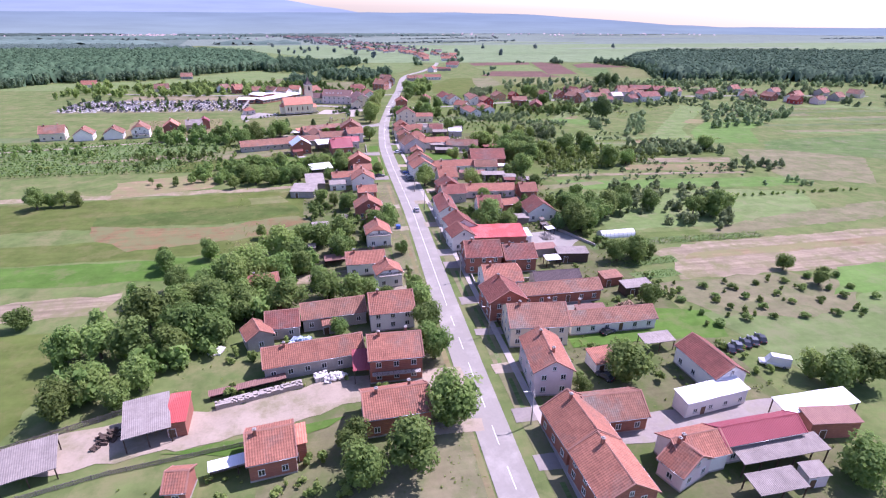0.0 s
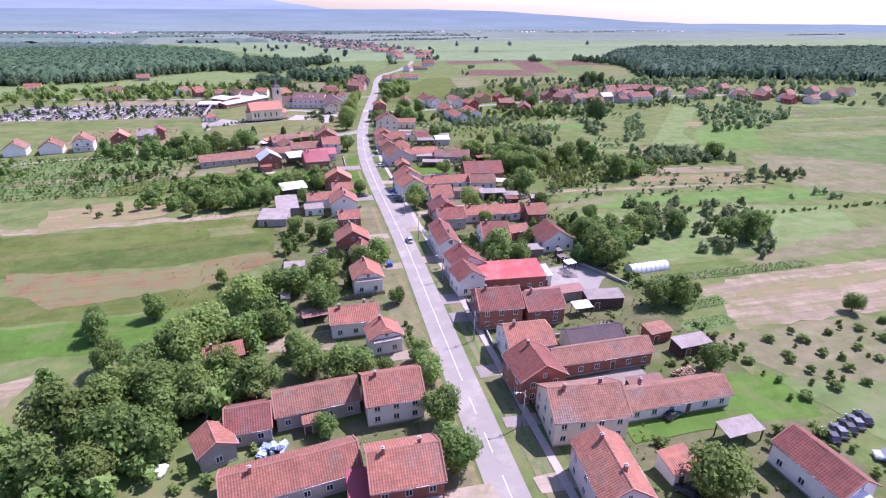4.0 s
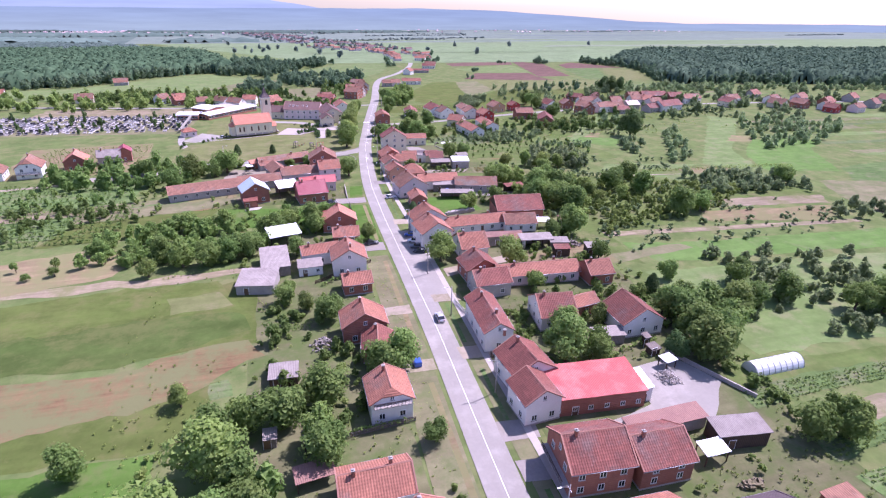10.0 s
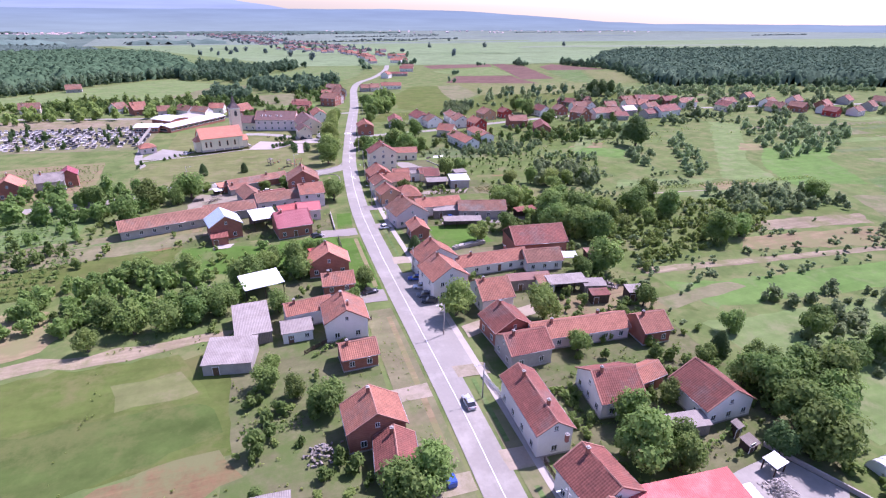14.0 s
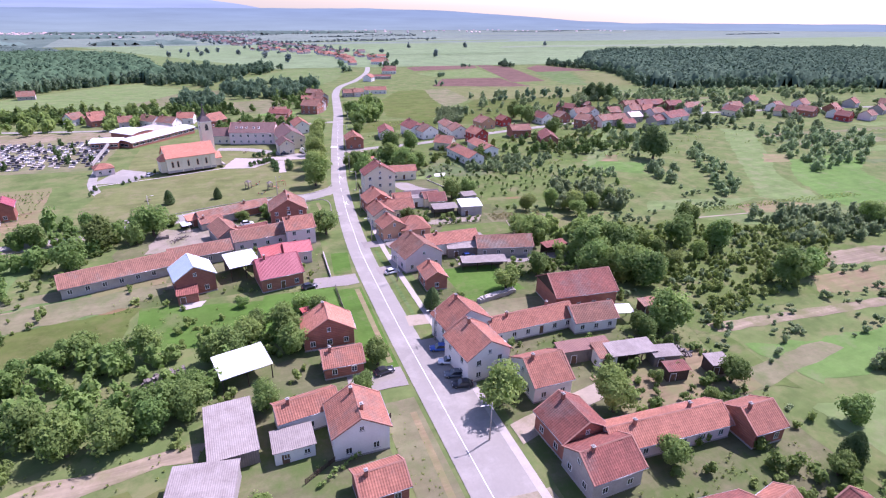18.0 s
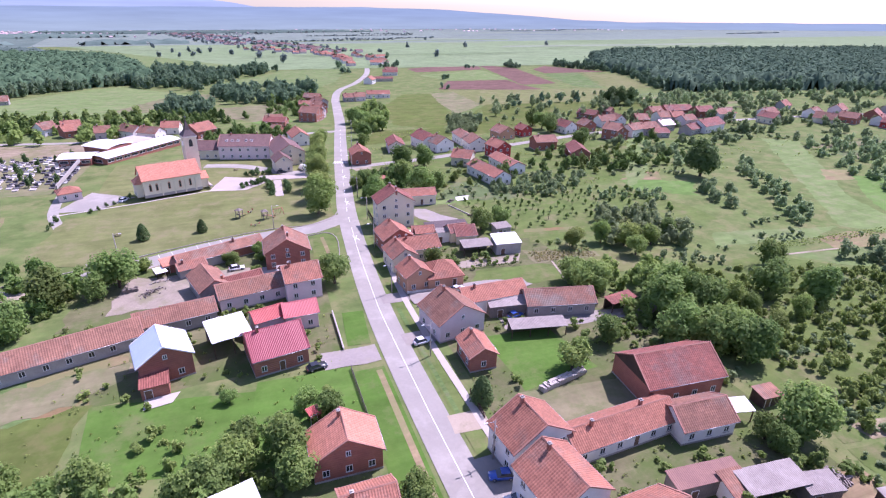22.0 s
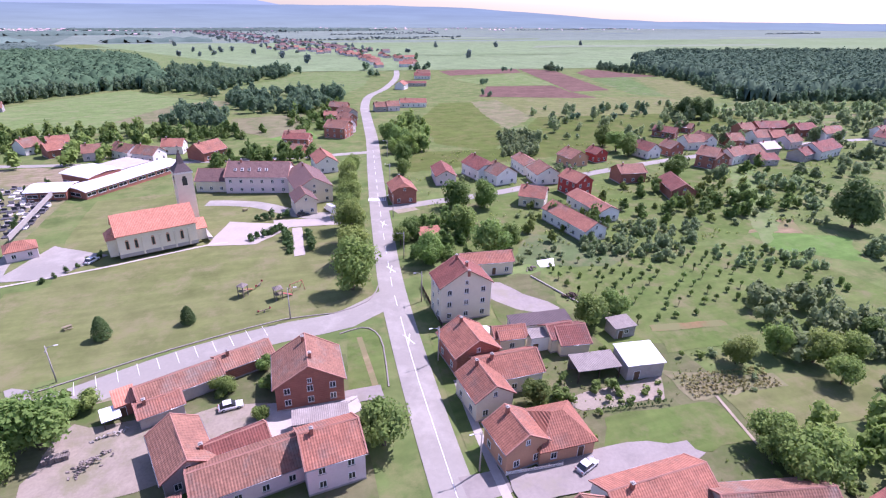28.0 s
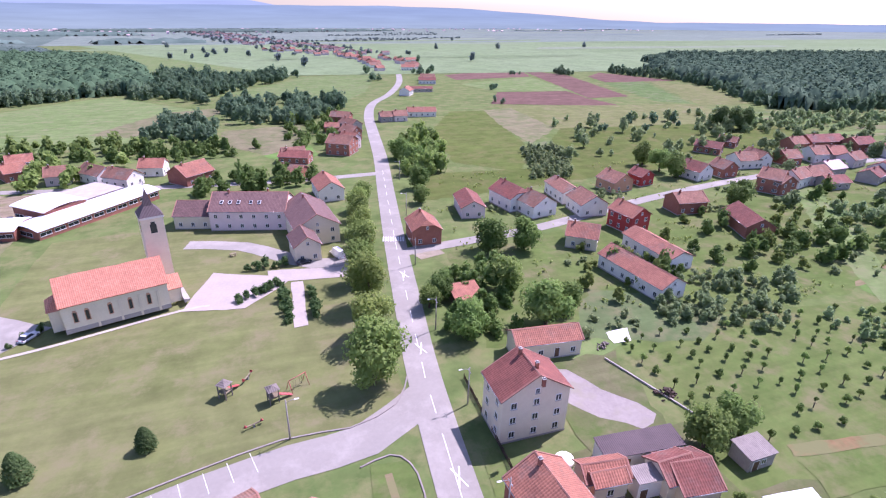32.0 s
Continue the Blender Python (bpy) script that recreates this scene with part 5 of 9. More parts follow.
house("bare red brick house with weathered brown-red tile roof", 280.0, 494.7, 2, 11.0, 9, 4, 3, "block_brick", "tile_old", "ad", 1)
house("pale rose-plastered house with weathered brown-red tile roof", 278.3, 462.5, 10, 12.0, 9, 4, 2.8, "plaster_rose", "tile_old", "ad", 1)
house("pale rose-plastered house with weathered brown-red tile roof", -65.1, 537.2, 7, 9.0, 10, 4, 3, "plaster_rose", "tile_old", "ad", 1)
house("white-plastered house with weathered brown-red tile roof", -51.3, 535.3, -45, 12.9, 9, 4, 3, "plaster_white", "tile_old", "ad", 1)
house("white-plastered house with weathered brown-red tile roof", -40.3, 525.9, -34, 12.2, 9.5, 4, 3, "plaster_white", "tile_old", "ad", 1)
house("white-plastered house with bright red tile roof", -31.1, 540.0, -10, 10.3, 9.5, 4, 3, "plaster_white", "tile_bright", "ad", 1)
house("bare red brick house with bright red tile roof", -15.3, 523.6, 43, 14.0, 12, 4.2, 3.8, "block_brick", "tile_bright", "ad", 1)
house("bare red brick house with bright red tile roof", -83.9, 548.6, 32, 9.0, 10, 4, 3, "block_brick", "tile_bright", "ad", 1)
house("white-plastered house with weathered brown-red tile roof", -98.0, 560.0, 45, 9.1, 11, 4, 3.4, "plaster_white", "tile_old", "ad", 1)
house("grey-plastered house with bright red tile roof", -87.0, 567.0, 16, 10.2, 9, 3.8, 2.8, "plaster_grey", "tile_bright", "ad", 1)
house("white-plastered house with bright red tile roof", 34.5, 487.3, -86, 15.3, 10, 4.6, 3.2, "plaster_white", "tile_bright", "ad", 1)
house("bare red brick house with weathered brown-red tile roof", 23.8, 517.7, -29, 12.0, 9, 3.4, 2.2, "block_brick", "tile_old", "ad", 1)
house("bare red brick house with dark red tile roof", 27.8, 542.8, -23, 14.3, 9, 3.4, 2.4, "block_brick", "tile_dark", "ad", 1)
house("two-storey bare red brick house with weathered brown-red tile roof", 51.4, 554.9, -32, 12.7, 13, 6, 3.2, "block_brick", "tile_old", "ad", 2)
house("two-storey pale rose-plastered house with bright red tile roof", 56.7, 563.5, -40, 9.0, 9, 5.5, 3, "plaster_rose", "tile_bright", "ad", 2)
house("two-storey bare red brick house with weathered brown-red tile roof", 60.4, 582.4, -52, 10.0, 9, 5.5, 3, "block_brick", "tile_old", "ad", 2)
house("grey-plastered house with weathered brown-red tile roof", 64.7, 607.0, -61, 12.6, 9, 5, 3, "plaster_grey", "tile_old", "ad", 1)
house("bare red brick house with weathered brown-red tile roof", 64.6, 637.5, -29, 13.0, 9, 4.6, 2.8, "block_brick", "tile_old", "ad", 1)
house("bare red brick house with bright red tile roof", 55.0, 610.3, -17, 9.0, 8, 3.4, 2.2, "block_brick", "tile_bright", "ad", 1)
house("grey-plastered house with weathered brown-red tile roof", 93.2, 635.6, 0, 9.0, 9, 3.6, 2.8, "plaster_grey", "tile_old", "ad", 1)
house("pale rose-plastered house with weathered brown-red tile roof", 102.1, 635.1, -0, 9.3, 9, 3.8, 3, "plaster_rose", "tile_old", "ad", 1)
house("white-plastered house with bright red tile roof", 182.0, 1287.2, 37, 22.0, 11, 4.2, 3, "plaster_white", "tile_bright", "ad", 1)

house("white-plastered house with red tile roof at the road bend", 141, 757, 55, 12, 10, 4.4, 3.2, "plaster_white", "tile_bright", "ad", 1)
house("long white-plastered house with bright red tile roof", 121, 648, -8, 20, 9, 3.6, 2.6, "plaster_white", "tile_bright", "ad", 1)
house("grey-plastered outbuilding with dark red tile roof", 160, 776, -10, 22, 7, 3.2, 1.8, "plaster_grey", "tile_dark", "d", 1, chim=0, name="outbuilding", cat="outbuilding")
house("white-plastered house with dark red tile roof", 186, 838, -14, 18, 9, 4.0, 3.0, "plaster_white", "tile_dark", "ad", 1)
house("cream-plastered house with weathered brown-red tile roof", 196, 868, -14, 16, 10, 4.2, 3.0, "plaster_cream", "tile_old", "ad", 1)
house("white-plastered house with bright red tile roof", 211, 998, -20, 18, 10, 4.4, 3.2, "plaster_white", "tile_bright", "ad", 1)
house("pale rose-plastered house with weathered brown-red tile roof", 226, 1034, -20, 18, 10, 4.4, 3.2, "plaster_rose", "tile_old", "ad", 1)
house("white-plastered house with weathered brown-red tile roof", 178, 1048, 12, 18, 10, 4.2, 3.0, "plaster_white", "tile_old", "ad", 1)
house("white-plastered house with bright red tile roof", 254, 1136, 12, 20, 10, 4.2, 3.0, "plaster_white", "tile_bright", "ad", 1)
# ---- field plots and scrub of the slopes ----
plot("wide pale green meadow below the far houses", [(293, 417), (309, 406), (232, 323), (218, 286), (195, 302)], "meadow", 0.062)
plot("bright green crop field", [(265, 345), (310, 336), (221, 282), (220, 290), (233, 316)], "grass_bright", 0.068)
plot("bare patch of pale soil", [(261, 358), (273, 352), (259, 340), (246, 344)], "soil", 0.074)
plot("brown bare strip at the meadow's foot", [(177, 297), (193, 299), (210, 290), (206, 285), (175, 289)], "soil", 0.080)
plot("light green strip of young crop", [(148, 313), (195, 303), (178, 298), (138, 303)], "meadow", 0.086)
plot("light green meadow strip", [(174, 288), (224, 284), (206, 273), (167, 279), (154, 293)], "meadow", 0.092)
plot("vivid green clover strip", [(157, 374), (186, 361), (173, 345), (153, 360)], "grass_bright", 0.062)
plot("dry trodden garden soil", [(154, 383), (183, 378), (175, 368), (151, 374)], "soil", 0.068)
plot("bright green wedge of young crop", [(265, 342), (297, 345), (255, 278), (224, 286)], "grass_bright", 0.086)
plot("dark overgrown strip beside the bare soil", [(-14, 198), (-40, 190), (-83, 194), (-86, 204), (-41, 208), (-17, 208)], "hay_dark", 0.062)
plot("yellow-green hay meadow", [(-86, 220), (-52, 226), (-24, 226), (-17, 210), (-41, 209), (-86, 204)], "hay_green", 0.068)
plot("mown pale rectangle in the hay meadow", [(-35, 218), (-22, 219), (-19, 211), (-33, 210)], "lawn_pale", 0.076)
plot("small square garden bed", [(-21, 180), (-17, 181), (-16, 175.5), (-20, 175)], "crop", 0.098)
plot("bare brown soil strip with rough clods", [(-15, 195), (-28, 192), (-39, 188), (-63, 190), (-85, 194), (-80, 183), (-66, 170), (-57, 172), (-37, 174), (-27, 176), (-11, 188)], "soil_brown", 0.074)
plot("pale dusty ground of the old farmyard", [(-40, 314), (-39, 332), (-28, 353), (-14, 351), (-3, 337), (-16, 324), (-28, 314)], "yard_earth", 0.080)
plot("narrow garden beds of dry soil", [(-41, 297), (-25, 303), (-24, 298), (-40, 291)], "soil", 0.086)
plot("dry grassy path between garden beds", [(-40, 291), (-24, 298), (-24, 291), (-38, 286)], "grass_dry", 0.092)
plot("brown garden bed with dry stalks", [(-38, 286), (-30, 289), (-29, 285), (-37, 281)], "soil_brown", 0.062)
plot("dark green garden lawn behind the long house", [(87, 392), (103, 384), (111, 371), (97, 364), (70, 374)], "field_dark", 0.074)
plot("green strip running from the side street", [(218, 445), (228, 438), (174, 376), (154, 363), (171, 389)], "meadow", 0.080)
plot("pale gravel strip between the parking bays and the barns", [(-37, 347.6), (-29, 342.4), (-22, 343.6), (-14, 346.4), (5, 353.6), (8, 357.4), (-10, 352.4), (-28, 347.6)], "gravel", 0.086)
plot("pale concrete and earth yard behind the rose house", [(55, 288), (67, 286), (84, 282), (98, 281), (92, 277), (73, 279), (54, 283)], "paving", 0.092)
plot("bare light soil field with young trees", [(-92, 247), (-61, 256), (-46, 246), (-51, 235), (-89, 224)], "soil", 0.062)

# ---- fields, gardens and yards ----
M, L_, R_, D_ = "meadow", "grass_lush", "grass_rough", "grass_dry"
patch("field", "sunlit green meadow strip behind the houses", [(-260, 190), (-12, 193), (-14, 224), (-240, 222)], "hay_green", 0.05)
patch("field", "rough grass strip with weeds", [(-250, 163), (-22, 164), (-19, 180), (-250, 179)], "hay_green", 0.05)
patch("field", "bright green mown strip", [(-140, 151), (-28, 146), (-27, 163), (-150, 162)], L_, 0.07)
patch("field", "pale straw-coloured stubble strip", [(-200, 125), (-60, 131), (-59, 141), (-200, 136)], "straw", 0.08)
patch("field", "green meadow beside the woods", [(-260, 60), (-62, 76), (-60, 124), (-260, 120)], "hay_green", 0.05)
patch("field", "pale earth track between fields", [(-200, 222), (-14, 228), (-12, 232), (-200, 228)], "straw", 0.10)
patch("field", "green garden strips behind the hedge", [(-180, 266), (-36, 268), (-34, 300), (-180, 300)], "crop", 0.06)
patch("field", "green vineyard and vegetable rows", [(-260, 264), (-60, 300), (-62, 330), (-260, 325)], "crop", 0.08)
patch("lawn", "lush green lawn between the houses", [(-28, 264), (-4, 262), (2, 279), (-29, 285)], L_, 0.10, cat="lawn")
patch("lawn", "lush green front garden lawn", [(-4, 260), (17, 256), (18, 281), (0, 282)], L_, 0.12, cat="lawn")
patch("field", "pale earth cart track beside the barn", [(-120, 283), (-20, 294), (-20, 297), (-120, 288)], "straw", 0.11)
patch("field", "narrow soil beds and grass", [(-100, 289), (-24, 299), (-26, 304), (-100, 294)], D_, 0.09)
patch("lawn", "mown lawn round the church", [(-40, 352), (31, 364), (36, 432), (-50, 428)], "lawn_pale", 0.05, cat="lawn")
patch("field", "garden beds of soil and green rows", [(-120, 340), (-66, 344), (-74, 402), (-130, 398)], "soil", 0.06)
patch("field", "dry pale field beside the school", [(-170, 500), (-66, 478), (-60, 520), (-170, 540)], "straw", 0.06)
# east of the road
patch("lawn", "vivid green garden lawn", [(57, 98), (92, 94), (96, 106), (72, 112)], L_, 0.08, cat="lawn")
plot("green garden land along the side street", [(52, 376), (150, 370), (215, 400), (330, 448), (330, 462), (60, 424)], "grass_mown", 0.045)
plot("open grassland behind the side street houses", [(66, 470), (200, 485), (330, 505), (330, 560), (190, 580), (128, 500), (80, 505)], "hay_green", 0.05)
plot("blue-green crop wedge", [(262, 284), (282, 287), (340, 292), (420, 300), (300, 236), (246, 263)], "crop", 0.070)
plot("wide dry grass field", [(230, 268), (258, 261), (290, 240), (250, 196), (214, 212), (219, 246)], "grass_dry", 0.074)
plot("pale straw strip on the slope", [(156, 256), (213, 251), (207, 242), (151, 248)], "straw", 0.078)
plot("bare pale soil strip with furrows", [(147, 245), (208, 239), (188, 226), (141, 236)], "soil", 0.082)
plot("narrow pale cart track along the strips", [(99, 234), (166, 228), (200, 225), (200, 222), (99, 230)], "straw", 0.086)
plot("bright yellow-green meadow strip", [(100, 224), (122, 220), (167, 218), (222, 213), (210, 200), (156, 205), (104, 209)], "grass_bright", 0.070)
plot("brown garden soil behind the sheds", [(88, 217), (119, 220), (121, 216), (90, 211)], "grass_dry", 0.090)
plot("light green orchard meadow", [(95, 204), (173, 200), (205, 192), (190, 168), (148, 161), (96, 162)], "meadow", 0.066)
plot("dry weedy fallow strip", [(128, 157), (164, 166), (230, 176), (225, 160), (168, 155), (138, 152)], "grass_dry", 0.074)
plot("olive fallow grass beside the poly tunnel", [(84, 160), (128, 158), (138, 153), (100, 154), (82, 153)], "grass_mown", 0.070)
plot("green vegetable strip beside the poly tunnel", [(82, 152), (100, 154), (148, 153), (149, 149), (98, 148.5), (82, 147.5)], "crop", 0.094)
plot("pale ploughed field with straw streaks", [(100, 143), (124, 148), (157, 148), (240, 150), (235, 118), (129, 123), (98, 124), (103, 134)], "straw", 0.074)
plot("brown bare streak in the ploughed field", [(112, 140), (150, 141), (230, 143), (230, 137), (150, 136), (108, 136)], "soil", 0.082)
plot("vegetable bed in the back garden", [(85, 138), (106, 140), (105, 135), (85, 133)], "crop", 0.098)
plot("square vegetable bed beside the ploughed field", [(85, 130), (100, 131), (101, 126), (86, 125.5)], "crop", 0.098)
plot("dry orchard grass with bare patches", [(86, 123), (134, 122), (150, 112), (136, 100), (118, 98), (96, 104)], "grass_dry", 0.062)
plot("green meadow below the dry orchard", [(92, 106), (120, 98), (150, 108), (240, 112), (240, 70), (100, 76)], "meadow", 0.058)
plot("bright green corner field", [(137, 108), (153, 123), (205, 126), (195, 106)], "grass_bright", 0.078)
plot("pale worn strip along the bed", [(148, 293), (176, 290), (176, 289.2), (148, 292.0)], "gravel", 0.11)
plot("fresh green fallow with low scrub", [(93, 231), (141, 237), (156, 257), (213, 252), (206, 272), (166, 279), (150, 293), (112, 297), (96, 262)], "grass_mown", 0.055)
plot("green weedy land behind the sheds", [(92, 212), (99, 209), (100, 229), (92, 230)], "grass_mown", 0.055)
plot("dry olive strips behind the barn", [(-75, 279), (-31, 287), (-27, 297), (-75, 290)], "grass_dry", 0.12)
plot("olive weedy garden land", [(-80, 260), (-31, 264), (-29, 286), (-75, 279)], "hay_green", 0.115)
plot("mown grass at the edge of the church lawn", [(-37, 351.4), (-45, 395), (-55, 395), (-58, 352)], "lawn_pale", 0.145, "lawn")
patch("yard_ground", "dry trodden grass between houses and sheds", [(38, 40), (88, 44), (88, 345), (40, 345)], "yard_earth", 0.03, cat="yard")
patch("yard_ground", "dry trodden grass round the western houses", [(-16, 62), (15, 62), (17, 252), (-12, 252)], "yard_earth", 0.03, cat="yard")
patch("yard_ground", "trodden grass of the western farms", [(-44, 284), (18, 286), (20, 345), (-34, 345)], "yard_earth", 0.032, cat="yard")
patch("field", "mown orchard grass", [(73, 330), (160, 322), (158, 366), (80, 374)], "grass_mown", 0.05)
plot("bare brown earth bed beside the orchard", [(88, 335.4), (106, 332.4), (106, 330), (87, 332.8)], "soil_brown", 0.10)
plot("bright green grass strip beside the earth bed", [(87, 332), (108, 329.6), (103, 323.6), (85, 325)], "grass_mown", 0.09)
plot("mown olive meadow behind the garden path", [(84.5, 311), (105, 310), (124, 307), (110, 298), (84, 300)], "lawn_pale", 0.096)
plot("dry maize bed with yellow stalks", [(79, 321), (84, 318), (100, 313), (100, 309), (79, 311.6)], "grass_dry", 0.10)
plot("dusty yard behind the orange house", [(54, 319), (64, 319.4), (78, 319.4), (74, 313.4), (58, 314.8)], "court_dust", 0.105, "yard")
plot("mown green garden lawn behind the hedge", [(61, 313), (83, 310), (82, 300), (69, 301), (57, 307)], "grass_mown", 0.10, "lawn")
strip("path_garden", "narrow trodden path across the lawn", [(84, 311), (82.6, 305), (81, 298)], 0.6, "gravel", 0.13, "path")
patch("lawn", "grassy yard beside the red house", [(48, 262), (66, 264), (64, 280), (48, 282)], L_, 0.08, cat="lawn")
patch("field", "green meadow behind the side street", [(66, 366), (100, 372), (96, 388), (70, 386)], M, 0.07)
plot("broad green field below the western wood", [(-330, 610), (-300, 668), (-200, 684), (-116, 801), (-96, 814), (-47, 748), (-12, 706), (-40, 616), (-89, 600), (-200, 596)], "meadow", 0.10)
plot("dry brown strip in the green field", [(-78, 640), (-46, 714), (-15, 724), (-8, 703), (-53, 626)], "grass_dry", 0.13)
plot("sunlit dry green field by the row of houses", [(-7, 630), (39, 640), (37, 580), (16, 560), (-4, 588)], "grass_dry", 0.10)
plot("bright green garden field behind the far row", [(14, 560), (37, 578), (40, 552), (22, 545)], "grass_bright", 0.115)
plot("narrow green meadow between two belts of trees", [(-8, 818), (26, 858), (70, 945), (160, 960), (112, 790), (84, 735), (35, 748)], "meadow", 0.12)
plot("wide green fields on the far rise", [(-110, 1050), (60, 990), (150, 985), (192, 1180), (140, 1430), (80, 1700), (-90, 2000), (-250, 2000), (-290, 1560), (-135, 1230)], "meadow", 0.2)
plot("broad green field beside the road", [(98, 520), (120, 495), (146, 540), (172, 656), (146, 660), (108, 590)], "hay_green", 0.09)
plot("dry pale strip along the green field", [(151, 545), (186, 580), (196, 662), (172, 658), (158, 598)], "grass_dry", 0.105)
plot("pale green field before the ploughed land", [(186, 580), (330, 560), (345, 640), (268, 655), (188, 676)], "lawn_pale", 0.095)
plot("reddish ploughed field", [(190, 684), (226, 752), (292, 740), (282, 690), (284, 650), (262, 655)], "soil_red", 0.15)
plot("reddish ploughed strip running uphill", [(352, 955), (376, 880), (324, 690), (284, 692), (316, 815)], "soil_red", 0.165)
plot("reddish ploughed field at the tip of the wood", [(432, 895), (452, 815), (459, 785), (372, 795), (390, 855)], "soil_red", 0.15)
plot("pale reddish ploughed field", [(233, 920), (320, 963), (352, 955), (325, 875), (228, 864)], "soil_red", 0.15)
plot("light green crop field between ploughed fields", [(218, 825), (322, 872), (297, 742), (228, 755)], "meadow", 0.14)
plot("green crop strip with dark rows", [(364, 785), (418, 792), (345, 638), (326, 660)], "crop", 0.14)
plot("pale green crop strip before the wood", [(423, 786), (447, 740), (392, 625), (345, 630)], "lawn_pale", 0.15)
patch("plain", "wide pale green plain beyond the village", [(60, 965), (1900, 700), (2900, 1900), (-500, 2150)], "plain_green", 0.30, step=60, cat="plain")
patch("plain", "wide hazy green plain under the hills", [(-3500, 1950), (3900, 1750), (4100, 4600), (-3500, 4600)], "plain_far_hazed", 0.45, step=80, cat="plain")
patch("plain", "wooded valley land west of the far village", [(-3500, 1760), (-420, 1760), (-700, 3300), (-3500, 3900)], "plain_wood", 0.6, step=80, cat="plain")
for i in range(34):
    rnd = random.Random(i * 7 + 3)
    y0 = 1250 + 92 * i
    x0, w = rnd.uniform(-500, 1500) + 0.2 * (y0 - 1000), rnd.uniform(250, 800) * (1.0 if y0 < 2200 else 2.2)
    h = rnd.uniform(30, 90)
    patch("field", "distant field on the plain", [(x0, y0), (x0 + w, y0 - 60), (x0 + w + 60, y0 + h - 60), (x0 + 60, y0 + h)], rnd.choice(("plain_green", "plain_pale", "plain_green") if y0 < 2200 else ("plain_far_hazed", "plain_pale", "plain_blue_hazed", "plain_far_hazed")), 0.7, step=60)
# narrow farming strips on the east slope and behind the west gardens
strips = random.Random(77)
for x_lo, x_hi, y_lo, y_hi in ((-240, -66, 300, 345), (150, 420, 505, 600), (95, 128, 376, 400), (300, 470, 300, 400)):
    y = y_lo
    while y < y_hi:
        w = strips.uniform(4, 11)
        x = x_lo
        while x < x_hi:
            run = strips.uniform(40, 130)
            x1 = min(x + run, x_hi)
            if strips.random() < 0.8:
                kind, label = strips.choice((("meadow", "green hay meadow strip"), ("grass_rough", "rough uncut grass strip"), ("crop", "green crop strip with rows"), ("grass_dry", "dry pale grass strip"), ("field_dark", "dark green grown strip"), ("grass_rough", "rough uncut grass strip"), ("grass_mown", "mown grass strip")))
                patch("field", label, [(x, y), (x1, y - 0.05 * (x1 - x)), (x1, y - 0.05 * (x1 - x) + w), (x, y + w)], kind, 0.035)
            x = x1
        y += w
# verges and hard ground by the road
strip("verge_west", "dry mown grass verge with a shallow ditch", [(18.6, -20), (18.6, 65), (19.2, 120), (21, 190), (20.8, 232)], 7.0, "grass_dry", 0.07, "verge")
strip("verge_west", "green mown verge before the gardens", [(21, 242), (21.3, 279)], 6.5, "grass_lush", 0.07, "verge")
strip("verge_west", "green verge beside the front fence", [(21.5, 288), (23, 302)], 5.0, "grass_lush", 0.07, "verge")
strip("verge_west", "mown green verge by the lane", [(22, 332), (25, 352)], 7.0, "grass_mown", 0.07, "verge")
strip("verge_east", "dry mown verge between road and footpath", [(33, -20), (33.4, 60), (33.6, 120), (34.1, 190)], 3.2, "grass_dry", 0.07, "verge")
strip("verge_east", "green verge between road and footpath", [(34, 250), (34.2, 280), (35, 300), (37, 325), (40.5, 350)], 3.0, "grass_mown", 0.07, "verge")
for k, (a, b) in enumerate(((-20, 60), (76, 88), (92, 118), (122, 140), (153, 172), (182, 200), (258, 300))):
    strip("ditch", "dark grassy roadside ditch", [(33.4, a), (33.9, b)], 0.9, "crop", 0.085, "ditch")
for k, (a, b) in enumerate(((10, 72), (82, 128), (140, 170), (182, 228), (244, 278), (332, 350))):
    strip("ditch", "shallow dry roadside ditch", [(21.0 + 0.008 * a, a), (21.0 + 0.008 * b, b)], 1.2, "soil", 0.085, "ditch")


def pad(label, corners, material="paving", lift=0.11):
    return patch("pavement_pad", label, corners, material, lift, step=4.0, cat="driveway")


for y0, w, kind in ((63, 3.5, "paving"), (75, 4, "paving"), (90, 3.5, "gravel"), (105, 3.0, "paving"), (120, 4.0, "paving"), (142, 4.5, "paving"), (151, 5, "paving"), (176, 4.5, "gravel"), (201, 4.0, "gravel"), (256, 5, "gravel"), (284, 5, "paving"), (303, 5, "paving")):
    pad("pale driveway bridging the roadside ditch", [(31, y0), (38, y0 - 0.4), (38, y0 + w - 0.4), (31, y0 + w)], kind)
pad("paved parking strip beside the road", [(31.4, 204), (36.6, 204), (37.2, 250), (31.6, 250)], "asphalt", 0.105)
for y0, w in ((74, 3.5), (88, 6), (130, 3), (174, 4), (197, 4), (236, 6), (281, 6), (329, 4)):
    pad("pale driveway across the grass verge", [(13, y0 + 0.3), (24.5, y0), (24.5, y0 + w), (13, y0 + w + 0.3)], "paving" if y0 > 235 else "gravel")
plot("grey concrete yard with a wide entrance", [(38, 300), (66, 298.4), (71, 300), (70, 303), (60, 306), (38, 306)], "paving", 0.2, "yard")
pad("concrete yard between sheds", [(48, 66), (92, 62), (94, 72), (50, 73)], "paving")
pad("grey paved yard beside the red-roofed hall", [(38, 148), (72, 147), (82, 157), (60, 153)], "asphalt")
pad("grey paved yard behind the hall", [(62, 152), (81, 156), (76, 166), (63, 164)], "asphalt", 0.13)
pad("trodden earth farmyard", [(44, 250), (68, 250), (69, 259), (46, 262)], "grass_dry")
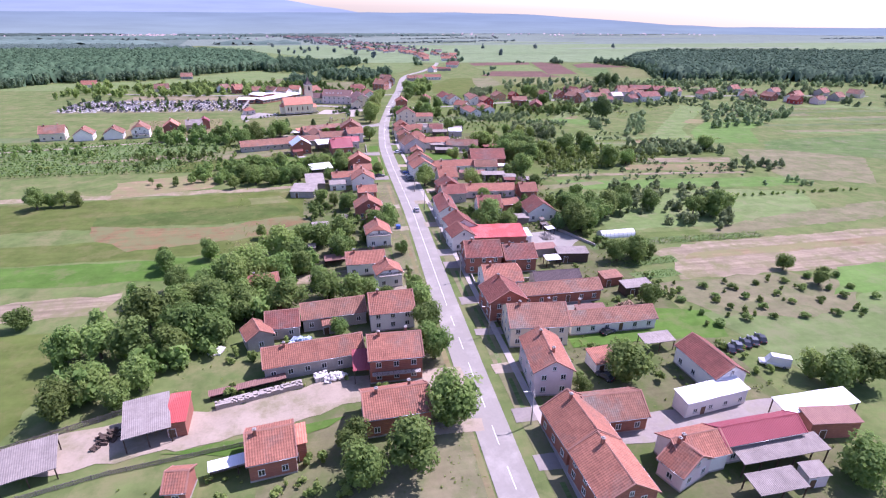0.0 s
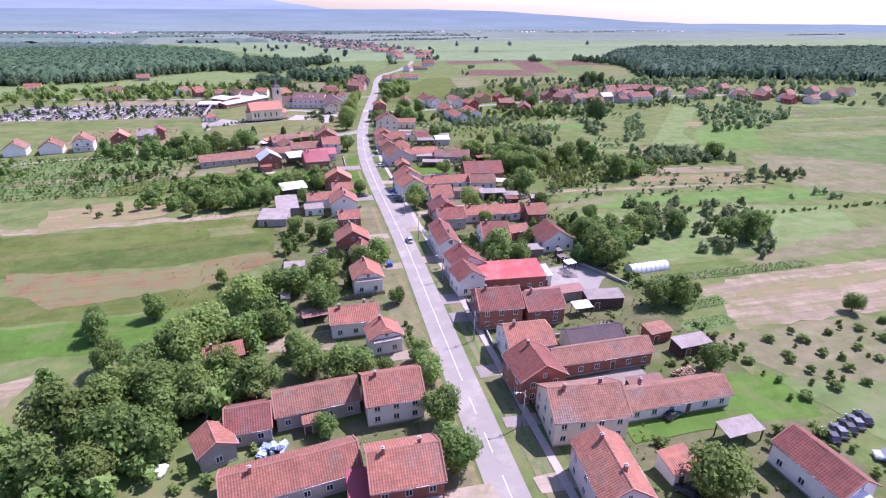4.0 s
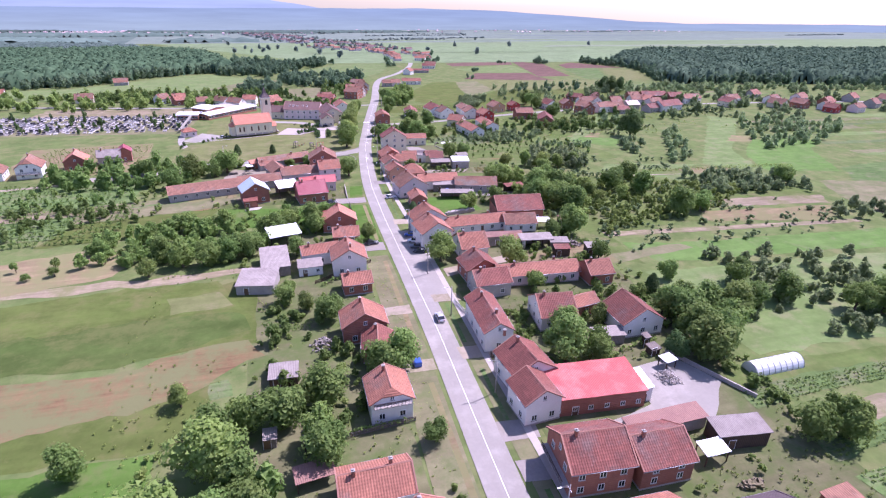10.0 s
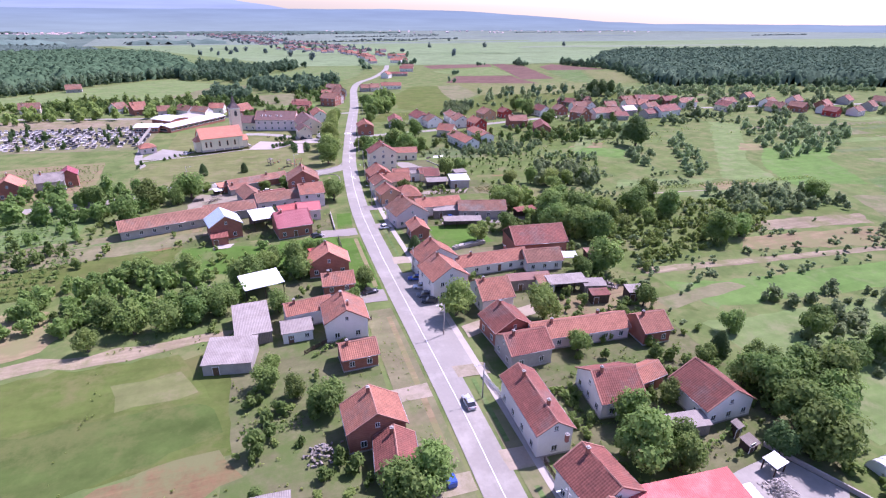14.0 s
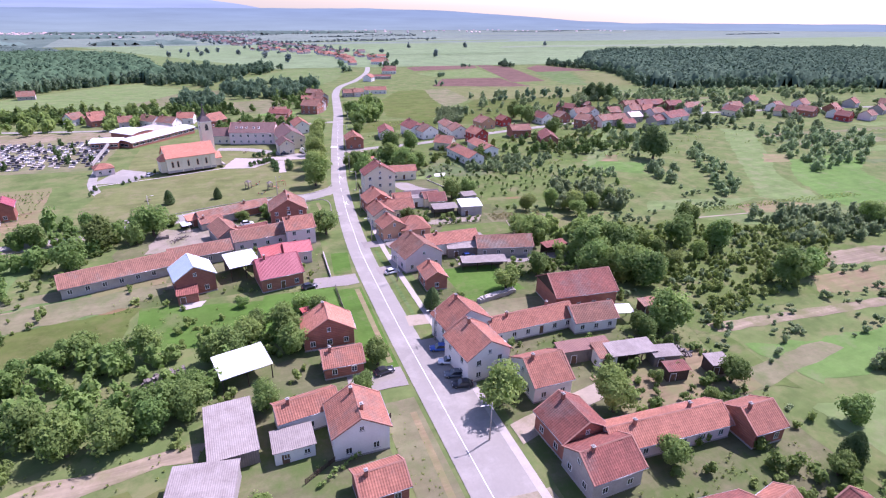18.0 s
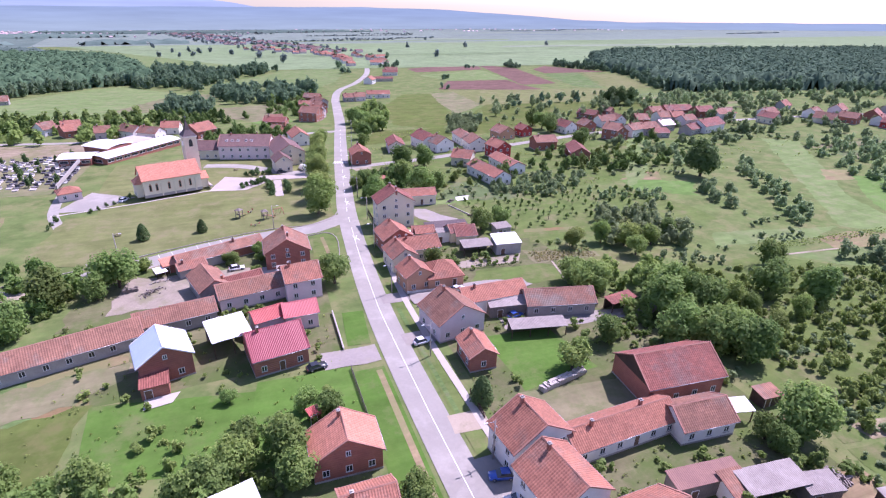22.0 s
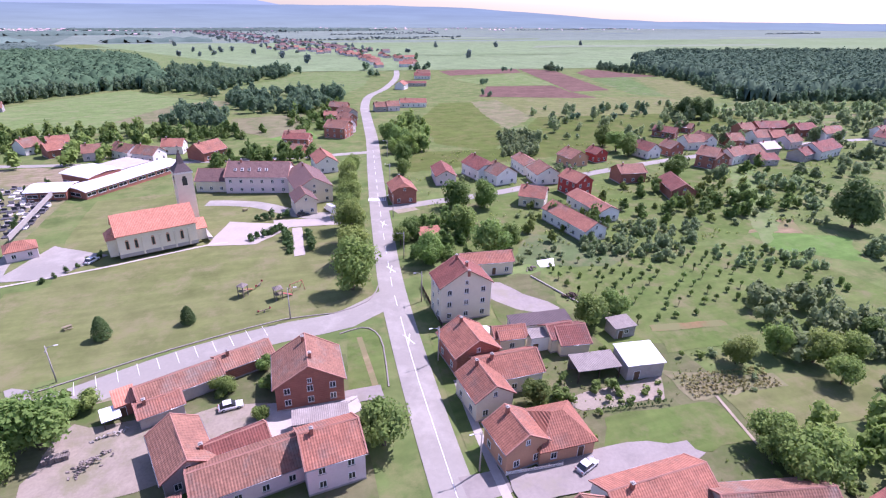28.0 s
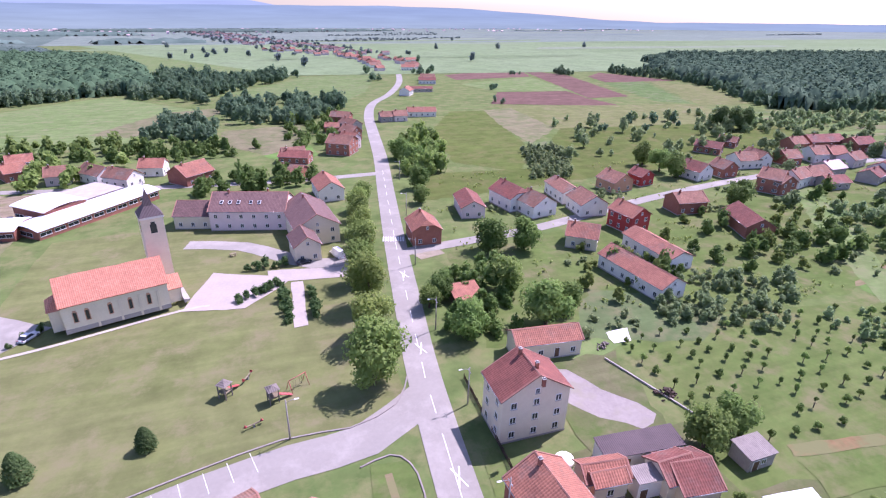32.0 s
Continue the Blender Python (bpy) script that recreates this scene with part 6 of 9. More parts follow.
plot("dry grassy yard behind the tall white house", [(56, 345), (72, 345), (77, 367), (57, 367)], "yard_earth", 0.10, "yard")
plot("worn grey concrete fan in the yard", [(58, 366), (64, 364), (72, 348), (68, 346), (62, 351), (57, 359)], "paving", 0.13, "driveway")
plot("white sheet lying on the ground", [(79, 373.6), (84.6, 373.4), (82.6, 369), (78, 369.2)], "grave_pale", 0.14, "sheet")
plot("pale dusty farmyard", [(-31, 319), (-12, 320), (-7, 327), (4, 330), (5, 335), (-9, 335), (-18, 335.6), (-27, 338), (-30, 332)], "court_dust", 0.125, "yard")
pad("grey concrete courtyard", [(2, 322), (20, 327), (20, 331), (4, 334)], "concrete")
plot("pale dusty builder yard with tyre marks", [(-58, 86), (-44, 88), (-27, 88.5), (-6, 93.5), (4, 95), (5, 88), (-5, 84), (-15, 81), (-33, 79), (-56, 77)], "gravel", 0.13, "yard")
plot("green grass strip beside the builder yard", [(-33, 78.6), (-15, 80.6), (-1, 82.6), (-4, 80), (-19, 75.5)], "grass_lush", 0.15, "lawn")
pad("dry earth yard under the trees", [(-8, 52), (20, 52), (20, 72), (4, 72)], "grass_dry", 0.1)
pad("concrete yard before the garages", [(52, 96), (80, 96), (80, 100), (52, 101)], "grass_lush", 0.12)
pad("concrete yard beside the wing", [(46, 110), (66, 112), (66, 116), (46, 115)], "paving", 0.12)
pad("dry grass yard", [(-14, 139), (2, 137), (4, 146), (-14, 144)], "straw", 0.12)
pad("trodden garden earth under the sheds", [(60, 208), (92, 212), (90, 228), (60, 226)], "soil", 0.10)
pad("pale gravel drive", [(38, 214), (60, 220), (60, 224), (38, 219)], "gravel", 0.12)
patch("lawn", "pale mown lawn between church and school", [(-50, 428), (36, 432), (0, 470), (-50, 466)], "lawn_pale", 0.05, cat="lawn")
pad("stone-paved church forecourt", [(-10, 411), (4, 408), (16, 421), (-4, 430)], "paving_pale", 0.12)
pad("paved walk to the church", [(10, 420), (34, 417), (34, 423), (10, 427)], "paving_pale", 0.13)
pad("paved monument walk", [(14, 396), (17, 396), (18, 418), (15, 418)], "paving_pale", 0.14)
pad("grey paved cemetery forecourt", [(-60, 402), (-46, 400), (-36, 412), (-52, 424)], "asphalt", 0.12)
strip("pavement_church", "pale curved footpath round the church", [(-60, 398), (-42, 402), (-32, 404.5), (-10, 411.5), (-4, 412)], 0.9, "kerb_stone", 0.12, "pavement")
strip("road_cemetery", "narrow grey asphalt lane to the cemetery", [(-36, 344), (-44, 362), (-54, 384), (-60, 402), (-62, 425)], 3.4, "asphalt", 0.09)
strip("pavement_monastery", "grey asphalt yard before the monastery", [(36, 428), (22, 428), (4, 446), (-12, 452)], 6.0, "asphalt", 0.10, "pavement")
strip("road_lane", "pale narrow lane before the western houses", [(-36, 344), (-52, 336), (-73, 333), (-95, 328), (-118, 324), (-141, 318), (-200, 306)], 3.0, "gravel", 0.09)
strip("road_school", "pale lane behind the school", [(60, 512), (20, 512), (-40, 520), (-110, 535), (-200, 560)], 5, "asphalt", 0.09)
strip("pavement_side", "gravel shoulder where the side street meets the road", [(50, 426), (58, 428)], 9, "gravel", 0.07, "pavement")

# ---- painted lines ----
def centre_x(y):
    for (x0, y0), (x1, y1) in zip(MAIN, MAIN[1:]):
        if y0 <= y <= y1:
            return x0 + (x1 - x0) * (y - y0) / (y1 - y0)
    return MAIN[-1][0]


def dash(name, x0, y0, x1, y1, w=0.14, lift=0.115):
    d = Vector((x1 - x0, y1 - y0))
    n = Vector((d.y, -d.x)).normalized() * w / 2
    pts = [(x0 - n.x, y0 - n.y), (x0 + n.x, y0 + n.y), (x1 + n.x, y1 + n.y), (x1 - n.x, y1 - n.y)]
    return part(name, mesh(name, [(x, y, gz(x, y) + lift) for x, y in pts], [(0, 1, 2, 3)], "paint_white"), road)


y = 20.0
while y < 520:
    if 112 < y < 345:
        dash("centre_line", centre_x(y) + 0.1, y, centre_x(y + 9.5) + 0.1, y + 9.5, 0.13)
        y += 9.6
    else:
        dash("centre_line", centre_x(y) + 0.1, y, centre_x(y + 5) + 0.1, y + 5, 0.14)
        y += 10.0
for k in range(9):
    dash("crossing_bar", 44.0 + k * 0.72, 437.5 - k * 0.22, 44.9 + k * 0.72, 441.0 - k * 0.22, 0.42)
for cy in (346, 380, 414):
    cx = centre_x(cy) + 0.6
    dash("cross_mark", cx - 0.7, cy - 2.0, cx + 0.7, cy + 2.0, 0.25, 0.118)
    dash("cross_mark", cx + 0.7, cy - 2.0, cx - 0.7, cy + 2.0, 0.25, 0.121)
for k in range(11):
    bx, by = 4.0 - 3.4 * k, 360.8 - 1.0 * k
    dash("bay_line", bx, by, bx + 1.1, by - 4.3, 0.09, 0.11)
strip("kerb_lane", "pale stone kerb along the lane", [(33, 372), (29, 365), (20, 361.5), (9, 362.2), (-14, 357), (-35, 350), (-60, 343)], 0.28, "paving", 0.2, "kerb", thick=0.25)
strip("kerb_corner", "pale stone kerb round the grass corner", [(20, 352.5), (25, 353.6), (27.6, 351), (28, 345), (26, 332)], 0.25, "paving", 0.2, "kerb", thick=0.25)

# ---- trees ----
def leaf_cloud(seed, n, size, lobes=11, squash=0.9, core=True, cone=False):
    """A crown of unit radius: many small leaf sprays over several rounded lobes, round a thin dense core."""
    rs = np.random.RandomState(seed)
    if cone:
        h = rs.rand(n) ** 0.8
        rad = np.sqrt(1 - h) * np.minimum(1, 0.55 + 3 * h) * (0.8 + 0.25 * np.abs(np.sin(h * 17 + 3 * rs.rand(n)))) * (0.65 + 0.35 * rs.rand(n))
        a = rs.rand(n) * 2 * np.pi
        pts = np.stack([rad * np.cos(a), rad * np.sin(a), h * 2 - 1], 1)
        nor = np.stack([np.cos(a), np.sin(a), np.full(n, 0.5)], 1)
    else:
        c = rs.normal(size=(lobes, 3))
        c /= np.linalg.norm(c, axis=1)[:, None]
        c *= (0.30 + 0.38 * rs.rand(lobes))[:, None]
        c[:, 2] *= squash
        rr = 0.30 + 0.24 * rs.rand(lobes)
        which = rs.randint(0, lobes, n)
        d = rs.normal(size=(n, 3))
        d /= np.linalg.norm(d, axis=1)[:, None]
        pts = c[which] + d * (rr[which] * (0.72 + 0.42 * rs.rand(n)))[:, None]
        nor = d
    nor = nor + rs.normal(size=(n, 3)) * 0.5 + np.array([0.0, 0.0, 0.4])
    nor /= np.linalg.norm(nor, axis=1)[:, None]
    ref = rs.normal(size=(n, 3))
    t1 = np.cross(nor, ref)
    t1 /= np.linalg.norm(t1, axis=1)[:, None] + 1e-9
    t2 = np.cross(nor, t1)
    s = (size * (0.6 + 0.9 * rs.rand(n)))[:, None]
    quad = np.stack([pts - t1 * s - t2 * s * 0.7, pts + t1 * s - t2 * s * 0.7, pts + t1 * s * 0.2 + t2 * s * 1.1], 1).reshape(-1, 3)
    tris = []
    if core and not cone:
        for k in range(lobes):
            m = len(quad)
            ring_pts = []
            for zz in (-0.75, 0.0, 0.75):
                q = math.sqrt(1 - zz * zz)
                for j in range(6):
                    g = j * math.pi / 3 + zz
                    ring_pts.append(c[k] + rr[k] * 0.6 * np.array([q * math.cos(g), q * math.sin(g), zz]))
            quad = np.vstack([quad, ring_pts])
            for b in (0, 6):
                for j in range(6):
                    tris.append((m + b + j, m + b + (j + 1) % 6, m + b + 6 + (j + 1) % 6, m + b + 6 + j))
            tris += [tuple(m + 12 + j for j in range(6)), tuple(m + 5 - j for j in range(6))]
    faces = np.arange(n * 3).reshape(n, 3).tolist() + tris
    return quad, faces


def crown_mesh(name, material, *args, **kw):
    v, f = leaf_cloud(*args, **kw)
    return mesh(name, v.tolist(), f, material)


CROWNS = {
    "broad": [crown_mesh("crown", "leaf", s, 3000, 0.056, 12 + s % 5) for s in range(1, 7)],
    "light": [crown_mesh("crown", "leaf_light", s, 4200, 0.046, 14, 1.15) for s in (21, 22)],
    "dark": [crown_mesh("crown", "leaf_dark", s, 3000, 0.056, 13) for s in (31, 32)],
    "fir": [crown_mesh("crown", "leaf_dark", s, 3000, 0.06, cone=True) for s in (41, 42)],
    "fruit": [crown_mesh("crown", "leaf", s, 520, 0.11, 6) for s in (51, 52, 53)],
}


def trunk_mesh(seed):
    """A tapered trunk with a slight lean and three limbs; unit height."""
    rs = random.Random(seed)
    verts, faces = [], []

    def limb(p0, p1, r0, r1, n=6):
        k0 = len(verts)
        for t in (0, 0.5, 1):
            p = Vector(p0).lerp(Vector(p1), t) + Vector((rs.uniform(-1, 1), rs.uniform(-1, 1), 0)) * 0.02
            r = r0 + (r1 - r0) * t
            for j in range(n):
                g = 2 * math.pi * j / n
                verts.append((p.x + r * math.cos(g), p.y + r * math.sin(g), p.z))
        for b in (0, n):
            for j in range(n):
                faces.append((k0 + b + j, k0 + b + (j + 1) % n, k0 + b + n + (j + 1) % n, k0 + b + n + j))

    limb((0, 0, -0.05), (0.02, 0.01, 0.72), 0.05, 0.025)
    for j in range(3):
        g = j * 2.1 + rs.random()
        limb((0.01, 0.0, 0.32 + 0.1 * j), (0.24 * math.cos(g), 0.24 * math.sin(g), 0.66 + 0.08 * j), 0.022, 0.008)
    return mesh("trunk", verts, faces, "bark", True)


TRUNKS = [trunk_mesh(s) for s in range(3)]
TREE_LABEL = {"broad": "leafy green broad-leaved garden tree", "light": "light green full-crowned roadside tree", "dark": "dense dark green tree", "fir": "dark green conical evergreen on grass", "fruit": "small young fruit tree in grass"}
tree_rnd = random.Random(11)


def tree(x, y, h, r, kind="broad", group="garden trees", label=""):
    base = new("tree")
    base.matrix_basis = pose(x, y, gz(x, y), 0, 0, tree_rnd.uniform(0, 360))
    if not label:
        label = TREE_LABEL[kind] if h > 4.5 or kind in ("fir", "fruit") else "low rounded green garden shrub"
    tagged(base, label, "tree" if h > 4.5 or kind in ("fir", "fruit") else "shrub", group)
    part("trunk", tree_rnd.choice(TRUNKS), base, at=Matrix.Diagonal((h * 0.8, h * 0.8, h * 0.75, 1)))
    ch = h * 0.94 if kind == "fir" else min(h * 0.93, r * 2.25)
    part("crown", tree_rnd.choice(CROWNS[kind]), base, at=Matrix.Translation((0, 0, h - ch * 0.5)) @ Matrix.Diagonal((r * tree_rnd.uniform(1.0, 1.18), r * tree_rnd.uniform(1.0, 1.18), ch * 0.56, 1)))
    return base


def inside(p, poly):
    x, y = p
    hit = False
    for (x0, y0), (x1, y1) in zip(poly, poly[1:] + poly[:1]):
        if (y0 > y) != (y1 > y) and x < (x1 - x0) * (y - y0) / (y1 - y0) + x0:
            hit = not hit
    return hit


LUMPS = [leaf_cloud(70 + k, 110, 0.21, 5, 0.8) for k in range(5)]
SPRIGS = [leaf_cloud(90 + k, 210, 0.16, 5, 0.85) for k in range(4)]


def thicket(name, label, poly, count, r0, r1, material, seed, tall=1.1, shapes=None, cat="woodland", points=None, sink=0.15):
    """Many trees or shrubs joined into one mesh, scattered over a polygon with even spacing."""
    rs = random.Random(seed)
    shapes = shapes or LUMPS
    xs, ys = [p[0] for p in poly], [p[1] for p in poly]
    placed, tries = [], 0
    if points:
        placed = [(x, y, rs.uniform(r0, r1)) for x, y in points]
    cell = {}
    while not points and len(placed) < count and tries < count * 12:
        tries += 1
        p = (rs.uniform(min(xs), max(xs)), rs.uniform(min(ys), max(ys)))
        if not inside(p, poly):
            continue
        r = rs.uniform(r0, r1)
        key = (int(p[0] / r1), int(p[1] / r1))
        near = [q for i in (-1, 0, 1) for j in (-1, 0, 1) for q in cell.get((key[0] + i, key[1] + j), ())]
        if any((p[0] - q[0]) ** 2 + (p[1] - q[1]) ** 2 < (0.72 * r) ** 2 for q in near):
            continue
        cell.setdefault(key, []).append(p)
        placed.append((*p, r))
    all_v, all_f, k = [], [], 0
    for x, y, r in placed:
        v, f = rs.choice(shapes)
        g = rs.uniform(0, 6.28)
        h = r * tall * rs.uniform(0.85, 1.25)
        c, s = math.cos(g) * r, math.sin(g) * r
        w = np.stack([v[:, 0] * c - v[:, 1] * s + x, v[:, 0] * s + v[:, 1] * c + y, v[:, 2] * h + gz(x, y) + h * (1 - sink)], 1)
        all_v.append(w)
        all_f += [tuple(i + k for i in q) for q in f]
        k += len(v)
    return tagged(new(name, mesh(name, np.vstack(all_v).tolist(), all_f, material)), label, cat, kind="stuff")


TUFTS = [leaf_cloud(110 + k, 14, 0.32, 3, 0.7, core=False) for k in range(4)]


def canopy(name, label, poly, h, cell, material, seed, grid=3.6, sprays=9000):
    """A closed wood seen from afar: a rounded top for every tree, uneven in height, with loose leaf sprays over it."""
    rs = np.random.RandomState(seed)
    xs, ys = [p[0] for p in poly], [p[1] for p in poly]
    nx, ny = int((max(xs) - min(xs)) / grid) + 2, int((max(ys) - min(ys)) / grid) + 2
    gx = min(xs) + grid * np.arange(nx)[:, None] + rs.uniform(-0.2, 0.2, (nx, ny)) * grid
    gy = min(ys) + grid * np.arange(ny)[None, :] + rs.uniform(-0.2, 0.2, (nx, ny)) * grid
    wob = 7 * np.sin(gx * 0.045 + seed) * np.sin(gy * 0.06) + rs.uniform(-4, 4, (nx, ny))
    px, py = gx + wob, gy - wob
    ins = np.zeros((nx, ny), bool)
    for (x0, y0), (x1, y1) in zip(poly, poly[1:] + poly[:1]):
        if y0 != y1:
            ins ^= ((y0 > py) != (y1 > py)) & (px < (x1 - x0) * (py - y0) / (y1 - y0) + x0)
    cx, cy = np.floor(gx / cell).astype(int), np.floor(gy / cell).astype(int)

    def rnd2(i, j, k):
        return np.modf(np.abs(np.sin(i * 12.9898 + j * 78.233 + k * 37.719 + seed) * 43758.5453))[0]

    best, tall = np.full((nx, ny), 1e9), np.zeros((nx, ny))
    for a in (-1, 0, 1):
        for b in (-1, 0, 1):
            i, j = cx + a, cy + b
            d = (gx - (i + 0.15 + 0.7 * rnd2(i, j, 1)) * cell) ** 2 + (gy - (j + 0.15 + 0.7 * rnd2(i, j, 2)) * cell) ** 2
            better = d < best
            best = np.where(better, d, best)
            tall = np.where(better, 0.78 + 0.44 * rnd2(i, j, 3), tall)
    dome = np.clip(1 - best / (0.62 * cell) ** 2, 0, 1) ** 0.6
    ground = np.array([[gz(float(gx[i, j]), float(gy[i, j])) for j in range(ny)] for i in range(nx)])
    inner = ins.copy()
    inner[1:-1, 1:-1] &= ins[:-2, 1:-1] & ins[2:, 1:-1] & ins[1:-1, :-2] & ins[1:-1, 2:]
    rim = inner.copy()
    for _ in range(2):
        core = rim.copy()
        core[1:-1, 1:-1] &= rim[:-2, 1:-1] & rim[2:, 1:-1] & rim[1:-1, :-2] & rim[1:-1, 2:]
        rim = core
    tall = np.where(rim, tall, tall * 0.72)
    top = ground + h * tall * (0.55 + 0.45 * dome) + rs.uniform(-0.25, 0.25, (nx, ny))
    z = np.where(inner, top, ground - 0.3)
    verts = np.stack([gx, gy, z], 2).reshape(-1, 3)
    ok = ins[:-1, :-1] & ins[1:, :-1] & ins[1:, 1:] & ins[:-1, 1:]
    i, j = np.nonzero(ok)
    k = i * ny + j
    faces = np.stack([k, k + ny, k + ny + 1, k + 1], 1).tolist()
    ii, jj = np.nonzero(inner)
    pick = rs.randint(0, len(ii), sprays)
    c = np.stack([gx[ii[pick], jj[pick]], gy[ii[pick], jj[pick]], top[ii[pick], jj[pick]]], 1) + rs.normal(size=(sprays, 3)) * 0.9
    c[:, 2] += rs.uniform(0.1, 0.9, sprays)
    u = rs.normal(size=(sprays, 3)) * np.array([1, 1, 0.3])
    v = rs.normal(size=(sprays, 3)) * np.array([1, 1, 0.3])
    s = rs.uniform(0.7, 1.5, (sprays, 1))
    u, v = u / np.linalg.norm(u, axis=1)[:, None] * s, v / np.linalg.norm(v, axis=1)[:, None] * s
    sprig = np.stack([c - u - v * 0.6, c + u - v * 0.6, c + v * 1.2], 1).reshape(-1, 3)
    n0 = len(verts)
    faces += (n0 + np.arange(sprays * 3).reshape(-1, 3)).tolist()
    return tagged(new(name, mesh(name, np.vstack([verts, sprig]).tolist(), faces, material, True)), label, "woodland", kind="stuff")

# ---- single trees ----
tree(18.8, 77.7, 11.1, 5.1, "broad")
tree(0.2, 73.7, 6.9, 3.0, "broad")
tree(1.3, 65.9, 9.2, 4.1, "broad")
tree(10.3, 67.5, 10.1, 4.5, "broad")
tree(19.2, 97.9, 9.5, 4.2, "broad")
tree(19.8, 109.4, 8.6, 3.8, "broad")
tree(20.2, 121.8, 7.5, 3.3, "broad")
tree(19.6, 127.7, 6.5, 2.8, "broad")
tree(57.9, 83.5, 9.6, 4.3, "broad")
tree(80.5, 111.5, 7.6, 3.3, "broad")
tree(46.9, 81.0, 4.0, 1.9, "broad")
tree(-1.3, 110.7, 5.3, 2.1, "broad")
tree(-25.3, 144.4, 11.4, 5.2, "broad")
tree(-17.6, 155.4, 11.3, 5.1, "broad")
tree(-6.9, 164.3, 10.1, 4.6, "broad")
tree(0.1, 158.5, 8.1, 3.6, "broad")
tree(-39.0, 160.5, 7.2, 3.1, "broad")
tree(-49.8, 152.6, 7.5, 3.3, "broad")
tree(-11.6, 145.6, 8.2, 3.6, "broad")
tree(-3.6, 128.9, 9.4, 4.2, "broad")
tree(-13.5, 124.1, 9.6, 4.3, "broad")
tree(-27.4, 137.6, 11.4, 5.2, "broad")
tree(-31.2, 126.0, 10.9, 4.9, "broad")
tree(-35.5, 115.4, 11.4, 5.2, "broad")
tree(-45.4, 121.0, 11.4, 5.2, "broad")
tree(-45.4, 108.3, 10.7, 4.9, "broad")
tree(-52.9, 110.5, 9.6, 4.3, "broad")
tree(-58.0, 109.3, 9.4, 4.2, "broad")
tree(-29.0, 112.9, 10.0, 4.5, "broad")
tree(-24.0, 121.0, 8.7, 3.9, "broad")
tree(-41.5, 97.7, 7.8, 3.4, "broad")
tree(-50.3, 96.8, 8.7, 3.9, "broad")
tree(-53.2, 91.8, 9.4, 4.2, "broad")
tree(-44.2, 93.0, 7.5, 3.2, "broad")
tree(-37.8, 108.7, 8.4, 3.7, "broad")
tree(-110.3, 216.4, 8.6, 3.8, "broad")
tree(-106.7, 218.1, 6.1, 2.6, "broad")
tree(-102.1, 218.7, 6.2, 2.6, "broad")
tree(-97.0, 217.9, 6.2, 2.6, "broad")
tree(-75.7, 126.6, 6.3, 2.7, "broad")
tree(107.9, 72.9, 10.5, 4.8, "broad")
tree(101.1, 73.0, 9.3, 4.1, "broad")
tree(98.4, 77.0, 7.1, 3.0, "broad")
tree(84.0, 51.0, 9.4, 4.2, "broad")
tree(209.6, 268.0, 9.4, 4.2, "broad")
tree(98.7, 198.8, 6.7, 2.8, "broad")
tree(95.1, 171.2, 9.4, 4.2, "broad")
tree(108.7, 179.4, 8.9, 4.0, "broad")
tree(121.6, 180.7, 9.0, 4.0, "broad")
tree(135.7, 172.1, 8.9, 3.9, "broad")
tree(148.9, 173.3, 9.0, 4.0, "broad")
tree(91.8, 140.7, 6.8, 2.9, "broad")
tree(97.0, 139.2, 5.3, 2.2, "broad")
tree(133.8, 124.1, 5.9, 2.4, "broad")
tree(136.7, 113.6, 6.2, 2.6, "broad")
tree(-40.5, 125.5, 8.8, 3.9, "broad")
tree(-37.2, 129.7, 8.3, 3.6, "broad")
tree(-29.3, 121.3, 9.5, 4.2, "broad")
tree(-24.6, 124.9, 9.1, 4.0, "broad")
tree(-28.1, 133.5, 6.8, 2.9, "broad")
tree(-20.7, 132.5, 7.9, 3.4, "broad")
tree(-36.3, 135.9, 8.7, 3.9, "broad")
tree(-43.6, 139.6, 7.9, 3.5, "broad")
tree(-31.4, 142.0, 9.3, 4.1, "broad")
tree(-51.1, 157.8, 6.0, 2.5, "broad")
tree(-6.6, 135.6, 7.3, 3.1, "broad")
tree(0.6, 153.8, 8.9, 3.9, "broad")
tree(2.9, 125.5, 8.8, 3.9, "broad")
tree(6.8, 125.8, 7.9, 3.5, "broad")
tree(11.7, 125.5, 5.0, 2.0, "broad")
tree(19.3, 154.2, 5.6, 2.3, "broad")
tree(13.0, 174.7, 9.1, 4.1, "broad")
tree(1.3, 168.5, 9.2, 4.1, "broad")
tree(-4.1, 168.0, 6.4, 2.7, "broad")
tree(82.9, 163.2, 11.4, 5.2, "broad")
tree(87.8, 178.2, 10.4, 4.7, "broad")
tree(88.6, 166.4, 10.4, 4.7, "broad")
tree(99.9, 174.8, 11.0, 5.0, "broad")
tree(85.3, 138.6, 8.8, 3.9, "broad")
tree(91.8, 137.0, 8.9, 3.9, "broad")
tree(52.3, 170.1, 11.4, 5.2, "broad")
tree(60.2, 170.8, 7.2, 3.1, "broad")
tree(38.9, 224.2, 9.7, 4.3, "broad")
tree(141.8, 169.4, 11.4, 5.2, "broad")
tree(116.2, 191.8, 9.3, 4.1, "broad")
tree(-12.6, 164.5, 7.4, 3.2, "broad")
tree(-12.6, 150.5, 8.4, 3.7, "broad")
tree(-17.4, 163.4, 8.3, 3.6, "broad")
tree(-25.0, 174.4, 5.1, 2.0, "broad")
tree(17.5, 175.5, 9.7, 4.3, "broad")
tree(-17.0, 144.1, 8.7, 3.9, "broad")
tree(84.7, 169.2, 10.4, 4.7, "broad")
tree(90.6, 181.5, 8.4, 3.7, "broad")
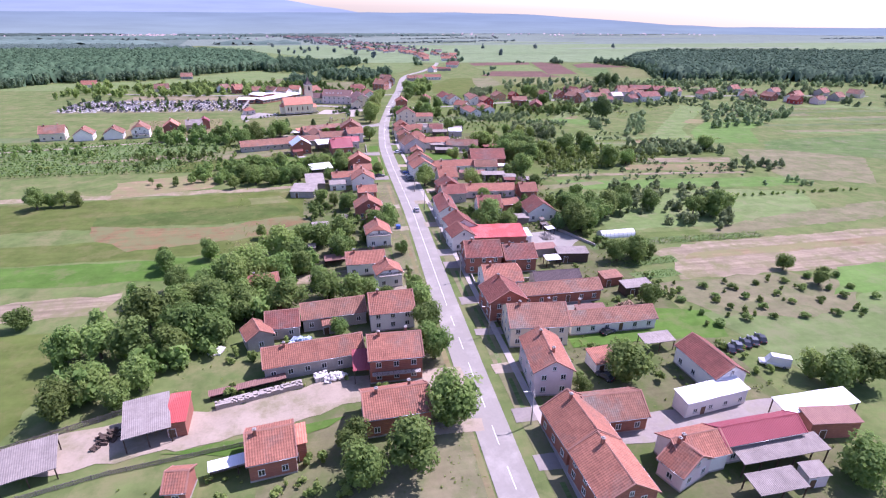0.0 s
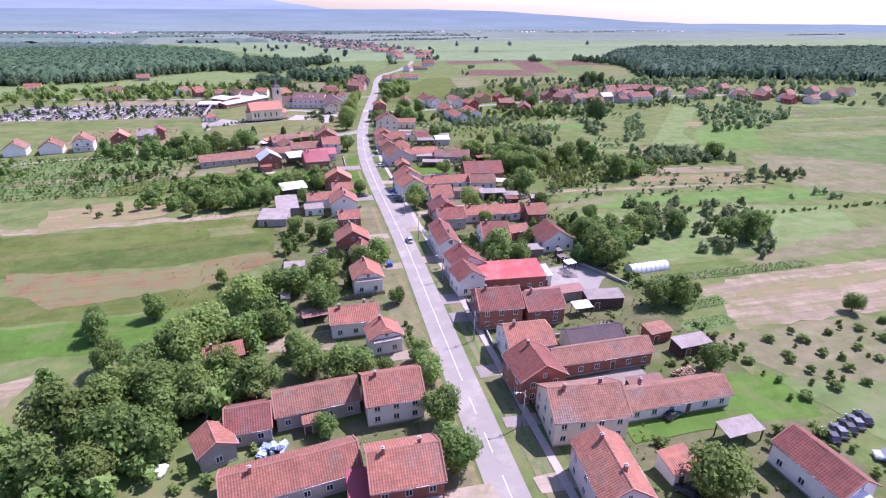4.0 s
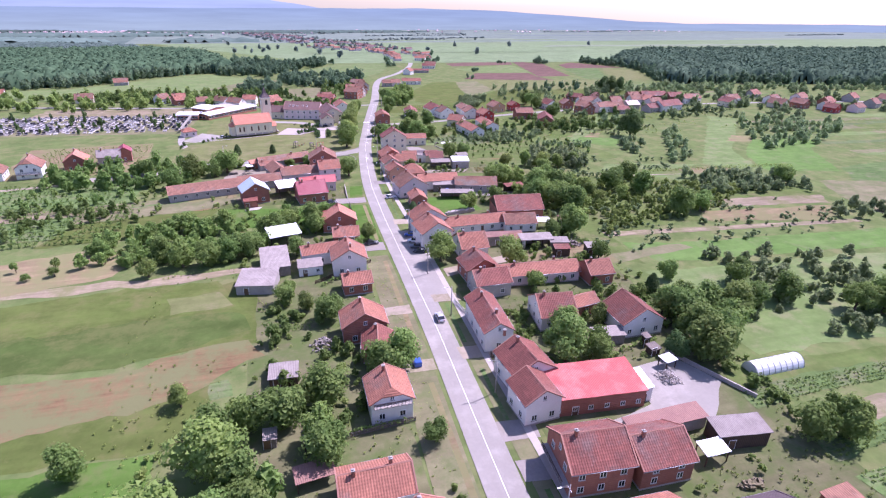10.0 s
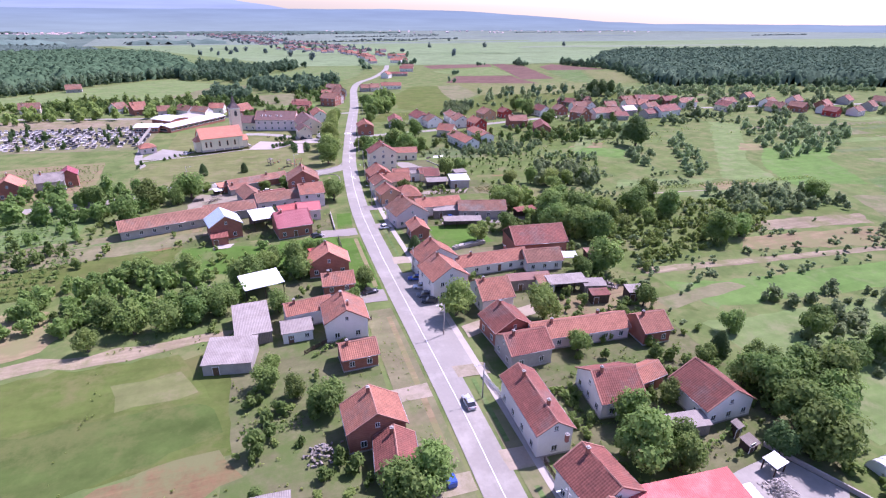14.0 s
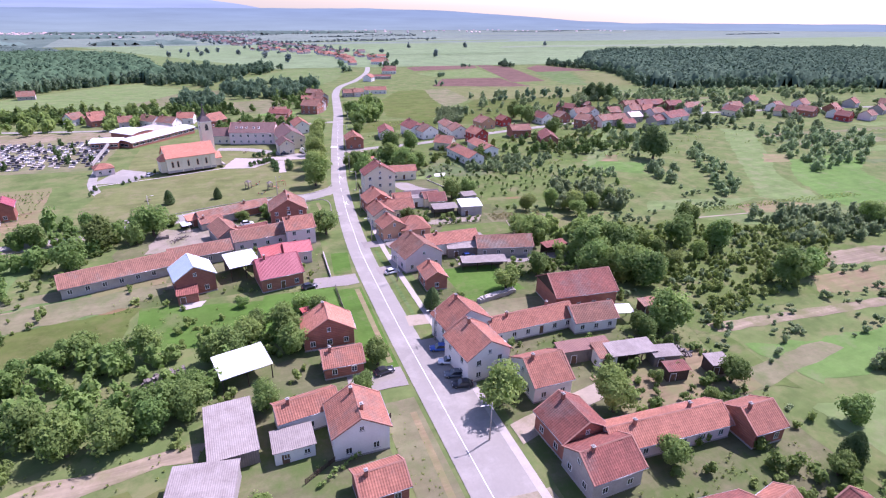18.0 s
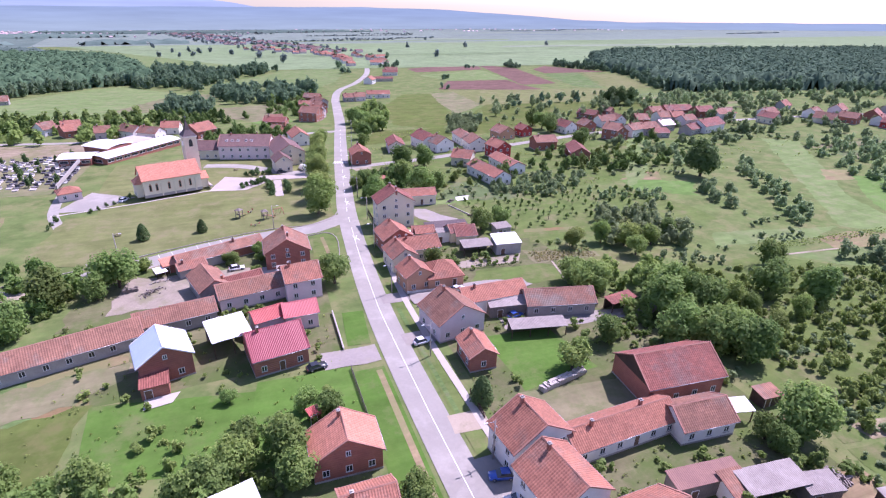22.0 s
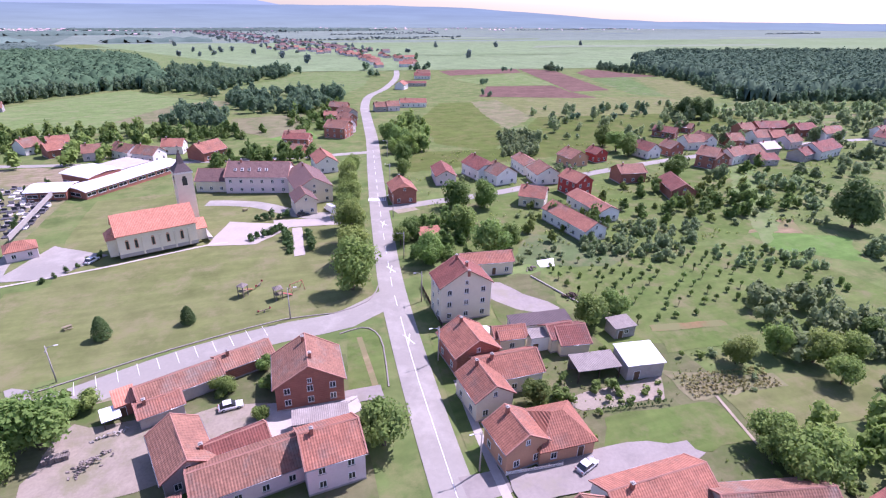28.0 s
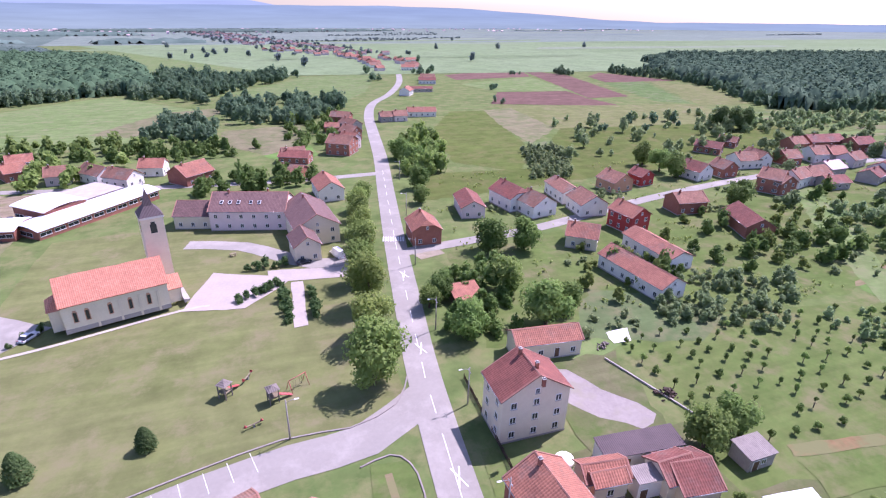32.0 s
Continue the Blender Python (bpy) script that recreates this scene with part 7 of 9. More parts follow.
tree(4.8, 198.8, 7.6, 3.3, "broad")
tree(-5.9, 208.7, 6.7, 2.8, "broad")
tree(-0.9, 204.3, 5.7, 2.4, "broad")
tree(-4.8, 214.6, 4.0, 1.9, "broad")
tree(-40.4, 241.3, 8.7, 3.8, "broad")
tree(-34.0, 237.0, 8.6, 3.8, "broad")
tree(-27.0, 236.1, 8.6, 3.8, "broad")
tree(-21.4, 238.0, 7.5, 3.3, "broad")
tree(-42.0, 232.2, 5.8, 2.4, "broad")
tree(-15.4, 240.2, 7.7, 3.4, "broad")
tree(-57.8, 253.8, 4.1, 1.9, "broad")
tree(-50.0, 250.3, 3.8, 1.7, "broad")
tree(56.1, 178.9, 8.3, 3.6, "broad")
tree(67.5, 182.0, 5.7, 2.4, "broad")
tree(58.2, 167.6, 7.4, 3.2, "broad")
tree(59.4, 202.1, 5.9, 2.5, "broad")
tree(85.5, 182.5, 7.8, 3.4, "broad")
tree(83.7, 190.9, 5.4, 2.2, "broad")
tree(95.0, 178.1, 9.9, 4.5, "broad")
tree(94.0, 187.5, 5.8, 2.4, "broad")
tree(-36.2, 265.4, 7.7, 3.3, "broad")
tree(-24.8, 262.1, 7.7, 3.3, "broad")
tree(-30.2, 260.9, 7.0, 3.0, "broad")
tree(-40.0, 263.7, 7.0, 3.0, "broad")
tree(-46.9, 259.3, 6.7, 2.9, "broad")
tree(-11.9, 255.6, 7.0, 3.0, "broad")
tree(-4.6, 259.8, 7.9, 3.4, "broad")
tree(3.1, 260.6, 8.6, 3.8, "broad")
tree(20.3, 244.4, 6.4, 2.7, "broad")
tree(15.7, 236.8, 5.0, 2.0, "broad")
tree(4.1, 254.2, 7.2, 3.1, "broad")
tree(-8.3, 256.1, 7.9, 3.5, "broad")
tree(-20.5, 242.6, 8.4, 3.7, "broad")
tree(-14.9, 246.0, 6.5, 2.7, "broad")
tree(-2.4, 237.8, 6.7, 2.8, "broad")
tree(21.8, 318.1, 9.7, 4.4, "broad")
tree(-30.3, 333.6, 11.2, 5.1, "broad")
tree(-34.4, 328.1, 7.6, 3.3, "broad")
tree(-43.2, 327.4, 10.6, 4.8, "broad")
tree(-48.7, 314.7, 9.8, 4.4, "broad")
tree(-63.1, 336.0, 9.0, 4.0, "broad")
tree(87.6, 235.4, 10.8, 4.9, "broad")
tree(81.0, 236.9, 5.9, 2.5, "broad")
tree(86.2, 214.8, 6.9, 2.9, "broad")
tree(76.6, 210.8, 4.2, 2.0, "broad")
tree(81.3, 290.4, 10.5, 4.8, "broad")
tree(97.6, 279.5, 11.4, 5.2, "broad")
tree(102.9, 273.5, 11.4, 5.2, "broad")
tree(113.7, 274.2, 6.4, 2.8, "light")
tree(126.7, 274.4, 11.4, 5.2, "broad")
tree(124.8, 263.8, 6.0, 2.6, "light")
tree(135.9, 268.0, 10.5, 4.7, "broad")
tree(136.4, 243.7, 11.4, 5.2, "broad")
tree(147.6, 245.3, 9.6, 4.3, "broad")
tree(101.9, 260.7, 7.4, 3.4, "light")
tree(92.6, 265.1, 8.3, 3.6, "broad")
tree(142.0, 287.1, 9.3, 4.1, "broad")
tree(81.8, 298.0, 8.1, 3.5, "broad")
tree(58.4, 216.0, 9.6, 4.3, "light")
tree(60.6, 265.1, 8.3, 3.7, "broad")
tree(92.8, 274.7, 11.0, 5.0, "broad")
tree(88.3, 265.5, 10.2, 4.6, "broad")
tree(93.7, 260.8, 11.1, 5.1, "broad")
tree(97.5, 255.3, 11.4, 5.2, "broad")
tree(113.2, 260.8, 5.6, 2.4, "light")
tree(113.1, 268.5, 6.2, 2.7, "light")
tree(98.2, 285.3, 9.2, 4.1, "broad")
tree(80.8, 233.9, 6.1, 2.5, "broad")
tree(11.7, 267.5, 6.4, 2.7, "broad")
tree(7.8, 270.8, 5.4, 2.2, "broad")
tree(-2.8, 264.4, 6.6, 2.8, "broad")
tree(2.7, 265.6, 4.1, 1.9, "broad")
tree(-5.2, 277.8, 3.3, 1.5, "broad")
tree(73.2, 270.8, 7.4, 3.2, "broad")
tree(-28.0, 340.5, 3.8, 1.8, "broad")
tree(-25.2, 342.0, 4.0, 1.9, "broad")
tree(-2.6, 338.8, 3.6, 1.9, "light")
tree(-4.4, 341.0, 3.2, 1.7, "light")
tree(4.2, 343.6, 4.2, 1.7, "broad")
tree(4.4, 338.0, 3.6, 1.5, "broad")
tree(3.0, 330.2, 3.0, 1.6, "broad")
tree(49.9, 318.7, 6.6, 2.8, "broad")
tree(74.2, 339.3, 8.6, 3.8, "broad")
tree(81.9, 340.6, 7.5, 3.3, "broad")
tree(86.2, 292.4, 8.1, 3.5, "broad")
tree(80.3, 295.2, 6.4, 2.7, "broad")
tree(106.1, 317.8, 7.1, 3.1, "light")
tree(111.6, 313.4, 7.9, 3.5, "light")
tree(110.4, 306.5, 7.1, 3.0, "broad")
tree(95.7, 318.0, 7.0, 3.0, "light")
tree(120.3, 311.4, 7.1, 3.0, "light")
tree(129.4, 315.4, 6.9, 3.0, "broad")
tree(72.4, 421.4, 11.4, 5.2, "broad")
tree(82.2, 419.1, 10.9, 5.0, "broad")
tree(66.1, 397.1, 10.8, 4.9, "broad")
tree(67.5, 380.0, 11.4, 5.2, "broad")
tree(74.5, 384.2, 8.9, 3.9, "broad")
tree(49.3, 381.2, 9.4, 4.2, "broad")
tree(49.0, 398.8, 8.1, 3.6, "broad")
tree(45.0, 395.3, 6.8, 2.9, "broad")
tree(174.7, 430.0, 11.4, 5.2, "broad")
tree(180.3, 478.9, 11.4, 5.2, "broad")
tree(179.9, 489.9, 11.4, 5.2, "broad")
tree(180.7, 468.8, 11.4, 5.2, "broad")
tree(77.4, 520.3, 11.4, 5.2, "broad")
tree(74.3, 533.2, 11.4, 5.2, "broad")
tree(95.8, 561.7, 11.4, 5.2, "broad")
tree(90.7, 532.1, 9.7, 4.3, "broad")
tree(69.8, 486.4, 9.9, 4.4, "broad")
tree(65.5, 468.6, 7.6, 3.3, "broad")
tree(195.3, 366.3, 17.8, 8.0, "dark")
tree(284.8, 551.1, 14.2, 6.3, "dark")
tree(290.2, 545.6, 15.5, 6.9, "dark")
tree(297.6, 543.9, 14.1, 6.3, "dark")
tree(-11.4, 367.0, 4.1, 1.8, "fir")
tree(-28.1, 365.8, 5.1, 2.2, "fir")
tree(77.1, 165.7, 6.5, 2.6, "dark")
tree(89.1, 192.5, 5.7, 2.5, "fir")
tree(38.8, 262.3, 5.5, 2.4, "fir")

thicket("shrubbery", "scattered orchard trees beside the far meadow", [(302, 400), (330, 403), (370, 372), (300, 330), (247, 314), (268, 350)], 95, 1.6, 3.2, "leaf_slope_hazed", 201, shapes=SPRIGS)
thicket("shrubbery", "diagonal row of orchard trees", [(224, 377), (240, 383), (196, 310), (180, 308), (202, 341)], 34, 1.6, 2.8, "leaf_slope_hazed", 202, shapes=SPRIGS)
thicket("shrubbery", "low rows of bushes in the garden strips", [(136, 366), (164, 355), (155, 344), (128, 355)], 34, 0.8, 1.5, "leaf_slope_hazed", 203, shapes=SPRIGS)
thicket("shrubbery", "clump of garden trees behind the strips", [(122, 340), (145, 335), (132, 306), (105, 315)], 30, 1.8, 3.2, "leaf_slope_hazed", 204, shapes=SPRIGS)
thicket("shrubbery", "clump of trees by the clover strip", [(182, 354), (197, 352), (174, 328), (165, 331)], 9, 2.0, 3.0, "leaf_slope_hazed", 205, shapes=SPRIGS)
thicket("shrubbery", "orchard trees behind the side street houses", [(209, 419), (226, 411), (199, 377), (184, 387)], 22, 1.4, 2.6, "leaf_slope_hazed", 206, shapes=SPRIGS)
thicket("shrubbery", "hedge of shrubs between the strips", [(174, 290), (220, 279), (213, 253), (161, 263)], 85, 1.4, 2.8, "leaf_slope_hazed", 207, shapes=SPRIGS)
thicket("shrubbery", "clump of field trees on the strip's edge", [(203, 236), (232, 234), (216, 218), (186, 220)], 12, 1.8, 3.0, "leaf_slope_hazed", 208, shapes=SPRIGS)
thicket("shrubbery", "row of small trees in the field", [(200, 209), (222, 203), (216, 198), (193, 202)], 6, 1.2, 1.9, "leaf_slope_hazed", 209, shapes=SPRIGS)
thicket("shrubbery", "light scrub and young trees behind the poly tunnel", [(120, 211), (173, 202), (139, 156), (99, 175)], 85, 1.0, 2.6, "leaf_slope_hazed", 210, shapes=SPRIGS)
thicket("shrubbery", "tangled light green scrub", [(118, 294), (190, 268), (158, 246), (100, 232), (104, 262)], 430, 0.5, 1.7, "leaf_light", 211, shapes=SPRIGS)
thicket("shrubbery", "bushy garden scrub behind the long house", [(105, 391), (145, 382), (119, 360), (94, 373)], 70, 1.0, 2.3, "leaf_slope_hazed", 212, shapes=SPRIGS)
thicket("shrubbery", "garden bushes by the crop rows", [(-101, 298), (-65, 301), (-50, 270), (-91, 266)], 26, 1.0, 2.4, "leaf", 213, shapes=SPRIGS)
canopy("woods_valley", "hazy woods in the far valley", [(-1900, 1900), (-700, 1850), (-500, 2050), (-900, 2300), (-1900, 2250)], 13, 26, "canopy_far_hazed", 90, 13, 60)
canopy("woods_valley", "hazy woods below the hills", [(-2600, 2700), (-1100, 2600), (-300, 2750), (-600, 3000), (-2600, 3100)], 13, 26, "canopy_far_hazed", 91, 13, 60)
canopy("woods_valley", "hazy wood belts of the far plain", [(-700, 3400), (200, 3300), (900, 3450), (300, 3600), (-900, 3650)], 13, 26, "canopy_far_hazed", 92, 13, 60)
canopy("woods_valley", "hazy woods at the foot of the hills", [(-3300, 3500), (-1500, 3600), (-1200, 4000), (-3300, 4100)], 13, 26, "canopy_far_hazed", 93, 13, 60)
canopy("woods_valley", "hazy copses between the far fields", [(-330, 1900), (-60, 1960), (-80, 2060), (-380, 2010)], 13, 26, "canopy_far_hazed", 94, 13, 60)

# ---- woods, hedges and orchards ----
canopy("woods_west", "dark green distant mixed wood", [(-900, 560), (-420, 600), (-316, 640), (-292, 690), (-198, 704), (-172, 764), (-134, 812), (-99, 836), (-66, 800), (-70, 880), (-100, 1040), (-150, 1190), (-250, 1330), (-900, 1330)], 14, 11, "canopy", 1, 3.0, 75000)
canopy("woods_west_far", "hazy distant woodland", [(-1500, 1320), (-250, 1330), (-310, 1480), (-560, 1700), (-1500, 1750)], 13, 13, "canopy_far_hazed", 2, 5.5, 14000)
thicket("woodland_edge", "broad-leaved trees along the edge of the wood", [(-520, 580), (-316, 626), (-292, 676), (-196, 690), (-166, 752), (-134, 798), (-99, 822), (-60, 780), (-58, 800), (-98, 848), (-144, 828), (-178, 770), (-204, 708), (-300, 696), (-330, 646), (-520, 600)], 230, 3.6, 6.0, "leaf_far_hazed", 71, 1.2, shapes=SPRIGS)
thicket("tree_belt", "belt of dark broad-leaved trees running out from the wood", [(-62, 790), (-22, 746), (-14, 800), (20, 852), (66, 942), (60, 985), (2, 925), (-84, 1030), (-74, 850)], 210, 4.0, 6.5, "leaf_far_hazed", 3, shapes=SPRIGS)
thicket("tree_belt", "belt of broad-leaved trees between fields", [(-11, 736), (-8, 690), (6, 645), (43, 629), (56, 664), (80, 690), (78, 722), (35, 742)], 95, 3.6, 6.0, "leaf_far_hazed", 4, shapes=SPRIGS)
thicket("tree_belt", "dense copse behind the school houses", [(-45, 609), (-41, 656), (-26, 672), (-8, 625), (-10, 592)], 34, 3.4, 5.2, "leaf_far_hazed", 5, shapes=SPRIGS)
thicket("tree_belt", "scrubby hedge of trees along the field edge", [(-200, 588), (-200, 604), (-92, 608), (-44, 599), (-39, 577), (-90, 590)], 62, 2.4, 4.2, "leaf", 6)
canopy("woods_east", "hazy green distant broad-leaved wood", [(456, 800), (470, 783), (447, 718), (404, 640), (389, 602), (404, 586), (491, 577), (640, 530), (900, 480), (1250, 560), (1250, 900), (900, 925), (740, 936), (600, 955), (520, 915)], 14, 11, "canopy_east_hazed", 7, 3.0, 80000)
canopy("woods_east_spur", "hazy spur of wood reaching into the plain", [(601, 1006), (616, 1058), (700, 1078), (900, 1040), (1250, 960), (1250, 905), (900, 955), (740, 972)], 13, 11, "canopy_east_hazed", 70, 3.2, 22000)
thicket("woodland_edge", "broad-leaved trees along the edge of the wood", [(448, 900), (450, 800), (460, 778), (440, 720), (398, 640), (380, 596), (400, 576), (491, 567), (640, 518), (900, 468), (900, 482), (650, 534), (494, 582), (408, 592), (398, 606), (412, 640), (452, 716), (474, 785), (466, 815), (456, 905)], 270, 3.6, 6.0, "leaf_far_hazed", 72, 1.2, shapes=SPRIGS)
thicket("tree_belt", "thin row of trees running out from the wood", [(440, 892), (452, 800), (462, 806), (448, 905)], 22, 2.6, 4.2, "leaf_far_hazed", 73)
thicket("tree_belt", "trees at the corner of the ploughed field", [(364, 880), (380, 868), (394, 905), (372, 915)], 11, 3.0, 5.0, "leaf_far_hazed", 8)
thicket("tree_belt", "low scrub below the eastern wood", [(315, 570), (341, 580), (470, 560), (640, 500), (640, 470), (462, 535), (419, 522), (339, 530), (286, 533)], 170, 1.6, 3.6, "leaf_slope_hazed", 9, shapes=SPRIGS)
thicket("tree_belt", "bushes by the ploughed fields", [], 0, 2.0, 3.4, "leaf_far_hazed", 10, points=[(196, 690), (199, 684), (233, 775), (238, 781), (228, 770), (312, 900), (318, 905), (322, 897), (205, 560), (212, 566), (222, 590), (240, 580), (252, 572), (262, 560), (270, 575), (231, 553)])
thicket("shrubbery", "clump of trees beside the far road", [], 0, 3.2, 5.4, "leaf_far_hazed", 24, points=[(137, 878), (142, 890), (147, 884), (208, 940), (214, 948), (219, 938), (226, 955), (232, 962), (205, 955), (152, 975), (236, 1140), (246, 1165), (196, 1240), (176, 1300), (150, 1400), (128, 1480), (140, 1560), (112, 1650), (176, 1340), (205, 1290), (252, 1185), (262, 1120), (160, 1010), (146, 960)])
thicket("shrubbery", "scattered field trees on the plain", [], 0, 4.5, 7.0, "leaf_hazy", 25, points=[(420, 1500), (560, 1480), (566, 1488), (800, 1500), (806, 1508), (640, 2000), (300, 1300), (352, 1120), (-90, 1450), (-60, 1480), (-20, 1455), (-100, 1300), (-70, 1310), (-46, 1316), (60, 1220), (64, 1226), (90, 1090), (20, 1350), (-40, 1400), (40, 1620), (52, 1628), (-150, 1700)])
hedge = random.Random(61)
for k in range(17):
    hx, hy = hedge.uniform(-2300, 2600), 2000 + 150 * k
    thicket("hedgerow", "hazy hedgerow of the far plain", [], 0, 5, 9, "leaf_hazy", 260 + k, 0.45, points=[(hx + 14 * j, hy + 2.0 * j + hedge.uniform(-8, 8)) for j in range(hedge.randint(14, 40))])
thicket("shrubbery", "dense green thicket and garden trees", [(86, 258), (108, 256), (116, 272), (112, 298), (84, 300)], 46, 1.4, 3.2, "leaf", 11, shapes=SPRIGS)
thicket("shrubbery", "orchard and garden trees behind the side street", [(95, 388), (220, 380), (230, 440), (140, 425), (100, 408)], 46, 1.5, 3.2, "leaf", 14, shapes=SPRIGS)
thicket("shrubbery", "garden trees among the far houses", [(190, 410), (520, 380), (520, 520), (200, 520)], 110, 2.0, 4.0, "leaf_slope_hazed", 15, shapes=SPRIGS)
thicket("shrubbery", "scrub and trees in the meadows beyond the village", [(130, 500), (400, 500), (380, 590), (200, 600)], 40, 2.0, 4.5, "leaf_slope_hazed", 17, shapes=SPRIGS)
thicket("shrubbery", "plantation of young dark trees", [(118, 480), (136, 480), (160, 530), (140, 535)], 110, 1.2, 2.2, "leaf_slope_hazed", 18, shapes=SPRIGS)
thicket("shrubbery", "dense wild wood of broad-leaved trees", [(-60, 92), (-34, 96), (-14, 128), (-8, 152), (-36, 150), (-62, 128)], 36, 2.0, 3.8, "leaf", 21, shapes=SPRIGS)
thicket("shrubbery", "trees among the farm gardens", [(-100, 318), (-48, 316), (-36, 344), (-66, 352), (-100, 345)], 40, 2.0, 4.0, "leaf", 22, shapes=SPRIGS)
thicket("shrubbery", "garden trees round the distant houses", [(-240, 520), (-40, 520), (-40, 560), (-240, 620)], 90, 2.5, 4.5, "leaf", 23)
thicket("shrubbery", "garden trees beside the main road", [(62, 500), (90, 500), (104, 560), (96, 600), (80, 560)], 30, 2.5, 5, "leaf", 27, shapes=SPRIGS)
thicket("shrubbery", "tall weeds and low scrub by the ploughed strip", [(86, 98), (135, 96), (132, 122), (84, 123)], 30, 0.5, 1.1, "leaf_light", 28, shapes=SPRIGS)
thicket("shrubbery", "garden shrubs between sheds and barns", [(62, 176), (84, 176), (86, 232), (64, 232)], 30, 1.0, 2.0, "leaf", 29, shapes=SPRIGS)
thicket("shrubbery", "trees and shrubs between school and monastery", [(-14, 500), (30, 500), (34, 520), (-14, 525)], 30, 2, 4, "leaf", 30, shapes=SPRIGS)
thicket("shrubbery", "dense garden trees beside the crossroads", [(52, 372), (62, 378), (70, 412), (52, 408), (46, 388)], 26, 1.6, 3.4, "leaf", 31, shapes=SPRIGS)
thicket("shrubbery", "shrubs in the gardens of the west side", [(-8, 160), (10, 158), (8, 200), (-10, 206)], 26, 1.0, 2.4, "leaf", 32, shapes=SPRIGS)

thicket("shrubbery", "garden bushes behind the side street houses", [(60, 376), (200, 384), (200, 432), (100, 418)], 34, 1.0, 2.6, "leaf_light", 83, shapes=SPRIGS)
thicket("shrubbery", "orchard bushes and scrub beyond the houses", [(140, 470), (420, 470), (400, 600), (200, 610)], 90, 1.2, 3.0, "leaf_slope_hazed", 84, shapes=SPRIGS)
thicket("shrubbery", "garden trees between the houses of the far row", [(20, 560), (58, 560), (70, 690), (40, 690)], 60, 1.8, 3.6, "leaf", 85, shapes=SPRIGS)
thicket("shrubbery", "trees and hedges behind the school houses", [(-150, 556), (0, 560), (20, 585), (-150, 600)], 80, 2.0, 4.0, "leaf", 86, shapes=SPRIGS)
thicket("shrubbery", "green hedgerow trees behind the gardens", [(-62, 240), (-10, 240), (-4, 264), (-60, 264)], 52, 1.8, 3.4, "leaf", 19, shapes=SPRIGS)
thicket("shrubbery", "garden bushes between the crop rows", [(-190, 300), (-60, 296), (-50, 316), (-190, 330)], 46, 1.0, 2.2, "leaf", 20, shapes=SPRIGS)
orchard = random.Random(5)
for row in range(9):
    for k in range(14):
        x, y = 80 + 5.4 * k + orchard.uniform(-0.8, 0.8), 338 + 3.9 * row - 0.34 * k + orchard.uniform(-0.6, 0.6)
        if orchard.random() < 0.82 - 0.25 * (k > 9):
            tree(x, y, orchard.uniform(1.5, 2.6), orchard.uniform(0.45, 0.85) + 0.3 * (k > 9), "fruit", "orchard trees")
for k in range(28):
    x, y = 92 + 9 * (k % 7) + orchard.uniform(-1.5, 1.5), 99 + 6 * (k // 7) + orchard.uniform(-1, 1)
    tree(x, y, orchard.uniform(1.5, 2.2), orchard.uniform(1.0, 1.6), "fruit", "orchard trees", "low bushy fruit tree in dry orchard grass")
for k in range(14):
    x, y = orchard.uniform(-90, -30), orchard.uniform(236, 250)
    tree(x, y, orchard.uniform(2.4, 3.6), orchard.uniform(1.0, 1.6), "fruit", "orchard trees", "small fruit tree in bare soil")
for k in range(8):
    tree(19.6 + orchard.uniform(-0.5, 0.5), 128 + k * 2.2, 1.6, 0.8, "fruit", "verge shrubs", "clipped round shrub on the dry verge")

# rows of vines, vegetables and low plants
rows = random.Random(31)


def planted(label, x0, x1, y0, y1, gap, step, r0, r1, material, shapes, seed, slope=0.0):
    pts = [(x + rows.uniform(-0.3, 0.3) * step, y + slope * (x - x0) + rows.uniform(-0.15, 0.15)) for y in np.arange(y0, y1, gap) for x in np.arange(x0, x1, step) if rows.random() < 0.9]
    thicket("planted_rows", label, [], 0, r0, r1, material, seed, 0.9, shapes, "plants", pts)


planted("green vegetable rows beside the poly tunnel", 83, 148, 148.6, 153, 1.0, 0.9, 0.3, 0.5, "leaf", TUFTS, 51)
planted("vegetable rows in the back garden", 86, 105, 133.8, 138, 1.1, 0.8, 0.3, 0.5, "leaf", TUFTS, 52, 0.06)
planted("low rows in the square garden bed", 87, 100, 126.2, 130, 0.9, 0.7, 0.25, 0.4, "leaf", TUFTS, 56)
planted("row of young fruit trees in the field", 170, 232, 190, 194, 5.0, 3.4, 0.7, 1.1, "leaf_light", SPRIGS, 68)
planted("rows of vines on the green slope", -190, -66, 302, 328, 3.6, 2.2, 0.7, 1.1, "leaf", TUFTS, 53)
planted("rows of low fruit bushes in the gardens", -170, -58, 262, 299, 4.4, 1.5, 0.8, 1.3, "leaf", TUFTS, 54)
planted("garden rows by the cemetery lane", -118, -72, 350, 396, 4.0, 1.6, 0.4, 0.7, "leaf", TUFTS, 55)
planted("rows of plants on the pale strip", 150, 240, 296, 300, 1.6, 1.2, 0.4, 0.6, "leaf_light", TUFTS, 57, -0.05)
planted("dry maize stalk rows", 80, 99, 312, 318, 1.1, 0.8, 0.4, 0.65, "leaf_dry", TUFTS, 58, -0.12)
planted("vegetable rows behind the west gardens", -10, 0, 196, 200, 1.1, 0.8, 0.3, 0.45, "leaf", TUFTS, 59)
planted("vegetable beds behind the house", -10, -2, 132, 138, 1.1, 0.8, 0.3, 0.45, "leaf", TUFTS, 60)
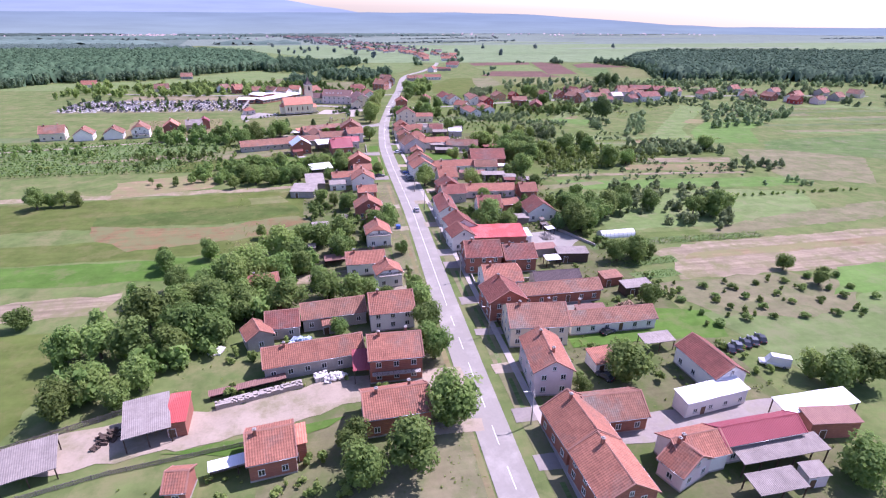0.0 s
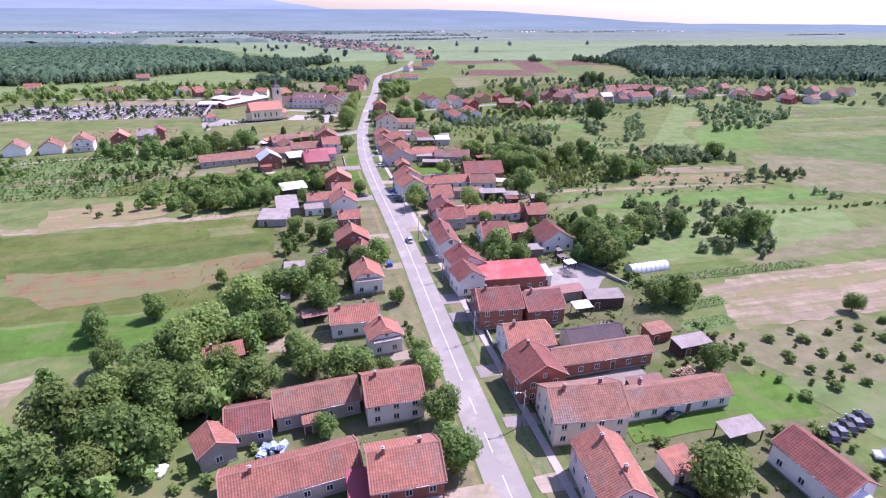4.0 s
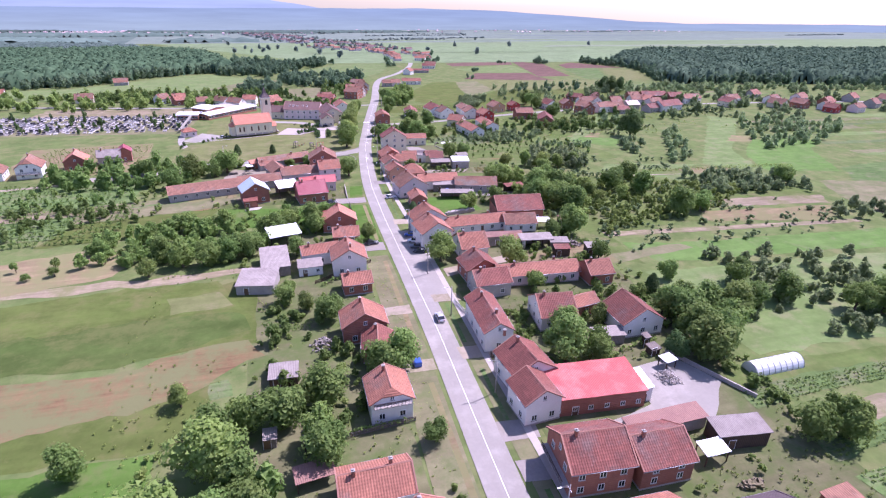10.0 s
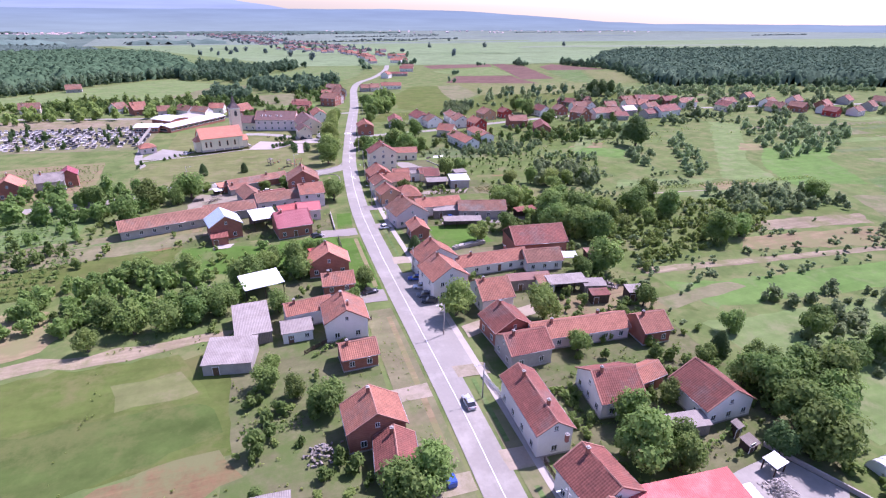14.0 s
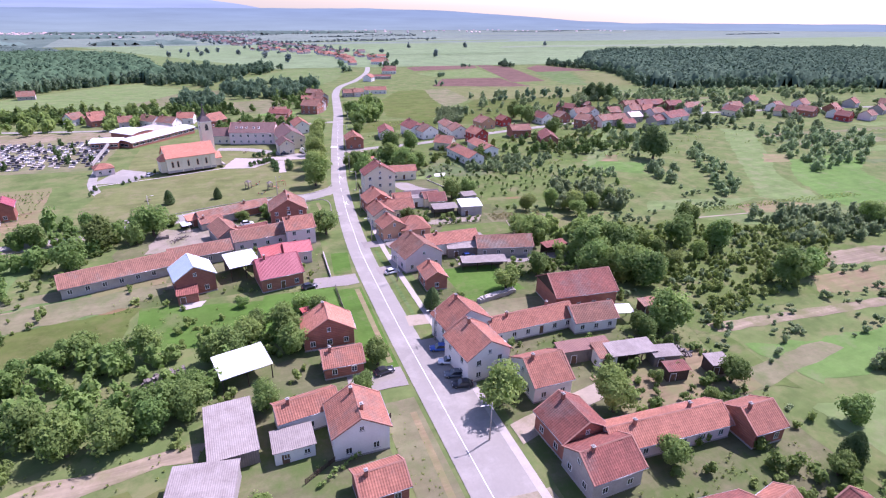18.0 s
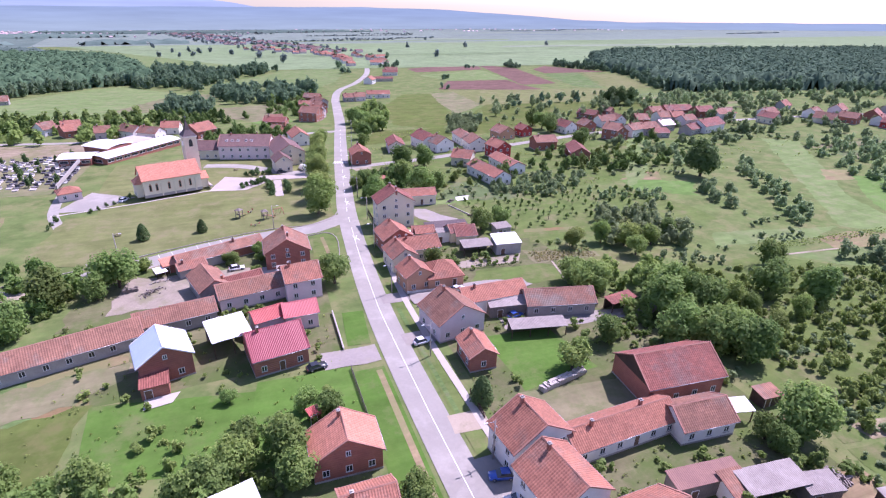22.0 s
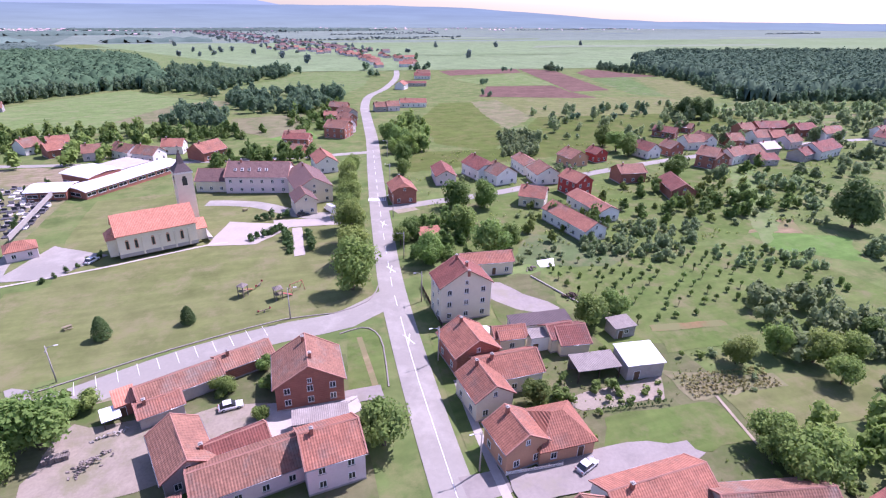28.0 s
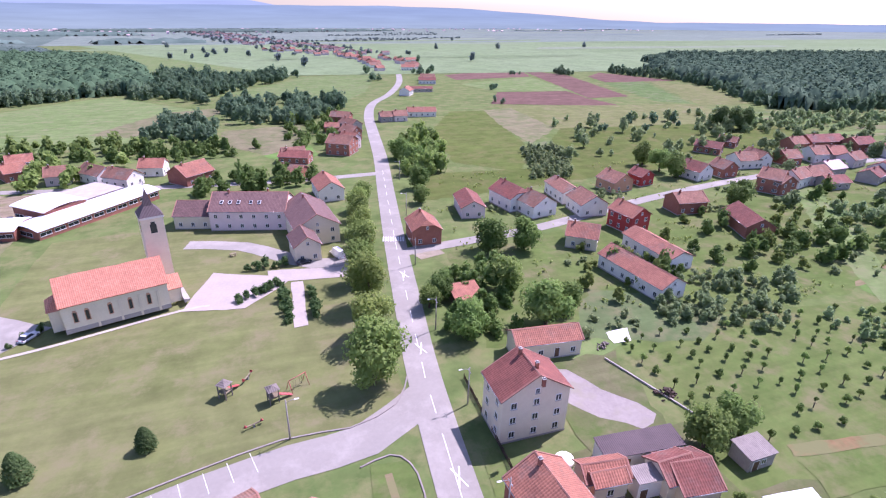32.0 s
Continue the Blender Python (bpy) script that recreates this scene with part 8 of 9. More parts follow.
thicket("grass_tufts", "dry weeds on the roadside verge", [(15, 20), (21.5, 20), (22.5, 230), (17, 230)], 500, 0.12, 0.3, "leaf_light", 63, 0.6, TUFTS, "weeds")
thicket("shrubbery", "clipped green garden hedge", [], 0, 0.55, 0.8, "leaf", 64, 1.1, TUFTS, points=[(3 + 0.7 * k, 159.3 + 0.04 * k) for k in range(18)] + [(18.6, 134 + 0.7 * k) for k in range(8)] + [(4 + 0.8 * k, 216.6 + 0.5 * k) for k in range(14)] + [(66 + 0.8 * k, 170.5 + 0.15 * k) for k in range(14)])

thicket("clipped_hedge", "row of small clipped dark conifers across the garden", [], 0, 0.36, 0.46, "leaf_dark", 65, 1.7, TUFTS, "hedge", [(60.4 + 0.72 * k, 314.0 - 0.106 * k) for k in range(20)])

# ---- garden plants, weeds and bushes between the houses ----
BUSHES = [leaf_cloud(130 + k, 90, 0.22, 3, 0.85) for k in range(4)]


OPEN_YARDS = [(92, 190, 201, 217), (57, 93, 97, 113), (48, 262, 67, 283), (58, 146, 84, 167), (48, 61, 95, 74), (44, 249, 70, 262), (55, 344, 77, 367), (37, 146, 60, 156), (37, 296, 72, 307), (46, 109, 66, 117), (37, 200, 62, 226), (-32, 317, 8, 337), (-62, 72, 5, 92), (56, 298, 84, 313), (84, 298, 112, 310), (84, 324, 110, 332), (-36, 190, -13, 226)]


def built_over(x, y, r):
    if any(x0 < x < x1 and y0 < y < y1 for x0, y0, x1, y1 in OPEN_YARDS):
        return True
    for hx, hy, g, l, w in FOOTPRINTS:
        dx, dy = x - hx, y - hy
        if abs(dx) + abs(dy) < 40 and abs(dx * math.cos(g) + dy * math.sin(g)) < l + r * 0.7 and abs(dy * math.cos(g) - dx * math.sin(g)) < w + r * 0.7:
            return True
    return False


def garden(label, region, count, r0, r1, material, shapes, seed, tall=0.9, clump=7.0, name="garden_plants", cat="plants"):
    """Plants in loose groups over a rectangle, keeping off the buildings and the road."""
    rs = random.Random(seed)
    x0, y0, x1, y1 = region
    pts = []
    while len(pts) < count:
        cx, cy = rs.uniform(x0, x1), rs.uniform(y0, y1)
        for k in range(rs.randint(2, 7)):
            x, y = cx + rs.gauss(0, clump * 0.5), cy + rs.gauss(0, clump * 0.25)
            if x0 < x < x1 and y0 < y < y1 and abs(x - centre_x(max(y, 0))) > 8.5 and not built_over(x, y, r1):
                pts.append((x, y))
    thicket(name, label, [], 0, r0, r1, material, seed, tall, shapes, cat, pts)


garden("leafy garden bushes between yards and sheds", (42, 55, 92, 330), 220, 0.5, 1.6, "leaf", BUSHES, 301)
garden("light green garden plants and young shrubs", (42, 55, 92, 330), 180, 0.4, 1.3, "leaf_light", BUSHES, 302)
garden("weeds and low plants along walls and fences", (38, 55, 92, 330), 1100, 0.15, 0.45, "leaf_light", TUFTS, 303)
garden("leafy bushes in the west gardens", (-34, 60, 14, 300), 230, 0.5, 1.5, "leaf", BUSHES, 304)
garden("low plants and weeds in the west gardens", (-40, 60, 17, 345), 1000, 0.15, 0.45, "leaf_light", TUFTS, 305)
garden("rough scrub and tall weeds on the east fields", (88, 190, 200, 325), 420, 0.4, 1.3, "leaf_slope_hazed", BUSHES, 306)
garden("bushes at the edges of the west fields", (-150, 262, -30, 345), 80, 0.5, 1.5, "leaf", BUSHES, 309)
garden("garden bushes along the side street", (56, 372, 230, 480), 120, 0.6, 1.8, "leaf_slope_hazed", BUSHES, 310)
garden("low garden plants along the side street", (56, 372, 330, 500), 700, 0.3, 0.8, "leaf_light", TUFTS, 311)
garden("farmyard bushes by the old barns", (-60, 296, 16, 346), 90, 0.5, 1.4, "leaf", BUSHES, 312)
garden("bushes among the far houses", (230, 410, 440, 510), 200, 0.8, 2.2, "leaf_slope_hazed", BUSHES, 313)

# ---- church ----
church = new("church")
church.matrix_basis = pose(-22.4, 414.6, 0, 0, 0, 17) @ Matrix.Translation((-0.9, 0, 0)) @ Matrix.Diagonal((0.92, 1.0, 1.0, 1.0))
tagged(church, "cream church with new orange tile roof and square tower", "church")
NL, NW, NE, NR = 22.0, 10.4, 6.0, 4.6
part("wall", mesh("wall", [(-11, -5.2, -0.4), (-11, 5.2, -0.4), (-11, 5.2, NE), (-11, 0, NE + NR - 0.3), (-11, -5.2, NE), (11, -5.2, -0.4), (11, 5.2, -0.4), (11, 5.2, NE), (11, 0, NE + NR - 0.3), (11, -5.2, NE)],
                  [(0, 4, 3, 2, 1), (5, 6, 7, 8, 9), (0, 1, 6, 5), (1, 2, 7, 6), (2, 3, 8, 7), (3, 4, 9, 8), (4, 0, 5, 9)], "plaster_cream"), church, "smooth cream plaster wall")
part("roof", mesh("roof", *gable_roof(NL + 0.9, NW + 1.0, NE + 0.1, NR), "tile_orange"), church)
part("plinth", mesh("plinth", *box_data(-11.08, -5.28, -0.4, 11.08, 5.28, 0.6), "concrete"), church)
for u in (-8.6, -6.2, -1.6, 2.6, 6.6):
    w = part("window", mesh("window", *boxes((u - 0.5, -5.30, 1.8, u + 0.5, -5.16, 4.3), (u - 0.34, -5.30, 4.3, u + 0.34, -5.16, 4.65)), "plaster_orange"), church)
    part("pane", mesh("pane", *boxes((u - 0.34, -5.34, 2.0, u + 0.34, -5.2, 4.2)), "glass_dark"), w)
for u in (-4.4, 0.4, 4.6, 8.6):
    part("buttress", mesh("buttress", *boxes((u - 0.25, -5.5, -0.3, u + 0.25, -5.2, 4.8)), "plaster_cream"), church)
apse = part("apse", mesh("apse", *boxes((-13.4, -3.0, -0.4, -11.0, 3.0, 4.6)), "plaster_cream"), church)
part("roof", mesh("roof", [(-13.8, -3.4, 4.6), (-11, -3.4, 4.6), (-11, 3.4, 4.6), (-13.8, 3.4, 4.6), (-11, 0, 7.4), (-12.6, 0, 6.6)], [(0, 1, 4, 5), (3, 5, 4, 2), (0, 5, 3), (0, 3, 2, 1)], "tile_orange"), apse)
porch = part("porch", mesh("porch", *boxes((11.0, -3.2, -0.4, 14.2, -2.6, 3.2), (11.0, 2.6, -0.4, 14.2, 3.2, 3.2), (13.8, -3.2, -0.4, 14.2, -1.8, 3.2), (13.8, 1.8, -0.4, 14.2, 3.2, 3.2), (11.0, -3.2, 3.0, 14.2, 3.2, 3.25)), "plaster_cream"), church)
part("roof", mesh("roof", *gable_roof(4.2, 7.4, 3.3, 2.2), "tile_orange"), porch, at=Matrix.Translation((12.6, 0, 0)))
part("steps", bevelled("steps", "concrete", [(14.2 + 0.35 * k, -5 + 0.2 * k, -0.3, 14.6 + 0.35 * k, 4, 0.6 - 0.15 * k) for k in range(4)], 0.02), porch)
TX, TY, TW = 12.2, 8.6, 2.6
tower = part("tower", mesh("tower", *box_data(TX - TW, TY - TW, -0.4, TX + TW, TY + TW, 18.0), "plaster_cream"), church, "square cream bell tower")
for r, (dx, dy) in enumerate(((0, -1), (1, 0), (0, 1), (-1, 0))):
    at = Matrix.Translation((TX, TY, 0)) @ pose(0, 0, 0, 0, 0, 90 * r)
    part("belfry_opening", mesh("belfry_opening", *boxes((-0.75, -TW - 0.04, 14.0, 0.75, -TW + 0.3, 16.2), (-0.5, -TW - 0.04, 16.2, 0.5, -TW + 0.3, 16.8)), "glass_dark"), tower, "dark arched belfry opening", at=at)
part("cornice", mesh("cornice", *box_data(TX - TW - 0.25, TY - TW - 0.25, 17.6, TX + TW + 0.25, TY + TW + 0.25, 18.1), "plaster_white"), tower)
sp = [(TX + a * 2.9, TY + b * 2.9, 18.1) for a, b in ((-1, -1), (1, -1), (1, 1), (-1, 1))] + [(TX + a * 1.1, TY + b * 1.1, 20.3) for a, b in ((-1, -1), (1, -1), (1, 1), (-1, 1))] + [(TX, TY, 24.4)]
part("spire", mesh("spire", sp, [(0, 1, 5, 4), (1, 2, 6, 5), (2, 3, 7, 6), (3, 0, 4, 7), (4, 5, 8), (5, 6, 8), (6, 7, 8), (7, 4, 8), (3, 2, 1, 0)], "sheet_dark"), tower, "dark metal spire")
part("cross", mesh("cross", *boxes((TX - 0.05, TY - 0.05, 24.2, TX + 0.05, TY + 0.05, 26.0), (TX - 0.45, TY - 0.04, 25.2, TX + 0.45, TY + 0.04, 25.3)), "metal_grey"), tower)


# ---- school ----
def school_wing(x, y, rot, L, W, h, label, bow=0.9, roof="metal_white"):
    base = new("school_wing")
    base.matrix_basis = pose(x, y, gz(x, y), 0, 0, rot)
    tagged(base, label, "school", "school buildings")
    part("wall", mesh("wall", *box_data(-L / 2, -W / 2, -0.6, L / 2, W / 2, h), "block_brick"), base)
    n = 10
    verts, faces = [], []
    for i in range(n + 1):
        yy = -W / 2 - 0.6 + (W + 1.2) * i / n
        zz = h + 0.1 + bow * math.sin(math.pi * i / n)
        verts += [(-L / 2 - 0.5, yy, zz), (L / 2 + 0.5, yy, zz), (-L / 2 - 0.5, yy, zz - 0.25), (L / 2 + 0.5, yy, zz - 0.25)]
    for i in range(n):
        k = i * 4
        faces += [(k, k + 1, k + 5, k + 4), (k + 2, k + 6, k + 7, k + 3), (k, k + 4, k + 6, k + 2), (k + 1, k + 3, k + 7, k + 5)]
    faces += [(0, 2, 3, 1), (n * 4, n * 4 + 1, n * 4 + 3, n * 4 + 2)]
    part("roof", mesh("roof", verts, faces, roof), base)
    k = max(2, int(L / 4.2))
    for i in range(k):
        u = (i + 0.5) / k * L - L / 2
        window(base, pose(u, -W / 2, 1.4, 0, 0, 0), round(L / k * 0.8, 1), 1.2)
        window(base, pose(-u, W / 2, 1.4, 0, 0, 180), round(L / k * 0.8, 1), 1.2)
    window(base, pose(-L / 2, 0, 1.0, 0, 0, -90), round(W * 0.5, 1), 1.4)
    return base


school_wing(-43.4, 489.4, 49.5, 44, 11, 3.4, "long low brick school wing with white curved roof")
school_wing(-56, 492, -40, 15, 14, 5.2, "brick school hall with white curved roof")
school_wing(-66, 477, -6, 13, 11, 3.6, "low brick school entrance wing with white roof")
school_wing(-52, 505, 49.5, 26, 14, 3.2, "low flat-roofed school block with pale grey roof", 0.15, "concrete")
house("small rose-plastered cemetery chapel with red hip roof", -58, 418, 20, 8, 7, 3.2, 1.8, "plaster_rose", "tile_bright", "d", 1, hip=True, chim=0, name="chapel", cat="chapel")

# ---- cemetery ----
grave_rnd = random.Random(9)
for tone, label in (("grave_pale", "pale stone graves in close rows"), ("grave_dark", "dark granite graves in close rows"), ("plaster_grey", "grey stone graves in close rows")):
    items = []
    for row in range(44):
        for k in range(16):
            if grave_rnd.random() < 0.33:
                x, y = -198 + 3.1 * row + grave_rnd.uniform(-0.3, 0.3), 446 + 3.7 * k - 0.25 * row + grave_rnd.uniform(-0.4, 0.4)
                if x > -66 and y < 436:
                    continue
                z = gz(x, y)
                items += [(x - 0.95, y - 1.2, z - 0.2, x + 0.95, y + 1.0, z + 0.4), (x - 0.8, y + 1.05, z - 0.2, x + 0.8, y + 1.25, z + grave_rnd.uniform(0.9, 1.5))]
    tagged(new("graves", mesh("graves", *boxes(*items), tone)), label, "graves", kind="stuff")
patch("cemetery_ground", "pale gravel ground of the cemetery", [(-202, 442), (-62, 426), (-60, 494), (-202, 508)], "grass_dry", 0.08, cat="cemetery")
tagged(new("cemetery_wall", mesh("cemetery_wall", *boxes((-64.2, 428, -0.4, -63.9, 470, 1.3)), "concrete")), "low grey cemetery wall", "wall", kind="structure")
thicket("shrubbery", "dark clipped evergreens among the graves", [(-200, 444), (-64, 430), (-62, 492), (-200, 504)], 60, 0.9, 1.8, "leaf_dark", 40, 1.8, SPRIGS)
thicket("shrubbery", "dark round shrubs by the forecourt", [], 0, 1.2, 2.0, "leaf_dark", 41, 1.0, SPRIGS, points=[(2.5 + 1.9 * k, 411.5 + 1.1 * k + 0.4 * (k % 2)) for k in range(6)] + [(13.0, 399 + 2.6 * k) for k in range(6)] + [(19.5, 400 + 2.8 * k) for k in range(5)] + [(5 + 2.2 * k, 428.5 + 0.5 * (k % 3)) for k in range(5)])
thicket("shrubbery", "row of small dark shrubs along the forecourt", [], 0, 0.7, 1.1, "leaf_dark", 42, 1.3, SPRIGS, points=[(-48 + 2.1 * k, 398 + 2.6 * k) for k in range(6)] + [(-57 - 0.2 * k, 392 - 4 * k) for k in range(3)])


# ---- vehicles ----
def wheel(parent, x, y, r=0.32):
    ty = shared(("tyre", r), lambda: tube("tyre", "rubber", [(0, -0.11, 0), (0, 0.11, 0)], r, r, 14))
    rim = shared(("rim", r), lambda: tube("rim", "metal_grey", [(0, -0.12, 0), (0, 0.12, 0)], r * 0.6, r * 0.6, 10))
    w = part("wheel", ty, parent, at=Matrix.Translation((x, y, r)))
    part("rim", rim, w)


def car(label, x, y, rot, paint, long=4.2, wide=1.75, tall=1.45, van=False, lift=0.12, group="parked cars"):
    """Nose towards its own +x."""
    base = new("van" if van else "car")
    base.matrix_basis = pose(x, y, gz(x, y) + lift, 0, 0, rot)
    tagged(base, label, "van" if van else "car", group)

    def make():
        bm = bmesh.new()
        l, w = long / 2, wide / 2
        waist = 0.95 if van else 0.82
        secs = [(-l, 0.55, 0.86), (-l + 0.1, waist - 0.02, 0.95), (-l * 0.3, waist, 1.0), (l * 0.35, waist, 1.0), (l * 0.62, waist - 0.06, 0.97), (l - 0.12, waist - 0.2, 0.92), (l, 0.48, 0.8)]
        rows = [[bm.verts.new((xx, s * w * k * f, z)) for s, f, z in ((-1, 0.96, 0.24), (-1, 1.0, 0.5), (-1, 0.95, h), (1, 0.95, h), (1, 1.0, 0.5), (1, 0.96, 0.24))] for xx, h, k in secs]
        for a, b in zip(rows, rows[1:]):
            for i in range(6):
                bm.faces.new((a[i], b[i], b[(i + 1) % 6], a[(i + 1) % 6]))
        bm.faces.new(rows[0])
        bm.faces.new(rows[-1][::-1])
        bmesh.ops.recalc_face_normals(bm, faces=bm.faces[:])
        me = bpy.data.meshes.new("body")
        bm.to_mesh(me)
        bm.free()
        me.materials.append(MATS[paint])
        me.polygons.foreach_set("use_smooth", [True] * len(me.polygons))
        return me

    part("body", shared(("car", paint, long, van), make), base)
    l, w = long / 2, wide / 2
    z0, z1 = (0.93, tall) if van else (0.80, tall)
    b0, b1, t0, t1 = (-l + 0.08, l * 0.62, -l + 0.14, l * 0.34) if van else (-l * 0.86, l * 0.42, -l * 0.58, l * 0.08)
    cab = [(b0, -w * 0.93, z0), (b1, -w * 0.93, z0), (b1, w * 0.93, z0), (b0, w * 0.93, z0), (t0, -w * 0.76, z1 - 0.05), (t1, -w * 0.76, z1 - 0.05), (t1, w * 0.76, z1 - 0.05), (t0, w * 0.76, z1 - 0.05)]
    quads = [(0, 1, 5, 4), (1, 2, 6, 5), (2, 3, 7, 6), (3, 0, 4, 7), (4, 5, 6, 7)]
    part("cabin_glass", shared(("cab", long, van, tall, van and paint), lambda: mesh("cabin_glass", cab, quads, paint if van else "glass_dark")), base, "dark tinted glass")
    part("car_roof", shared(("croof", paint, long, van), lambda: bevelled("car_roof", paint, [(t0 - 0.02, -w * 0.78, z1 - 0.07, t1 + 0.02, w * 0.78, z1)], 0.03)), base)
    for sx in (-0.3, 0.31):
        for sy in (-1, 1):
            wheel(base, long * sx, sy * (w - 0.1))
    for sy in (-1, 1):
        part("headlight", shared(("hl", long), lambda: bevelled("headlight", "frame_white", [(l - 0.14, -0.2, 0.58, l - 0.02, 0.2, 0.7)], 0.02)), base, "clear headlight", at=Matrix.Translation((0, sy * w * 0.62, 0)))
        part("tail_light", shared(("tl", long), lambda: bevelled("tail_light", "metal_red", [(-l - 0.01, -0.15, 0.62, -l + 0.1, 0.15, 0.82)], 0.02)), base, "red tail light", at=Matrix.Translation((0, sy * w * 0.66, 0)))
    return base


car("silver hatchback driving along the asphalt road", 30.3, 193, 90, "car_silver", group="cars on the road")
car("blue car parked nose to the white house", 34.2, 245, 165, "car_blue")
car("white car parked beside the road", 34.3, 240, 165, "car_white")
car("dark grey car parked in a row", 34.0, 235.4, 165, "car_grey")
car("dark blue car parked in a row", 34.3, 232, 165, "car_dark")
car("black car parked on the gravel driveway", 20.8, 241, 10, "car_dark")
car("white saloon parked on the verge", 34.6, 284, 8, "car_white")
car("pale blue car in the farmyard", 59, 287, 10, "car_blue")
car("white estate car in the courtyard", -2.0, 334.6, 6, "car_white")
car("white delivery van before the monastery", 29, 431, 110, "car_white", 6.0, 2.1, 2.5, True)
car("black car parked between the houses", 54, 84.5, 120, "car_dark")
car("black car before the garages", 63, 100.5, 15, "car_dark")
car("dark car beside the maroon-roofed house", 11.5, 282.5, 10, "car_dark")
car("white box van parked in the yard", 94, 82, 150, "car_white", 6.2, 2.1, 2.6, True)
car("silver car beside the paved drive", 51, 303.5, 20, "car_silver")
car("white car parked at the cemetery", -39, 408.5, 60, "car_white")
car("dark car by the monastery", 19.5, 429, 20, "car_dark")
for k in range(5):
    car("old dark car wreck in a crowded row", 88 + 2.6 * k, 89 + 0.6 * k, 70, ("car_dark", "car_grey")[k % 2], lift=0.05, group="car wrecks")


# ---- poles, fences and small things ----
def lamp_pole(x, y, side=-1, h=8.2):
    base = new("street_lamp")
    base.matrix_basis = pose(x, y, gz(x, y))
    tagged(base, "slim grey concrete pole with street lamp and wire brackets", "street lamp", "street lamps")
    part("pole", shared(("pole", h), lambda: tube("pole", "concrete", [(0, 0, -0.4), (0, 0, h)], 0.16, 0.09)), base)
    part("arm", shared(("arm", side), lambda: tube("arm", "metal_grey", [(0, 0, 7.6), (side * 0.7, 0, 7.9), (side * 1.5, 0, 8.0)], 0.04, 0.035, 6)), base)
    part("lamp_head", shared(("lh", side), lambda: bevelled("lamp_head", "frame_white", [(side * 1.7 - 0.35, -0.12, 7.93, side * 1.7 + 0.35, 0.12, 8.07)], 0.04)), base, "white lamp head")
    part("bracket", shared("brk", lambda: mesh("bracket", *boxes((-0.05, -0.7, 7.2, 0.05, 0.7, 7.3), (-0.03, -0.62, 7.3, 0.03, -0.56, 7.5), (-0.03, 0.56, 7.3, 0.03, 0.62, 7.5)), "metal_grey")), base)


for px, py in ((33.5, 15), (33.5, 45), (33.5, 74), (34, 105), (33.6, 133.5), (34, 164), (33.5, 194), (33.2, 217), (34.6, 249), (34.6, 279), (34.6, 308), (37.5, 337), (41.2, 361), (43.5, 386), (48.6, 419), (57, 458), (66, 500)):
    lamp_pole(px, py)
for px, py in ((10.3, 362), (-33, 352)):
    lamp_pole(px, py, 1, 8.2)


def fence(label, points, h=1.1, gap=0.16, material="timber_grey", post_gap=2.5, solid=False):
    base = new("fence")
    x0, y0 = points[0]
    base.matrix_basis = Matrix.Translation((x0, y0, gz(x0, y0)))
    tagged(base, label, "fence", "garden fences")
    for (ax, ay), (bx, by) in zip(points, points[1:]):
        L = math.hypot(bx - ax, by - ay)
        at = pose(ax - x0, ay - y0, gz(ax, ay) - gz(x0, y0), 0, 0, math.degrees(math.atan2(by - ay, bx - ax)))
        n = max(1, round(L / post_gap))
        if solid:
            part("panel", mesh("panel", *boxes((0, -0.09, -0.3, L, 0.09, h)), material), base, at=at)
            part("coping", mesh("coping", *boxes((-0.05, -0.14, h, L + 0.05, 0.14, h + 0.07)), "concrete"), base, at=at)
            continue
        for k in range(n + 1):
            part("post", shared(("fp", h, material), lambda: mesh("post", *boxes((-0.06, -0.06, -0.3, 0.06, 0.06, h + 0.1)), material)), base, at=at @ Matrix.Translation((L * k / n, 0, 0)))
        part("slats", mesh("slats", *boxes((0, -0.03, 0.25, L, 0.03, 0.33), (0, -0.03, h - 0.25, L, 0.03, h - 0.17), *[(u, -0.05, 0.08, u + gap * 0.6, -0.03, h) for u in np.arange(0, L - gap, gap)]), material), base, at=at)
    return base


DARK, PALE = "timber_dark", "plaster_white"
fence("low wall with pale coping before the brick house", [(37.6, 136), (37.2, 130), (56, 130.6)], 0.9, solid=True, material="paving")
fence("dark metal front fence by the footpath", [(37.6, 120), (37.8, 108)], 1.2, material=DARK)
fence("white railing beside the white house", [(36.2, 200), (37.4, 192), (37.4, 186)], 1.1, material=PALE)
fence("dark front fence along the footpath", [(37.4, 176), (37.2, 164)], 1.1, material=DARK)
fence("dark front fence along the footpath", [(37.6, 265), (37.4, 258)], 1.3, material=DARK)
fence("low pale wall along the front garden", [(18.4, 303), (17.9, 287)], 0.8, solid=True, material="plaster_white")
fence("pale fence posts along the lawn", [(18, 280), (17.8, 262)], 1.0, material="timber_grey")
fence("dark iron fence by the tall white house", [(43.2, 368), (42.2, 346), (41.4, 339)], 1.2, material=DARK)
fence("white railing beside the paved drive", [(38.2, 306), (47.5, 305)], 0.9, material=PALE)
fence("dark front railing before the drive", [(38.4, 299), (46, 298.4)], 0.9, material=DARK)
fence("grey board fence behind the builder's yard", [(-62, 83), (-44, 90), (-38, 92)], 1.4, material="timber_grey")
fence("grey board fence along the yard", [(-62, 70), (-40, 75.4), (-12, 79)], 1.0, material="timber_grey")
fence("grey paling fence between gardens", [(17, 160), (-2, 158)], 1.1, material="timber_grey")
fence("dark wooden fence between gardens", [(18.5, 228), (2, 218)], 1.1, material=DARK)
fence("low concrete edging wall beside the orchard", [(73, 365), (79.5, 343)], 0.4, solid=True, material="concrete")
